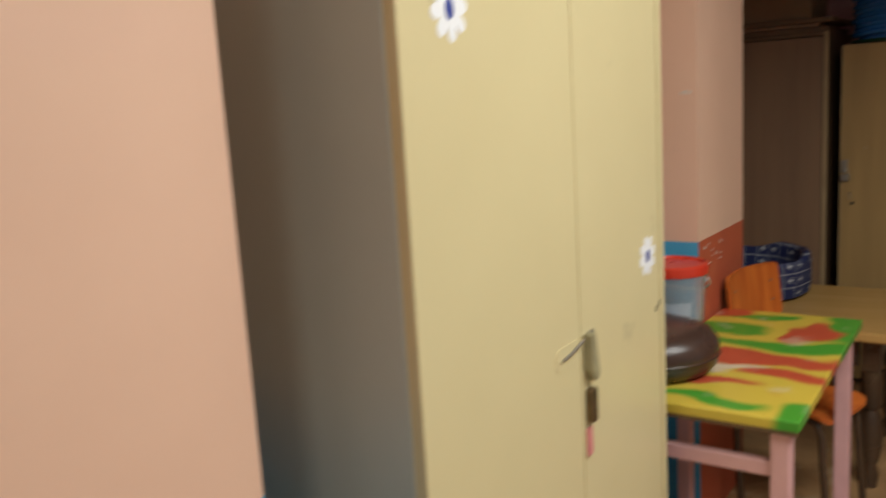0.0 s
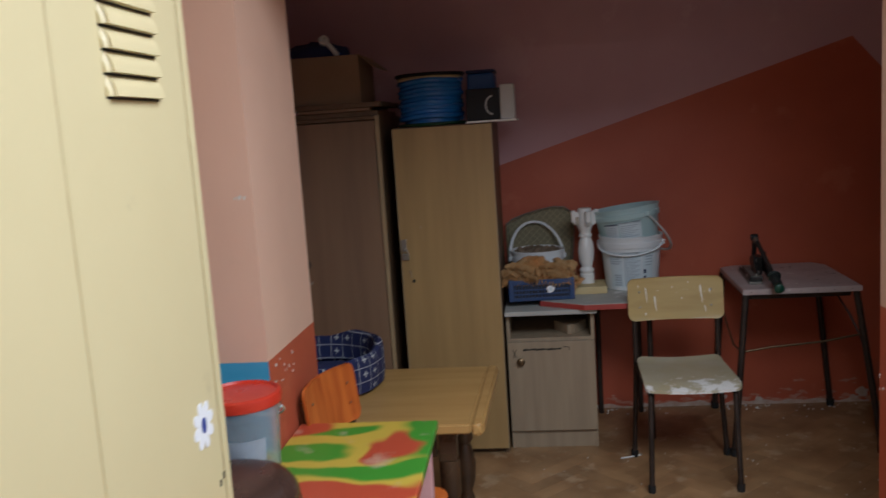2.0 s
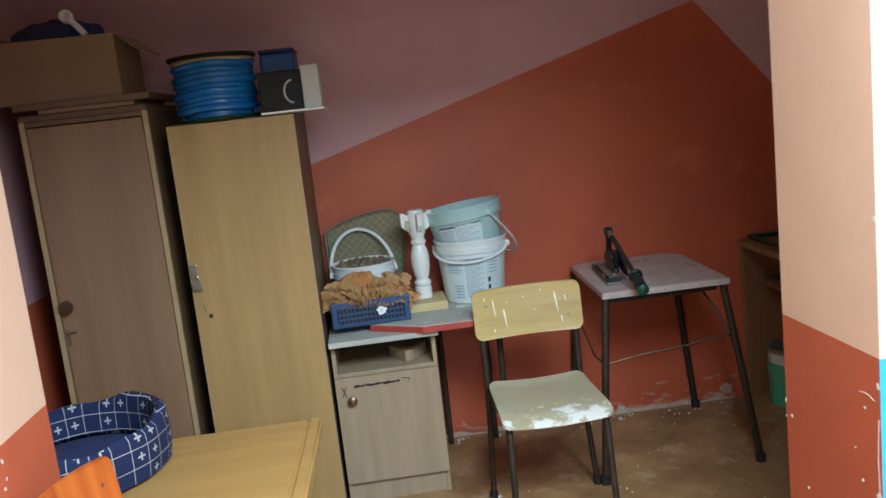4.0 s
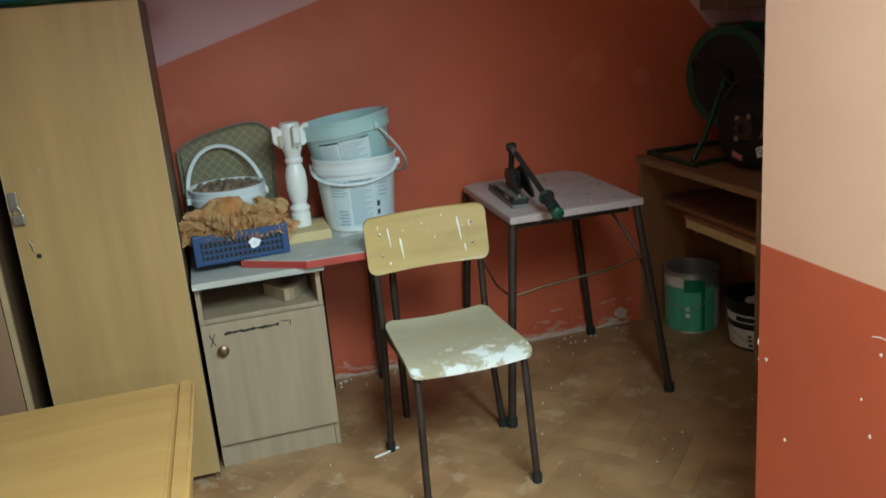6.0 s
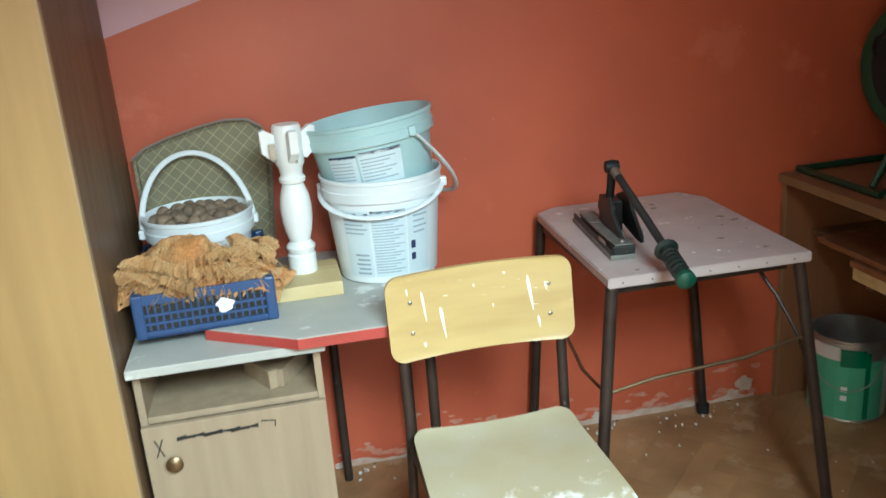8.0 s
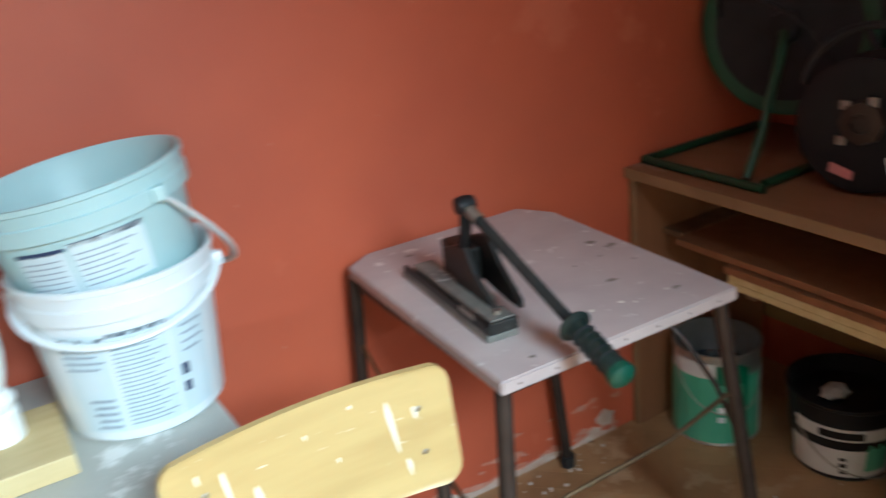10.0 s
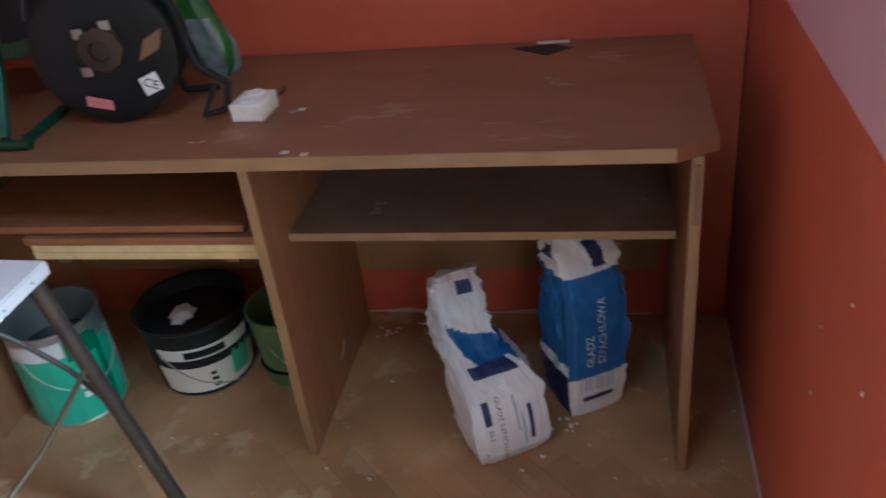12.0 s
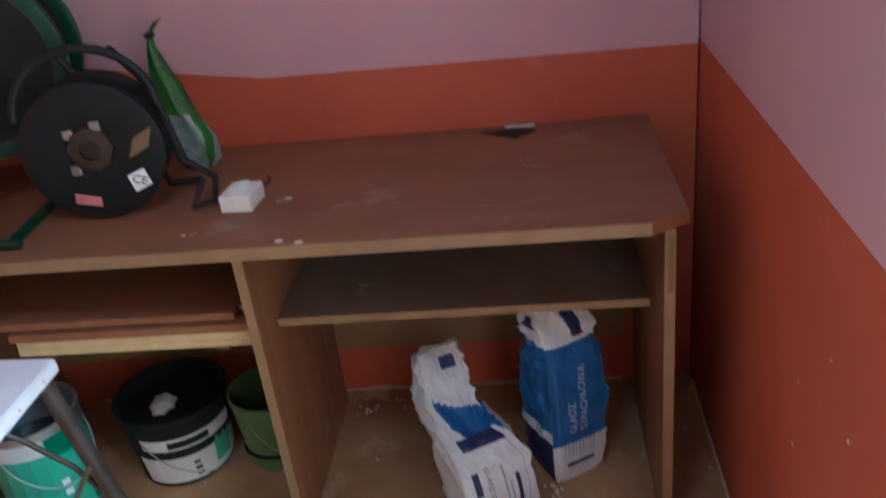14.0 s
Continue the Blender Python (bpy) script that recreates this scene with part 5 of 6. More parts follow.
# ---- the school chair ----
chair, back = school_chair("plywood school chair with yellow back and paint-smeared seat", (0.524, 3.542, 0), 0, 0.385, 0.452, 0.40, 0.622, 0.810, PLY, WORN_PLY, BLACK_TUBE, "school chairs")
rnd = random.Random(11)
for x, z, w, h in ((-0.125, 0.70, 0.008, 0.07), (-0.085, 0.655, 0.010, 0.075), (0.115, 0.69, 0.012, 0.085), (0.15, 0.735, 0.010, 0.02), (0.13, 0.65, 0.007, 0.03), (-0.16, 0.765, 0.007, 0.015), (0.03, 0.71, 0.006, 0.008), (-0.01, 0.76, 0.006, 0.008), (0.06, 0.78, 0.008, 0.006), (-0.13, 0.645, 0.009, 0.012)):
    bm = bmesh.new()
    u = x / 0.207
    y = 0.20 + 0.012 + 0.022 * (1 - u * u) + 0.12 * (z - 0.622) - 0.0012
    pts = []
    for i in range(12):
        a = 2 * math.pi * i / 12
        pts.append((x + 0.32 * w * (1 + 0.45 * math.sin(a)) * math.cos(a) * (1 + 0.3 * rnd.uniform(-1, 1)) - 0.05 * h * math.sin(a), z + h / 2 + h / 2 * math.sin(a)))
    prism(bm, pts, "y", 0, 0.0012)
    lean = Matrix.Translation((0, y, z)) @ Matrix.Rotation(radians(-6.8), 4, "X") @ Matrix.Translation((0, 0, -z))
    bmesh.ops.transform(bm, matrix=lean, verts=bm.verts)
    part("paint_drip", bm, SPLASH, back, "dried white paint drip", local=True)


# ---- small tube-legged table with the cutter ----
def tube_table():
    t = thing("tube_table", "small pale table on splayed black tube legs", "table", (1.07, 4.07, 0))
    out = [(0.816, 3.766), (1.315, 3.758), (1.335, 4.30), (1.29, 4.385), (0.90, 4.39), (0.838, 4.35)]
    bm = bmesh.new()
    prism(bm, out, "z", 0.717, 0.742)
    bmesh.ops.bevel(bm, geom=list(bm.edges), offset=0.003, segments=2, affect="EDGES")
    top = part("tabletop", bm, PALE_TOP, t, "pale worn laminate top")
    for k in range(7):
        x = 0.85 + 0.07 * k
        bm = bmesh.new()
        lathe(bm, [(0.0, 0.0), (0.0035, 0.0), (0.0, 0.002)], (x, 3.7668 - 0.016 * (x - 0.816), 0.729), 8, Matrix.Rotation(radians(90), 3, "X"))
        part("nail", bm, DARK, top)
    rnd = random.Random(8)
    for x, y, w in ((1.12, 4.27, 0.022), (1.15, 4.25, 0.018), (1.16, 4.29, 0.014), (1.27, 4.10, 0.02), (1.29, 4.06, 0.022), (1.18, 3.93, 0.018), (0.96, 4.31, 0.014), (1.24, 3.83, 0.016), (0.90, 3.80, 0.010)):
        bm = bmesh.new()
        prism(bm, [(x + w * rnd.uniform(0.35, 0.9) * math.cos(a), y + 0.5 * w * rnd.uniform(0.35, 1) * math.sin(a)) for a in (2 * math.pi * i / 9 for i in range(9))], "z", 0.7418, 0.7426)
        part("knock_mark", bm, DUSTY_SHELF, top, "dark worn-through spot")
    for k in range(26):
        x, y, w = rnd.uniform(0.86, 1.30), rnd.uniform(3.79, 4.33), rnd.uniform(0.002, 0.006)
        bm = bmesh.new()
        prism(bm, [(x + w * rnd.uniform(0.4, 1) * math.cos(a), y + w * rnd.uniform(0.4, 1) * math.sin(a)) for a in (2 * math.pi * i / 7 for i in range(7))], "z", 0.7418, 0.7427)
        part("speck", bm, (DUSTY_SHELF, DUST, SPLASH)[k % 3], top, "speck of dirt or plaster")
    for (xa, ya), (xb, yb) in (((0.832, 3.788), (0.758, 3.716)), ((1.298, 3.785), (1.385, 3.720)), ((1.300, 4.345), (1.372, 4.352)), ((0.850, 4.355), (0.800, 4.362))):
        bm = bmesh.new()
        tube(bm, [(xb, yb, 0.015), ((xa + xb) / 2, (ya + yb) / 2, 0.37), (xa, ya, 0.717)], 0.0145, 10)
        leg = part("leg", bm, BLACK_TUBE, t, "", True)
        bm = bmesh.new()
        lathe(bm, [(0.0, 0.0), (0.019, 0.0), (0.020, 0.032), (0.0, 0.036)], (xb, yb, 0), 12)
        part("rubber_foot", bm, RUBBER, leg, "", True)
    bm = bmesh.new()
    tube(bm, [(0.84, 4.345, 0.56), (0.83, 4.20, 0.50), (0.80, 3.90, 0.46), (0.805, 3.76, 0.462), (0.93, 3.77, 0.478), (1.15, 3.755, 0.50), (1.322, 3.77, 0.525)], 0.0045, 8)
    part("wire_rail", bm, BRONZE, t, "bent rusty wire rail", True)
    for xa, xb in ((0.85, 1.28),):
        block("frame_rail", (xa, 3.80, 0.690), (xb, 3.815, 0.717), BLACK_TUBE, t)
        block("frame_rail", (xa + 0.02, 4.33, 0.690), (xb, 4.345, 0.717), BLACK_TUBE, t)
    for ya, xx in ((3.82, 0.845), (3.82, 1.275)):
        block("frame_rail", (xx, ya, 0.690), (xx + 0.015, 4.325, 0.717), BLACK_TUBE, t)
    bm = bmesh.new()
    tube(bm, [(1.34, 3.755, 0.40), (1.315, 3.80, 0.52), (1.29, 3.85, 0.60), (1.265, 3.90, 0.66), (1.245, 3.95, 0.712)], 0.005, 8)
    part("brace", bm, BLACK_TUBE, t, "", True)


tube_table()


def tile_press():
    t = thing("lever_cutter", "black iron lever cutter with a green grip on the pale table", "cutter", (0.915, 4.02, 0.7425), -5)
    iron = material("blackened_iron", (0.014, 0.014, 0.014), (0.035, 0.033, 0.03), 25, 0.45, 0.2, marks=(0.10, 0.095, 0.09), mark_scale=22, mark_at=0.66)
    iron.node_tree.nodes["Principled BSDF"].inputs["Specular IOR Level"].default_value = 0.3
    grey = material("scuffed_grey_steel", (0.23, 0.225, 0.20), (0.12, 0.115, 0.105), 18, 0.55, 0.3, marks=(0.34, 0.33, 0.31), mark_scale=14, mark_at=0.6)
    # local y runs away along the base
    block("base_plate", (-0.034, -0.145, 0.0), (0.024, 0.200, 0.012), grey, t, "scuffed grey steel base plate", 0.002, True)
    block("side_rail", (-0.032, -0.140, 0.012), (-0.026, 0.195, 0.026), iron, t, "", 0.001, True)
    block("lower_bar", (-0.020, -0.138, 0.012), (0.022, 0.165, 0.022), iron, t, "", 0.002, True)
    block("upper_bar", (-0.024, -0.105, 0.026), (0.018, 0.165, 0.036), grey, t, "scuffed steel clamping bar", 0.003, True)
    clamp = block("front_clamp", (-0.028, -0.146, 0.012), (0.026, -0.092, 0.034), iron, t, "", 0.003, True)
    block("clamp_plate", (-0.024, -0.142, 0.034), (0.022, -0.106, 0.0375), grey, clamp, "", 0.001, True)
    bm = bmesh.new()
    lathe(bm, [(0.0, 0.0), (0.007, 0.0), (0.006, 0.006), (0.0, 0.007)], (0.0, -0.122, 0.0375), 10)
    part("clamp_screw", bm, STEEL, clamp, "bright screw", True, True)
    block("housing", (0.012, 0.020, 0.012), (0.050, 0.105, 0.098), iron, t, "black iron pivot housing", 0.004, True)
    block("clamp_window", (-0.0335, -0.10, 0.024), (-0.0325, -0.045, 0.034), STEEL, t, "bright bare metal strip", 0, True)
    for x, drop in ((0.008, 0.022), (0.056, 0.012)):
        bm = bmesh.new()
        prism(bm, [(-0.105, 0.022), (-0.07, 0.022), (0.03, 0.034), (0.085, 0.070), (0.080, 0.112 - drop), (0.030, 0.132 - drop), (-0.008, 0.140 - drop), (-0.040, 0.098 - drop), (-0.105, 0.038)], "x", x - 0.005, x + 0.005)
        bmesh.ops.bevel(bm, geom=list(bm.edges), offset=0.002, segments=1, affect="EDGES")
        plate = part("side_plate", bm, iron, t, "black iron side plate", local=True)
        for y, z in ((-0.002, 0.108 - drop), (-0.072, 0.042), (0.05, 0.096 - drop)):
            bm = bmesh.new()
            lathe(bm, [(0.0, 0.0), (0.0075, 0.0), (0.0075, 0.007), (0.0, 0.009)], (x + 0.005, y, z), 6, Matrix.Rotation(radians(90), 3, "Y"))
            part("bolt", bm, STEEL, plate, "bright bolt head", local=True)
    lever = Vector((0.010, -0.018, 0.197)), Vector((0.052, -0.266, 0.060)), Vector((0.052, -0.380, 0.028))
    bm = bmesh.new()
    tube(bm, [lever[0], lever[0].lerp(lever[1], 0.5), lever[1]], 0.0095, 12)
    arm = part("lever", bm, iron, t, "dark scuffed iron lever", True, True)
    bm = bmesh.new()
    tube(bm, [lever[0].lerp(lever[1], 0.05), lever[0].lerp(lever[1], 0.14)], 0.0112, 10)
    part("collar", bm, STEEL, arm, "bright steel collar", True, True)
    bm = bmesh.new()
    lathe(bm, [(0.0, -0.016), (0.014, -0.016), (0.017, 0.0), (0.014, 0.016), (0.0, 0.016)], lever[0], 14, Matrix.Rotation(radians(90), 3, "Y"))
    part("pivot", bm, BLACK_PLASTIC, t, "", True, True)
    bm = bmesh.new()
    tube(bm, [lever[0] + Vector((0, 0.0, -0.01)), lever[0] + Vector((0, 0.008, -0.05)), lever[0] + Vector((0, 0.02, -0.08))], 0.011, 8)
    part("link", bm, BLACK_PLASTIC, t, "", True, True)
    axis = (lever[2] - lever[1]).normalized()
    spin = axis.to_track_quat("Z", "Y").to_matrix()
    start = lever[1]
    bm = bmesh.new()
    lathe(bm, [(0.0, 0.0), (0.026, 0.002), (0.028, 0.006), (0.018, 0.010), (0.016, 0.02), (0.019, 0.05), (0.018, 0.09), (0.020, 0.118), (0.016, 0.128), (0.0, 0.130)], start, 18, spin)
    grip = part("grip", bm, material("dark_green_grip", (0.007, 0.015, 0.012), None, 20, 0.5), t, "dark green ribbed rubber grip", True, True)
    for z in (0.03, 0.045, 0.06, 0.075, 0.09):
        bm = bmesh.new()
        lathe(bm, [(0.016, z - 0.002), (0.0203, z), (0.016, z + 0.002)], start, 18, spin, caps=False)
        part("rib", bm, HOSE, grip, "", True, True)
    bm = bmesh.new()
    lathe(bm, [(0.0, 0.114), (0.0213, 0.114), (0.0215, 0.126), (0.012, 0.133), (0.0, 0.134)], start, 18, spin)
    part("end_cap", bm, material("bright_green_cap", (0.008, 0.06, 0.035), None, 20, 0.4), grip, "bright green end", True, True)


tile_press()

# ---- alcove, right: long desk and the things on and under it ----


def long_desk():
    t = thing("long_desk", "long red-brown laminate desk with two bays and dust", "desk", (1.9, 3.56, 0))
    bm = bmesh.new()
    prism(bm, [(1.625, 2.795), (1.668, 2.728), (2.19, 2.728), (2.19, 4.395), (1.636, 4.395)], "z", 0.731, 0.757)
    top = part("desktop", bm, DESK_TOP, t, "red-brown worn desktop")
    bm = bmesh.new()
    prism(bm, [(1.6215, 2.797), (1.6245, 2.795), (1.6355, 4.395), (1.6325, 4.395)], "z", 0.7305, 0.7565)
    part("edge_band", bm, DESK_BAND, top, "worn brown edge band")
    bm = bmesh.new()
    prism(bm, [(1.6215, 2.797), (1.666, 2.7255), (1.6685, 2.728), (1.6245, 2.796)], "z", 0.7305, 0.7565)
    part("edge_band", bm, DESK_SIDE, top, "bare corner edge")
    for y in (2.752, 3.558, 4.372):
        p = block("side_panel", (1.648, y, 0), (2.15, y + 0.019, 0.731), DESK_SIDE, t, "", 0.001)
        block("edge_band", (1.644, y - 0.0005, 0), (1.648, y + 0.0195, 0.7305), DESK_BAND, p, "worn brown edge band", 0)
    block("side_scuff", (1.6425, 2.755, 0.60), (1.6445, 2.766, 0.715), DARK_SIDE, t, "dark bare chipboard strip", 0)
    s = block("shelf", (1.766, 2.781, 0.500), (2.148, 3.558, 0.517), DUSTY_SHELF, t, "dark dusty shelf", 0.001)
    block("edge_band", (1.762, 2.781, 0.4995), (1.766, 3.558, 0.5175), DESK_BAND, s, "pale edge band", 0)
    s = block("pull_out_shelf", (1.712, 3.63, 0.552), (2.12, 4.30, 0.569), DESK_SIDE, t, "", 0.001)
    for y in (3.578, 4.302):
        block("runner", (1.74, y, 0.556), (2.1, y + 0.05 if y < 4 else 4.371, 0.572), DARK_SIDE, t)
    block("back_panel", (2.150, 2.79, 0.175), (2.158, 4.37, 0.725), OCHRE_PLY, t, "ochre back panel", 0)
    # no cutout: a flat dark patch paints the darkness of a desktop hole
    bm = bmesh.new()
    prism(bm, [(2.095, 3.035), (2.15, 3.115), (2.165, 3.03), (2.14, 2.985)], "z", 0.7565, 0.7585)
    part("missing_laminate", bm, DARK, top, "flat dark patch in place of a desktop hole")
    block("white_chip", (2.17, 2.99, 0.757), (2.18, 3.06, 0.762), DUST, top, "", 0.001)
    for y, x in ((3.47, 1.64), (3.43, 1.63), (3.50, 1.84)):
        block("paint_chip", (x, y, 0.7568), (x + 0.012, y + 0.014, 0.7582), DUST, top, "white paint spot", 0)


long_desk()


def dust_smudge(name, label, x, y, z, w, seed):
    """A thin pale smear of plaster dust lying on a board."""
    rnd = random.Random(seed)
    bm = bmesh.new()
    for k in range(4):
        cx, cy, r = x + rnd.uniform(-w, w), y + rnd.uniform(-w, w), w * rnd.uniform(0.25, 0.6)
        prism(bm, [(cx + r * rnd.uniform(0.5, 1.1) * math.cos(a), cy + 1.3 * r * rnd.uniform(0.5, 1.1) * math.sin(a)) for a in (2 * math.pi * i / 11 for i in range(11))], "z", z, z + 0.0008 + 0.0003 * k)
    tagged(link(name, bm, SMUDGE), label, "dust", "smears of dust on the desk")


SMUDGE = material("thin_plaster_dust", (0.36, 0.29, 0.245), (0.30, 0.22, 0.175), 60, 0.9)
for k, (x, y, z, w) in enumerate(((1.868, 3.376, 0.5172, 0.022), (1.839, 3.516, 0.7572, 0.014), (1.703, 3.673, 0.7572, 0.012), (1.948, 3.01, 0.7572, 0.016))):
    dust_smudge("dust_smear", "pale smear of plaster dust on the desk", x, y, z, w, k + 40)
for k, (y0, y1, z) in enumerate(((3.60, 4.13, 0.5295), (3.585, 4.12, 0.510), (3.59, 4.125, 0.490))):
    bm = bmesh.new()
    box(bm, (1.70 + 0.004 * k, y0, z), (2.10, y1, z + 0.018), 0, 0.0015)
    tagged(link("stacked_board", bm, RAW_WOOD if k else DESK_SIDE), "raw chipboard panel stacked under the desk shelf", "board", "boards under the desk shelf")
for y in (3.66, 4.05):
    bm = bmesh.new()
    box(bm, (1.72, y, 0.474), (2.12, y + 0.03, 0.4895), 0, 0.001)
    tagged(link("support_batten", bm, DARK_SIDE), "dark batten carrying the stacked boards", "batten", "battens under the boards")


def socket_box():
    t = thing("wall_socket", "white surface-mounted double socket lying on the desk", "socket", (1.83, 3.598, 0.7575), -4)
    block("housing", (-0.042, -0.034, 0), (0.042, 0.034, 0.036), WHITE_WOOD, t, "", 0.004, True)
    for x in (-0.018, 0.02):
        bm = bmesh.new()
        lathe(bm, [(0.0, 0.0), (0.017, 0.0), (0.015, 0.004), (0.012, 0.0015), (0.0, 0.001)], (x, 0, 0.036), 18)
        part("socket_face", bm, WHITE_PLASTIC, t, "", True, True)
    bm = bmesh.new()
    tube(bm, [(0.035, -0.028, 0.02), (0.06, -0.04, 0.025), (0.075, -0.036, 0.03)], 0.003, 6)
    part("wire_end", bm, BLACK_TUBE, t, "dark wire end", True, True)


socket_box()


def cable_reel():
    t = thing("cable_reel", "black extension cable reel with stickers standing on the desk", "cable reel", (1.865, 3.885, 0.7575), 12)
    spin = Matrix.Rotation(radians(-90), 3, "Y")
    c = Vector((0, 0, 0.147))
    for x, r in ((-0.055, 0.141), (0.048, 0.141)):
        bm = bmesh.new()
        lathe(bm, [(0.0, -0.004), (r - 0.01, -0.004), (r, -0.001), (r, 0.006), (r - 0.012, 0.010), (r - 0.05, 0.006), (0.0, 0.006)], c + Vector((x, 0, 0)), 44, spin)
        part("flange", bm, BLACK_PLASTIC, t, "black plastic flange", True, True)
    bm = bmesh.new()
    pts = []
    for i in range(7 * 28 + 1):
        a = 2 * math.pi * i / 28
        pts.append(c + Vector((-0.044 + 0.0125 * a / (2 * math.pi), 0.11 * math.cos(a), 0.11 * math.sin(a))))
    tube(bm, pts, 0.0068, 8)
    part("cable", bm, HOSE, t, "wound black cable", True, True)
    bm = bmesh.new()
    lathe(bm, [(0.0, -0.045), (0.104, -0.045), (0.104, 0.045), (0.0, 0.045)], c, 28, spin)
    part("drum", bm, BLACK_PLASTIC, t, "", True, True)
    bm = bmesh.new()
    lathe(bm, [(0.0, 0.0), (0.048, 0.0), (0.045, 0.012), (0.022, 0.016), (0.020, 0.008), (0.0, 0.006)], c + Vector((-0.062, 0, 0.01)), 8, spin)
    part("hub", bm, BLACK_TUBE, t, "dull dark hub", True, True)
    for y, z in ((0.035, 0.045), (-0.02, 0.055), (0.04, -0.03)):
        block("hub_screw_plate", (-0.071, y - 0.010, 0.147 + z - 0.010), (-0.064, y + 0.010, 0.147 + z + 0.010), STEEL, t, "", 0.002, True)
    bm = bmesh.new()
    prism(bm, [(-0.062, 0.053), (-0.098, 0.066), (-0.089, 0.102), (-0.053, 0.089)], "x", -0.0665, -0.0645)
    s = part("sticker", bm, WHITE_VINYL, t, "white sticker with CE mark", local=True)
    lettering("CE", 0.026, Matrix(((0, 0, -1, -0.0668), (-0.93, -0.36, 0, -0.058), (-0.36, 0.93, 0, 0.076), (0, 0, 0, 1))), DARK, s)
    bm = bmesh.new()
    prism(bm, [(0.012, 0.032), (0.062, 0.047), (0.058, 0.068), (0.010, 0.052)], "x", -0.0665, -0.0645)
    part("sticker", bm, material("faded_red_sticker", (0.55, 0.2, 0.2), None, 20, 0.5), t, "faded red and white sticker", local=True)
    bm = bmesh.new()
    prism(bm, [(-0.066, 0.125), (-0.11, 0.145), (-0.125, 0.185), (-0.085, 0.165)], "x", -0.0665, -0.0645)
    part("worn_patch", bm, DARK_SIDE, t, "worn brown patch", local=True)
    for x in (-0.085, 0.075):
        bm = bmesh.new()
        tube(bm, [(x, -0.17, 0.008), (x, -0.10, 0.01), (x, -0.04, 0.158), (x, 0.02, 0.25), (x, 0.06, 0.33)] if x > 0 else [(x + 0.02, -0.20, 0.06), (x, -0.17, 0.008), (x + 0.01, -0.215, 0.012), (x + 0.02, -0.225, 0.06), (x + 0.03, -0.17, 0.10), (x + 0.06, -0.145, 0.20), (x + 0.10, -0.11, 0.27), (0.075, -0.05, 0.32)], 0.008, 8)
        part("stand_tube", bm, HOSE, t, "black tube stand", True, True)
    bm = bmesh.new()
    tube(bm, arc((-0.03, 0.14, 0.22), (-0.03, -0.14, 0.22), (0.02, 0, 0.125), 18), 0.009, 8)
    part("carry_handle", bm, HOSE, t, "", True, True)


cable_reel()


def hose_reel():
    t = thing("hose_reel", "black hose reel with green rim on a green tube stand", "hose reel", (1.93, 4.2, 0.7575))
    axis = Vector((-1, -0.30, 0)).normalized()
    spin = axis.to_track_quat("Z", "Y").to_matrix()
    c = Vector((1.995, 4.175, 1.075))
    for z, mat in ((0.085, GREEN_RIM), (-0.085, GREEN_RIM)):
        bm = bmesh.new()
        lathe(bm, [(0.170, z - 0.006), (0.192, z - 0.012), (0.203, z - 0.010), (0.206, z), (0.203, z + 0.010), (0.192, z + 0.012), (0.170, z + 0.006)], c, 44, spin, caps=False)
        part("rim", bm, mat, t, "broad green rim", True)
        bm = bmesh.new()
        lathe(bm, [(0.0, z - 0.004), (0.188, z - 0.004), (0.188, z + 0.004), (0.0, z + 0.004)], c, 36, spin)
        part("disc", bm, HOSE, t, "", True)
    bm = bmesh.new()
    pts = []
    for i in range(7 * 28 + 1):
        a = 2 * math.pi * i / 28
        pts.append(c + spin @ Vector((0.168 * math.cos(a), 0.168 * math.sin(a), -0.072 + 0.0205 * a / (2 * math.pi))))
    tube(bm, pts, 0.0105, 8)
    part("hose", bm, HOSE, t, "wound black hose", True)
    bm = bmesh.new()
    lathe(bm, [(0.0, 0.085), (0.04, 0.085), (0.035, 0.11), (0.0, 0.112)], c, 16, spin)
    part("hub", bm, BLACK_PLASTIC, t, "", True)
    for pts in ([(1.690, 4.385, 0.768), (1.690, 4.015, 0.768)], [(1.695, 4.380, 0.768), (1.90, 4.385, 0.768), (2.12, 4.385, 0.768)], [(1.715, 4.085, 0.772), (1.78, 4.10, 0.86), (1.875, 4.13, 1.04), (1.90, 4.145, 1.075)], [(2.10, 4.10, 0.772), (2.10, 4.17, 0.95), (2.08, 4.20, 1.07)], [(1.72, 4.04, 0.768), (1.90, 4.05, 0.768), (2.10, 4.06, 0.768)]):
        bm = bmesh.new()
        tube(bm, pts, 0.0105, 10)
        part("stand_tube", bm, GREEN_TUBE, t, "dark green tube stand", True)
    bm = bmesh.new()
    tube(bm, arc((1.86, 4.30, 1.10), (1.86, 3.98, 1.0), (-0.045, 0, 0.10), 12), 0.006, 6)
    part("loose_hose", bm, HOSE, t, "", True)


hose_reel()


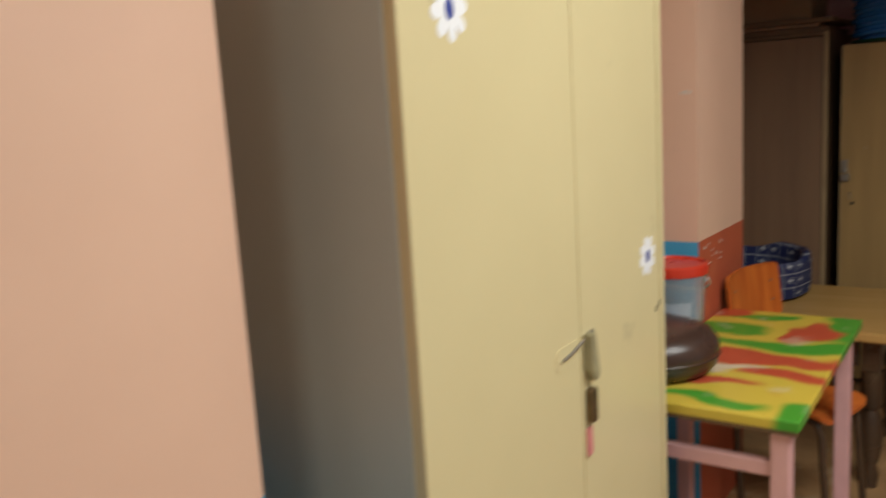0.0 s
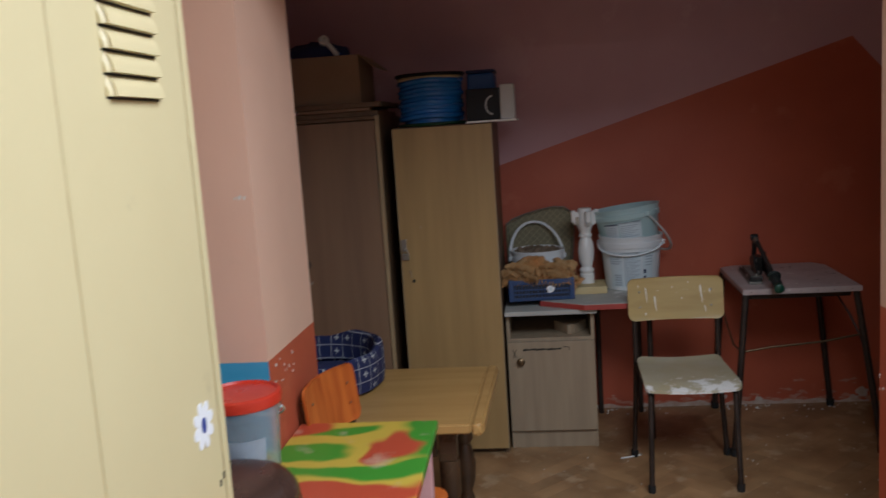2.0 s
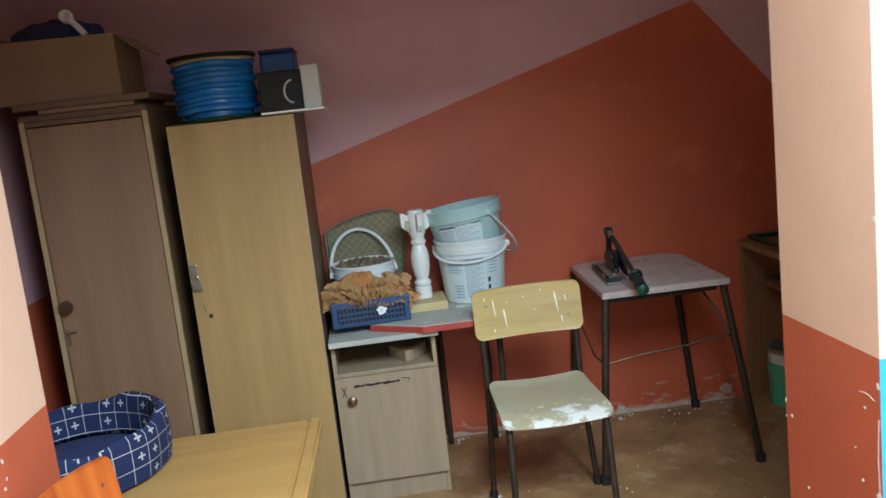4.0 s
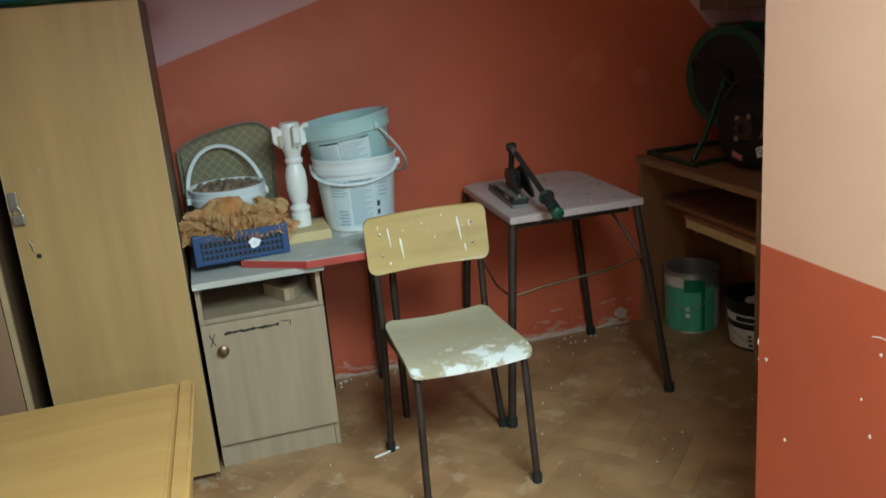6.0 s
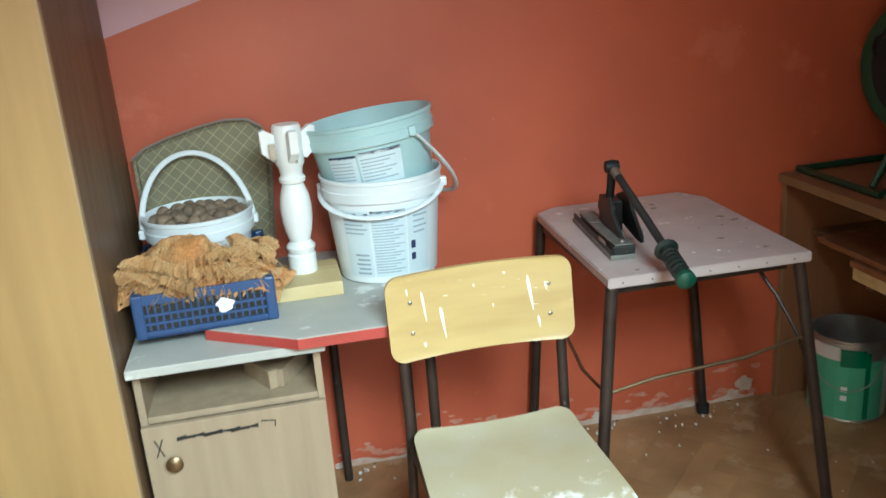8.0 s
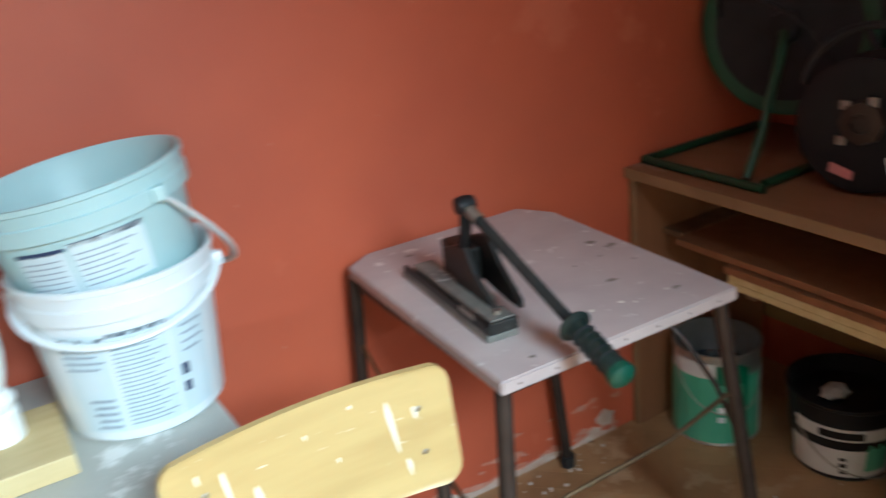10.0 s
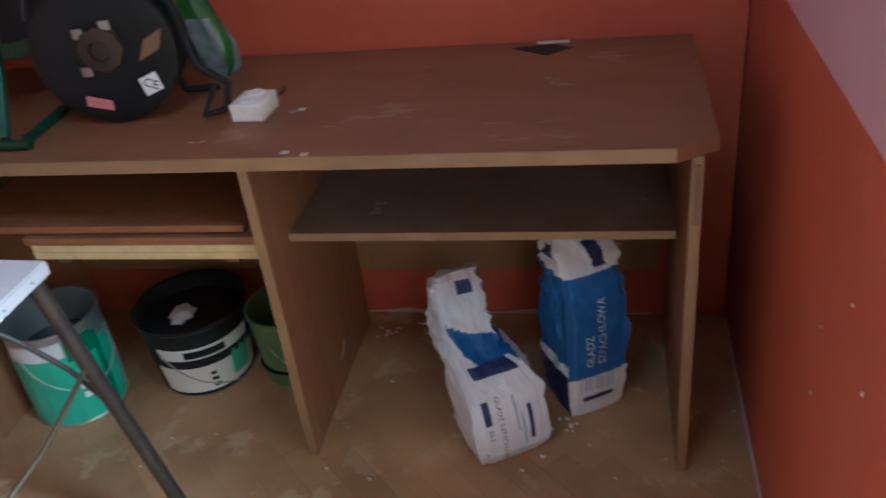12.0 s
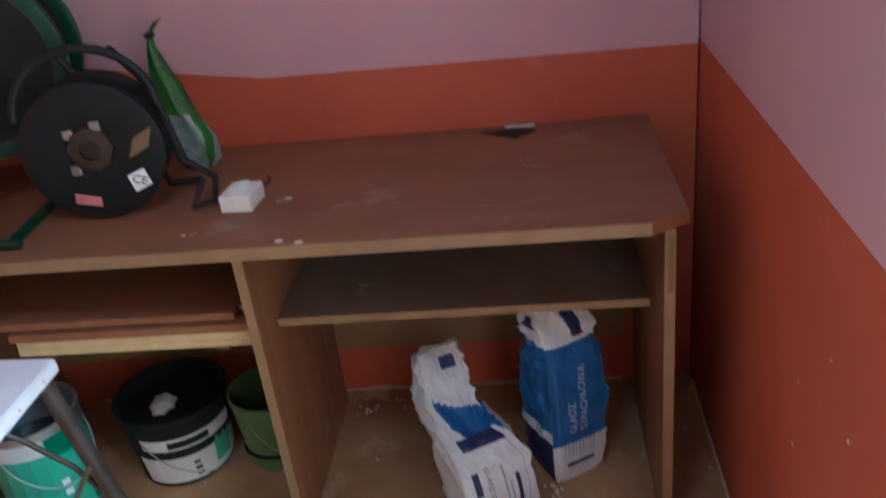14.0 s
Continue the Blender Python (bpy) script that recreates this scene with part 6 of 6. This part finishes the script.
def green_bag():
    t = thing("green_plastic_bag", "green and clear plastic bag twisted shut, standing on the desk", "bag", (2.09, 3.80, 0.7575))
    rnd = random.Random(4)
    bm = bmesh.new()
    rings = []
    for z, r, dx, dy in ((0.0, 0.035, -0.02, -0.03), (0.02, 0.058, -0.015, -0.028), (0.07, 0.066, -0.005, -0.018), (0.13, 0.060, 0.0, 0.0), (0.19, 0.046, 0.01, 0.016), (0.24, 0.030, 0.02, 0.03), (0.28, 0.016, 0.025, 0.036), (0.31, 0.009, 0.02, 0.03), (0.335, 0.013, 0.01, 0.005), (0.345, 0.003, 0.0, -0.015)):
        rings.append([bm.verts.new((dx + 0.42 * r * (1 + 0.22 * math.sin(5 * a + z * 20) + 0.1 * rnd.uniform(-1, 1)) * math.cos(a), dy + (0.85 - 0.9 * z) * r * (1 + 0.15 * math.sin(4 * a + z * 30)) * math.sin(a), z)) for a in (2 * math.pi * i / 26 for i in range(26))])
    for k, (one, two) in enumerate(zip(rings, rings[1:])):
        for i in range(26):
            j = (i + 1) % 26
            bm.faces.new((one[i], one[j], two[j], two[i])).material_index = 1 if k < 3 and i % 9 < 7 else 0
    bm.faces.new(rings[0][::-1])
    bm.faces.new(rings[-1])
    part("bag", bm, [GREEN_BAG, material("grey_clear_film", (0.26, 0.29, 0.30), (0.12, 0.16, 0.14), 30, 0.2, bump=0.4, fine=40)], t, "", True, True)
    bm = bmesh.new()
    lathe(bm, [(0.009, 0.300), (0.014, 0.305), (0.009, 0.311)], (0.022, 0.032, 0), 12, caps=False)
    part("tie", bm, RUBBER, t, "dark tie", True, True)


green_bag()


def paint_can(label, base, r, h, shell, bands, top_dark, taper=0.0):
    t = thing("paint_can", label, "paint can", base)
    bm = bmesh.new()
    r1 = r + taper
    lathe(bm, [(0.0, 0.0), (r, 0.0), (r + 0.002, 0.004), (r, 0.008), (r1 - 0.001, h - 0.012), (r1 + 0.003, h - 0.008), (r1 + 0.003, h), (r1 - 0.004, h), (r1 - 0.005, h - 0.03), (r - 0.005, 0.008), (0.0, 0.006)], (0, 0, 0), 44)
    part("shell", bm, shell, t, "", True, True)
    k = taper / h
    for a0, a1, z0, z1, mat in bands:
        bm = bmesh.new()
        wrap(bm, r + k * z0, r + k * z1, z0, z1, a0, a1, (0, 0, 0), 0.0012 + 0.0003 * (z1 - z0 < 0.1) + 0.0005 * (z1 - z0 < 0.03), 14)
        part("label", bm, mat, t, local=True)
    if top_dark:
        bm = bmesh.new()
        lathe(bm, [(0.0, top_dark), (r1 - 0.006, top_dark), (r1 - 0.006, top_dark + 0.004), (0.0, top_dark + 0.008)], (0, 0, 0), 30)
        part("residue", bm, BLACK_PLASTIC, t, "dried dark residue", True, True)
    bm = bmesh.new()
    tube(bm, arc((0.3 * r1, -1.0 * r1, h - 0.05), (-1.02 * r1, 0.25 * r1, h - 0.05), (-0.55 * r1, -0.75 * r1, -0.09), 14), 0.0018, 6)
    part("wire_handle", bm, STEEL, t, "thin wire handle", True, True)
    return t


paint_can("open green and white paint tin on the floor under the desk", (1.81, 4.245, 0), 0.114, 0.272, TIN, [(100, 335, 0.010, 0.205, GREEN_CAN), (222, 258, 0.188, 0.245, DEEP_GREEN), (150, 220, 0.206, 0.250, PALE_LABEL), (258, 266, 0.012, 0.235, DEEP_GREEN), (292, 320, 0.012, 0.19, PALE_LABEL), (225, 234, 0.105, 0.122, WHITE_VINYL), (225, 234, 0.075, 0.092, WHITE_VINYL)], 0.17)
paint_can("black paint bucket with dirty white label on the floor", (1.945, 3.95, 0), 0.116, 0.215, BLACK_PLASTIC, [(150, 290, 0.012, 0.095, PALE_LABEL), (150, 305, 0.100, 0.118, BLACK_PLASTIC), (160, 270, 0.122, 0.158, PALE_LABEL), (190, 235, 0.128, 0.150, BLACK_PLASTIC), (240, 268, 0.03, 0.11, GREEN_CAN), (212, 219, 0.062, 0.072, DARK), (212, 220, 0.042, 0.054, DARK), (213, 221, 0.022, 0.034, DARK)], 0.165, 0.024)
paint_can("plain olive green plastic bucket on the floor beside the desk panel", (1.955, 3.695, 0), 0.085, 0.205, OLIVE, [], 0.05, 0.018)

bm = bmesh.new()
bmesh.ops.create_icosphere(bm, subdivisions=3, radius=1)
for v in bm.verts:
    p = v.co.copy()
    v.co = Vector((p.x * 0.038, p.y * 0.03, p.z * 0.014)) * (1 + 0.35 * noise.noise(p * 2)) + Vector((1.93, 3.97, 0.183))
tagged(link("filler_lump", bm, GREY_BOX, smooth=True), "grey lump of dried filler on the black paint bucket", "filler")


def sack(label, base, rz, stations, bands, crumple, seed):
    """A printed paper sack: rounded oblong sections (height, x, y, half width, half depth), creased; -y is its front."""
    t = thing("plaster_sack", label, "sack", base, rz, "sacks of filler")
    n, m = 40, 80
    off = Vector((seed * 7.3, seed * 3.1, 0))
    bm = bmesh.new()
    rings, front = [], []
    for j in range(m + 1):
        f = j / m * (len(stations) - 1)
        k = min(int(f), len(stations) - 2)
        f -= k
        f = f * f * (3 - 2 * f) * 0.5 + f * 0.5
        z, cx, cy, w, d = [p + (q - p) * f for p, q in zip(stations[k], stations[k + 1])]
        ring = []
        for i in range(4 * n):
            side, u = divmod(i, n)
            u = u / n
            x, y = ((-1 + 2 * u, -1), (1, -1 + 2 * u), (1 - 2 * u, 1), (-1, 1 - 2 * u))[side]
            q = 0.90 + 0.10 * max(abs(x), abs(y)) / math.hypot(x, y)
            p = Vector((cx + x * w * q, cy + y * d * q * (1.06 if abs(x) < 0.8 else 1.0), z))
            s = p * 16 + off
            crease = 0.5 - abs(noise.noise(s)) - 0.6 * abs(noise.noise(s * 2.3 + off)) - 0.3 * abs(noise.noise(s * 5.1))
            amount = crumple * (0.25 + 0.75 * j / m) * (0.45 if side == 0 else 1.0) * min(1, j / 3)
            out = Vector((x, y, 0.3)).normalized()
            p += out * crease * amount
            p.z = max(0.0, p.z)
            v = bm.verts.new(p)
            ring.append(v)
            if side == 0:
                front.append(p.copy())
        rings.append(ring)
    count = 4 * n
    for j in range(m):
        for i in range(count):
            side, u = divmod(i, n)
            face = bm.faces.new((rings[j][i], rings[j][(i + 1) % count], rings[j + 1][(i + 1) % count], rings[j + 1][i]))
            face.material_index = bands(side, (u + 0.5) / n, (j + 0.5) / m)
    bm.faces.new(rings[0][::-1])
    bm.faces.new(rings[-1])
    bmesh.ops.recalc_face_normals(bm, faces=bm.faces)
    part("sack", bm, [SACK, SACK_BLUE, SACK_NAVY], t, "creased printed paper", True, True)
    return t, front


def lay_on(ob, front):
    """Lays a flat print on the creased front of a sack."""
    for v in ob.data.vertices:
        near = sorted(((p.x - v.co.x) ** 2 + (p.z - v.co.z) ** 2 + 1e-7, p.y) for p in front)[:4]
        v.co.y = sum(y / d for d, y in near) / sum(1 / d for d, y in near) - 0.0016


def face_text(t, front, text, size, x, z, mat, spin):
    """Words on the sack's front, turned by spin in its plane."""
    lay_on(lettering(text, size, pose(x, 0, z, 90, 0, 0) @ pose(0, 0, 0, 0, 0, spin), mat, t), front)


def print_bar(t, front, name, x0, x1, z0, z1, mat):
    bm = bmesh.new()
    nx, nz = max(1, int((x1 - x0) / 0.006)), max(1, int((z1 - z0) / 0.006))
    grid = [[bm.verts.new((x0 + (x1 - x0) * i / nx, 0, z0 + (z1 - z0) * j / nz)) for i in range(nx + 1)] for j in range(nz + 1)]
    for j in range(nz):
        for i in range(nx):
            bm.faces.new((grid[j][i], grid[j][i + 1], grid[j + 1][i + 1], grid[j + 1][i]))
    lay_on(part(name, bm, mat, t, local=True), front)


def tall_bands(side, u, v):
    if side == 0:
        return 1 if 0.28 < v < 0.70 else 2 if 0.74 < v < 0.90 and 0.50 < u + 0.8 * (v - 0.8) < 0.72 else 0
    if side == 3:
        return 2 if v < 0.30 else 0 if v < 0.335 else 1 if v < 0.72 else 2 if 0.80 < v < 0.90 and 0.25 < u < 0.85 else 0
    return 0


def low_bands(side, u, v):
    if side == 0:
        if 0.50 < v < 0.73 - 0.10 * u and u > 0.16 + 1.6 * (0.66 - v):
            return 1
        return 2 if (0.42 < v < 0.50 and 0.2 < u < 0.9) or (0.83 < v < 0.87 and 0.45 < u < 0.8) else 0
    if side == 1:
        return 1 if 0.46 < v < 0.72 and u < 0.8 else 0
    return 0


tall, front = sack("tall white and blue paper sack of filler under the desk", (1.875, 2.965, 0), -60, [(0.0, 0, 0, 0.062, 0.054), (0.04, 0, 0, 0.071, 0.062), (0.12, 0, 0, 0.075, 0.067), (0.22, 0.002, 0, 0.076, 0.069), (0.32, 0.0, 0.002, 0.072, 0.063), (0.38, -0.003, 0.004, 0.068, 0.052), (0.43, -0.002, 0.006, 0.072, 0.030), (0.475, 0.0, 0.008, 0.074, 0.010)], tall_bands, 0.034, 1)
face_text(tall, front, "GLADZ", 0.026, -0.012, 0.145, WHITE_VINYL, 90)
face_text(tall, front, "SZPACHLOWA", 0.026, 0.017, 0.145, WHITE_VINYL, 90)
for i in range(9):
    print_bar(tall, front, "barcode_bar", -0.045 + 0.0095 * i, -0.045 + 0.0095 * i + (0.005 if i % 3 else 0.003), 0.075, 0.118, GREY_PRINT)
print_bar(tall, front, "maker_bar", -0.038, 0.036, 0.045, 0.060, SACK_NAVY)
low_sack, front = sack("slumped white paper sack of filler folded back under the desk", (1.730, 3.148, 0), -60, [(0.0, 0, 0, 0.076, 0.066), (0.03, 0.002, -0.004, 0.086, 0.076), (0.09, 0.002, 0.006, 0.090, 0.080), (0.15, 0.006, 0.036, 0.088, 0.082), (0.195, -0.012, 0.074, 0.074, 0.076), (0.215, -0.026, 0.108, 0.062, 0.066), (0.240, -0.024, 0.138, 0.056, 0.054), (0.285, -0.016, 0.165, 0.053, 0.034), (0.330, -0.008, 0.187, 0.050, 0.016), (0.340, -0.008, 0.190, 0.048, 0.006)], low_bands, 0.034, 2)
face_text(low_sack, front, "GLADZ SZPACHLOWA", 0.0152, -0.026, 0.160, PRINT, -90)
print_bar(low_sack, front, "print_block", -0.058, -0.042, 0.108, 0.156, SACK_NAVY)
face_text(low_sack, front, "SS-2", 0.0152, -0.054, 0.100, PRINT, -90)
face_text(low_sack, front, "20", 0.020, -0.004, 0.186, WHITE_VINYL, -90)
for k, (x, z0, z1) in enumerate(((0.012, 0.08, 0.155), (0.040, 0.05, 0.13), (0.024, 0.04, 0.12), (-0.066, 0.03, 0.045))):
    print_bar(low_sack, front, "print_line", x, x + (0.010 if k == 1 else 0.005), z0, z1, SACK_NAVY if k == 1 else GREY_PRINT)

# ---- walls: plaques, corner shelf, plaster foot, paint chips, crumbs ----
for z0, z1 in ((1.553, 1.93), (1.322, 1.432)):
    c, dx = 0.03, 0.042
    bm = bmesh.new()
    up = z0 > 1.5
    prism(bm, [(0.985 + dx, z0 + (c if up else 0)), (1.015 + dx, z0), (1.26 + dx, z0), (1.29 + dx, z0 + (c if up else 0)), (1.29 + dx, z1 - c), (1.26 + dx, z1), (1.015 + dx, z1), (0.985 + dx, z1 - c)] if up else [(0.985 + dx, z0), (1.29 + dx, z0), (1.29 + dx, z1 - c), (1.255 + dx, z1), (1.02 + dx, z1), (0.985 + dx, z1 - c)], "y", 2.187, 2.2145)
    bmesh.ops.bevel(bm, geom=[e for e in bm.edges if e.verts[0].co.y < 2.2 and e.verts[1].co.y < 2.2], offset=0.008, segments=2, affect="EDGES")
    tagged(link("wall_plaque", bm, BLACK_PLASTIC), "black plaque with cut corners hung on the peach corridor wall", "plaque", "black wall plaques")
t = thing("light_switch", "pinkish square light switch on the peach pillar", "switch", (-1.008, 2.138, 1.046))
SWITCH = material("yellowed_switch_plastic", (0.52, 0.38, 0.32), (0.46, 0.33, 0.28), 12, 0.45)
block("plate", (-1.048, 2.129, 1.006), (-0.968, 2.138, 1.086), SWITCH, t, "", 0.003)
block("rocker", (-1.040, 2.1255, 1.014), (-0.976, 2.131, 1.078), SWITCH, t, "worn switch rocker", 0.002)
t = thing("wall_shelf", "dark wooden box shelf hung high in the alcove corner", "shelf", (2.07, 4.3, 1.335))
for a, b in (((1.945, 4.20, 1.335), (2.198, 4.397, 1.362)), ((1.945, 4.20, 1.362), (1.970, 4.397, 1.75)), ((1.970, 4.20, 1.725), (2.198, 4.397, 1.75)), ((2.175, 4.20, 1.362), (2.198, 4.397, 1.725))):
    block("board", a, b, DARK_SIDE, t)
block("back_board", (1.970, 4.385, 1.362), (2.175, 4.396, 1.725), DARK, t, "dark back", 0)
bm = bmesh.new()
box(bm, (2.02, 4.375, 1.262), (2.197, 4.397, 1.275), 0, 0.002)
tagged(link("wall_batten", bm, DARK_SIDE), "thin dark batten screwed below the corner shelf", "batten")


def ragged(name, length, along, at, height, seed, label):
    """A crumbling strip of bare plaster at the foot of a wall."""
    rnd = random.Random(seed)
    bm = bmesh.new()
    n = int(length[1] * 40 - length[0] * 40)
    pts = [(length[0] + i / 40, max(0.004, height * (0.55 + 0.9 * noise.noise(Vector((i * 0.21, seed, 0))) + 0.12 * rnd.uniform(-1, 1)))) for i in range(n + 1)]
    prism(bm, [(pts[0][0], 0.0)] + [(pts[-1][0], 0.0)] + pts[::-1], along, at[0], at[1])
    return structure(name, bm, PLASTER, label, "baseboard")


ragged("baseboard_north", (0.18, 1.60), "y", (4.397, 4.4), 0.032, 3, "crumbling bare plaster along the foot of the red wall")
ragged("baseboard_south", (1.25, 2.19), "y", (2.61, 2.615), 0.005, 7, "thin grey plaster line at the foot of the red wall")
ragged("baseboard_east", (2.8, 4.3), "x", (2.197, 2.2), 0.013, 9, "crumbling plaster along the wall behind the desk")


def paint_chips(wall, spots, axis, at, seed):
    rnd = random.Random(seed)
    for u, v, s in spots:
        bm = bmesh.new()
        pts = [(u + s * rnd.uniform(0.4, 1) * math.cos(a), v + 1.3 * s * rnd.uniform(0.4, 1) * math.sin(a)) for a in (2 * math.pi * i / 9 for i in range(9))]
        prism(bm, pts, axis, at, at + (0.0012 if axis == "y" and at > 2.5 else -0.0012) if axis == "y" else at - 0.0012 if at > 0 else at + 0.0012)
        link("paint_chip", bm, DUST, wall)


for pts in ([(2.237, 0.825), (2.255, 0.832), (2.275, 0.832), (2.292, 0.827)], [(2.222, 0.79), (2.228, 0.70), (2.224, 0.62)]):
    bm = bmesh.new()
    tube(bm, [(0.9498, y, z) for y, z in pts], 0.0008, 6)
    tagged(link("paint_scratch", bm, DUST), "white scratch through the paint of the opening edge", "scratch", "scratches in the wall paint")
bm = bmesh.new()
tube(bm, [(0.968, 2.2148, 0.700), (1.0, 2.2148, 0.704), (1.018, 2.2148, 0.700), (1.030, 2.2148, 0.708), (1.045, 2.2148, 0.703)], 0.0014, 6)
tagged(link("paint_scratch", bm, DUST), "white scratch through the sky blue wall paint", "scratch", "scratches in the wall paint")
rnd = random.Random(52)
BLOOM = material("salt_bloom_on_red_paint", (0.52, 0.27, 0.20), (0.48, 0.17, 0.10), 30, 0.9, bump=0.4, fine=90)
bm = bmesh.new()
for k in range(90):
    x, z, w = rnd.uniform(0.2, 1.6), 0.02 + 0.12 * rnd.random() ** 2.2, rnd.uniform(0.006, 0.024)
    prism(bm, [(x + 1.5 * w * rnd.uniform(0.4, 1.1) * math.cos(a), max(0.004, z + 0.55 * w * rnd.uniform(0.4, 1.1) * math.sin(a))) for a in (2 * math.pi * i / 10 for i in range(10))], "y", 4.3989 - 0.000012 * k, 4.4)
tagged(link("salt_bloom", bm, BLOOM), "pale salt bloom low on the red wall", "salt bloom", kind="stuff")
bm = bmesh.new()
for k in range(14):
    x, z, w = rnd.uniform(0.45, 1.75), rnd.uniform(0.2, 1.5), rnd.uniform(0.001, 0.0024)
    prism(bm, [(x + w * rnd.uniform(0.4, 1.1) * math.cos(a), z + 1.4 * w * rnd.uniform(0.4, 1.1) * math.sin(a)) for a in (2 * math.pi * i / 8 for i in range(8))], "y", 4.3985, 4.4)
tagged(link("wall_specks", bm, BLOOM), "small white specks and chips on the red wall", "specks", kind="stuff")
rnd = random.Random(31)
for x, z, w in ((1.545, 0.052, 0.042), (1.50, 0.022, 0.025), (1.03, 0.03, 0.022), (0.86, 0.045, 0.016)):
    bm = bmesh.new()
    prism(bm, [(x + w * rnd.uniform(0.55, 1.1) * math.cos(a), z + 0.7 * w * rnd.uniform(0.55, 1.1) * math.sin(a)) for a in (2 * math.pi * i / 13 for i in range(13))], "y", 4.3945, 4.3995)
    structure("baseboard_break", bm, PLASTER, "broken patch of bare pale plaster at the wall foot", "plaster")
walls = {o.name: o for o in scene.objects if o.name.startswith("wall_")}
rnd = random.Random(21)
paint_chips(walls["wall_front_right"], [(2.225 + 0.36 * rnd.random(), 0.15 + 0.7 * rnd.random(), rnd.uniform(0.002, 0.006)) for _ in range(14)] + [(2.225, 0.62, 0.012), (2.222, 0.86, 0.008), (2.222, 1.2, 0.007)], "x", 0.95, 1)
paint_chips(walls["wall_front_left"], [(2.16 + 0.2 * rnd.random(), 0.82 + 0.10 * rnd.random(), rnd.uniform(0.002, 0.006)) for _ in range(12)], "x", -0.80, 2)
paint_chips(walls["wall_front_right"], [(0.955 + 0.45 * rnd.random() ** 2, 0.2 + 0.66 * rnd.random(), rnd.uniform(0.002, 0.004)) for _ in range(5)] + [(0.958, 0.70, 0.014), (0.957, 0.66, 0.012), (0.965, 0.52, 0.008)], "y", 2.61, 3)
paint_chips(walls["wall_front_right"], [(0.975, 0.79, 0.006), (1.0, 0.692, 0.004), (0.985, 0.688, 0.004), (1.02, 0.695, 0.004)], "y", 2.215, 4)
paint_chips(walls["wall_front_left"], [(-0.835, 1.386, 0.007), (-0.822, 1.387, 0.006), (-0.848, 1.386, 0.005)], "y", 2.138, 5)
paint_chips(walls["wall_corridor_left"], [(-0.03, 1.42, 0.006), (-0.042, 1.418, 0.006)], "x", -0.80, 6)
bm = bmesh.new()
for k in range(150):
    if k < 60:
        x, y = rnd.uniform(0.2, 1.55), 4.37 - 0.09 * rnd.random() ** 2
    elif k < 66:
        x, y = rnd.uniform(0.98, 2.1), 2.63 + 0.06 * rnd.random() ** 2
    else:
        x, y = rnd.uniform(-0.2, 1.9), rnd.uniform(2.7, 4.2)
    s = rnd.uniform(0.002, 0.006) * (1.4 if k < 60 else 1)
    m = pose(x, y, s * 0.35, rnd.uniform(0, 90), rnd.uniform(0, 90), rnd.uniform(0, 90)) @ Matrix.Diagonal((s, s * rnd.uniform(0.5, 1), s * 0.6, 1))
    bmesh.ops.create_icosphere(bm, subdivisions=1, radius=1, matrix=m)
for x0, y0, count in ((1.76, 2.996, 7), (1.651, 3.063, 2), (1.887, 3.409, 1), (2.10, 3.50, 9), (2.12, 3.38, 6)):
    for k in range(count):
        s = rnd.uniform(0.003, 0.009)
        bmesh.ops.create_icosphere(bm, subdivisions=1, radius=1, matrix=pose(x0 + rnd.uniform(-0.03, 0.03), y0 + rnd.uniform(-0.04, 0.04), s * 0.25, 0, 0, rnd.uniform(0, 90)) @ Matrix.Diagonal((s, s * 0.7, s * 0.3, 1)))
tagged(link("plaster_crumbs", bm, DUST), "white plaster crumbs scattered over the floor", "crumbs", kind="stuff")
bm = bmesh.new()
tube(bm, [(0.255, 3.70, 0.005), (0.30, 3.715, 0.005), (0.345, 3.735, 0.005)], 0.004, 6)
tagged(link("thin_stick", bm, WHITE_WOOD, smooth=True), "thin white stick lying on the parquet floor", "stick")

# ---- herringbone parquet, last ----
L, W = 0.28, 0.07
shape = bmesh.new()
box(shape, (0.0003, 0.0003, -0.004), (L - 0.0003, W - 0.0003, 0.0), 0, 0.0004)
parquet = bpy.data.meshes.new("parquet_block")
shape.to_mesh(parquet)
shape.free()
parquet.materials.append(FLOOR)
spots = []
turn45 = Matrix.Rotation(radians(45), 4, "Z")
for i in range(-120, 90):
    for j in range(-40, 40):
        px, py = i * W, i * W + 2 * L * j
        for m in (Matrix.Translation((px, py, 0)), Matrix.Translation((px + L + W, py + W - L, 0)) @ Matrix.Rotation(radians(90), 4, "Z")):
            w = Matrix.Translation((0.3, 3.2, 0)) @ turn45 @ m
            c = w @ Vector((L / 2, W / 2, 0))
            if -1.45 < c.x < 3.3 and -5.05 < c.y < 4.5:
                spots.append((w, c))
near = [s for s in spots if -0.25 < s[1].x < 1.75 and 2.55 < s[1].y < 4.35]
near = near[:300]
keys = {id(s) for s in near}
for w, c in near:
    ob = new("parquet_block", parquet)
    ob.parent = floor
    ob.matrix_basis = w
verts, faces = [], []
base = [v.co.copy() for v in parquet.vertices]
polys = [tuple(p.vertices) for p in parquet.polygons]
for s in spots:
    if id(s) not in keys:
        k = len(verts)
        verts += [tuple(s[0] @ v) for v in base]
        faces += [tuple(k + q for q in p) for p in polys]
rest = bpy.data.meshes.new("parquet_field")
rest.from_pydata(verts, [], faces)
rest.materials.append(FLOOR)
ob = tagged(new("parquet_field", rest), kind="stuff")
ob.parent = floor
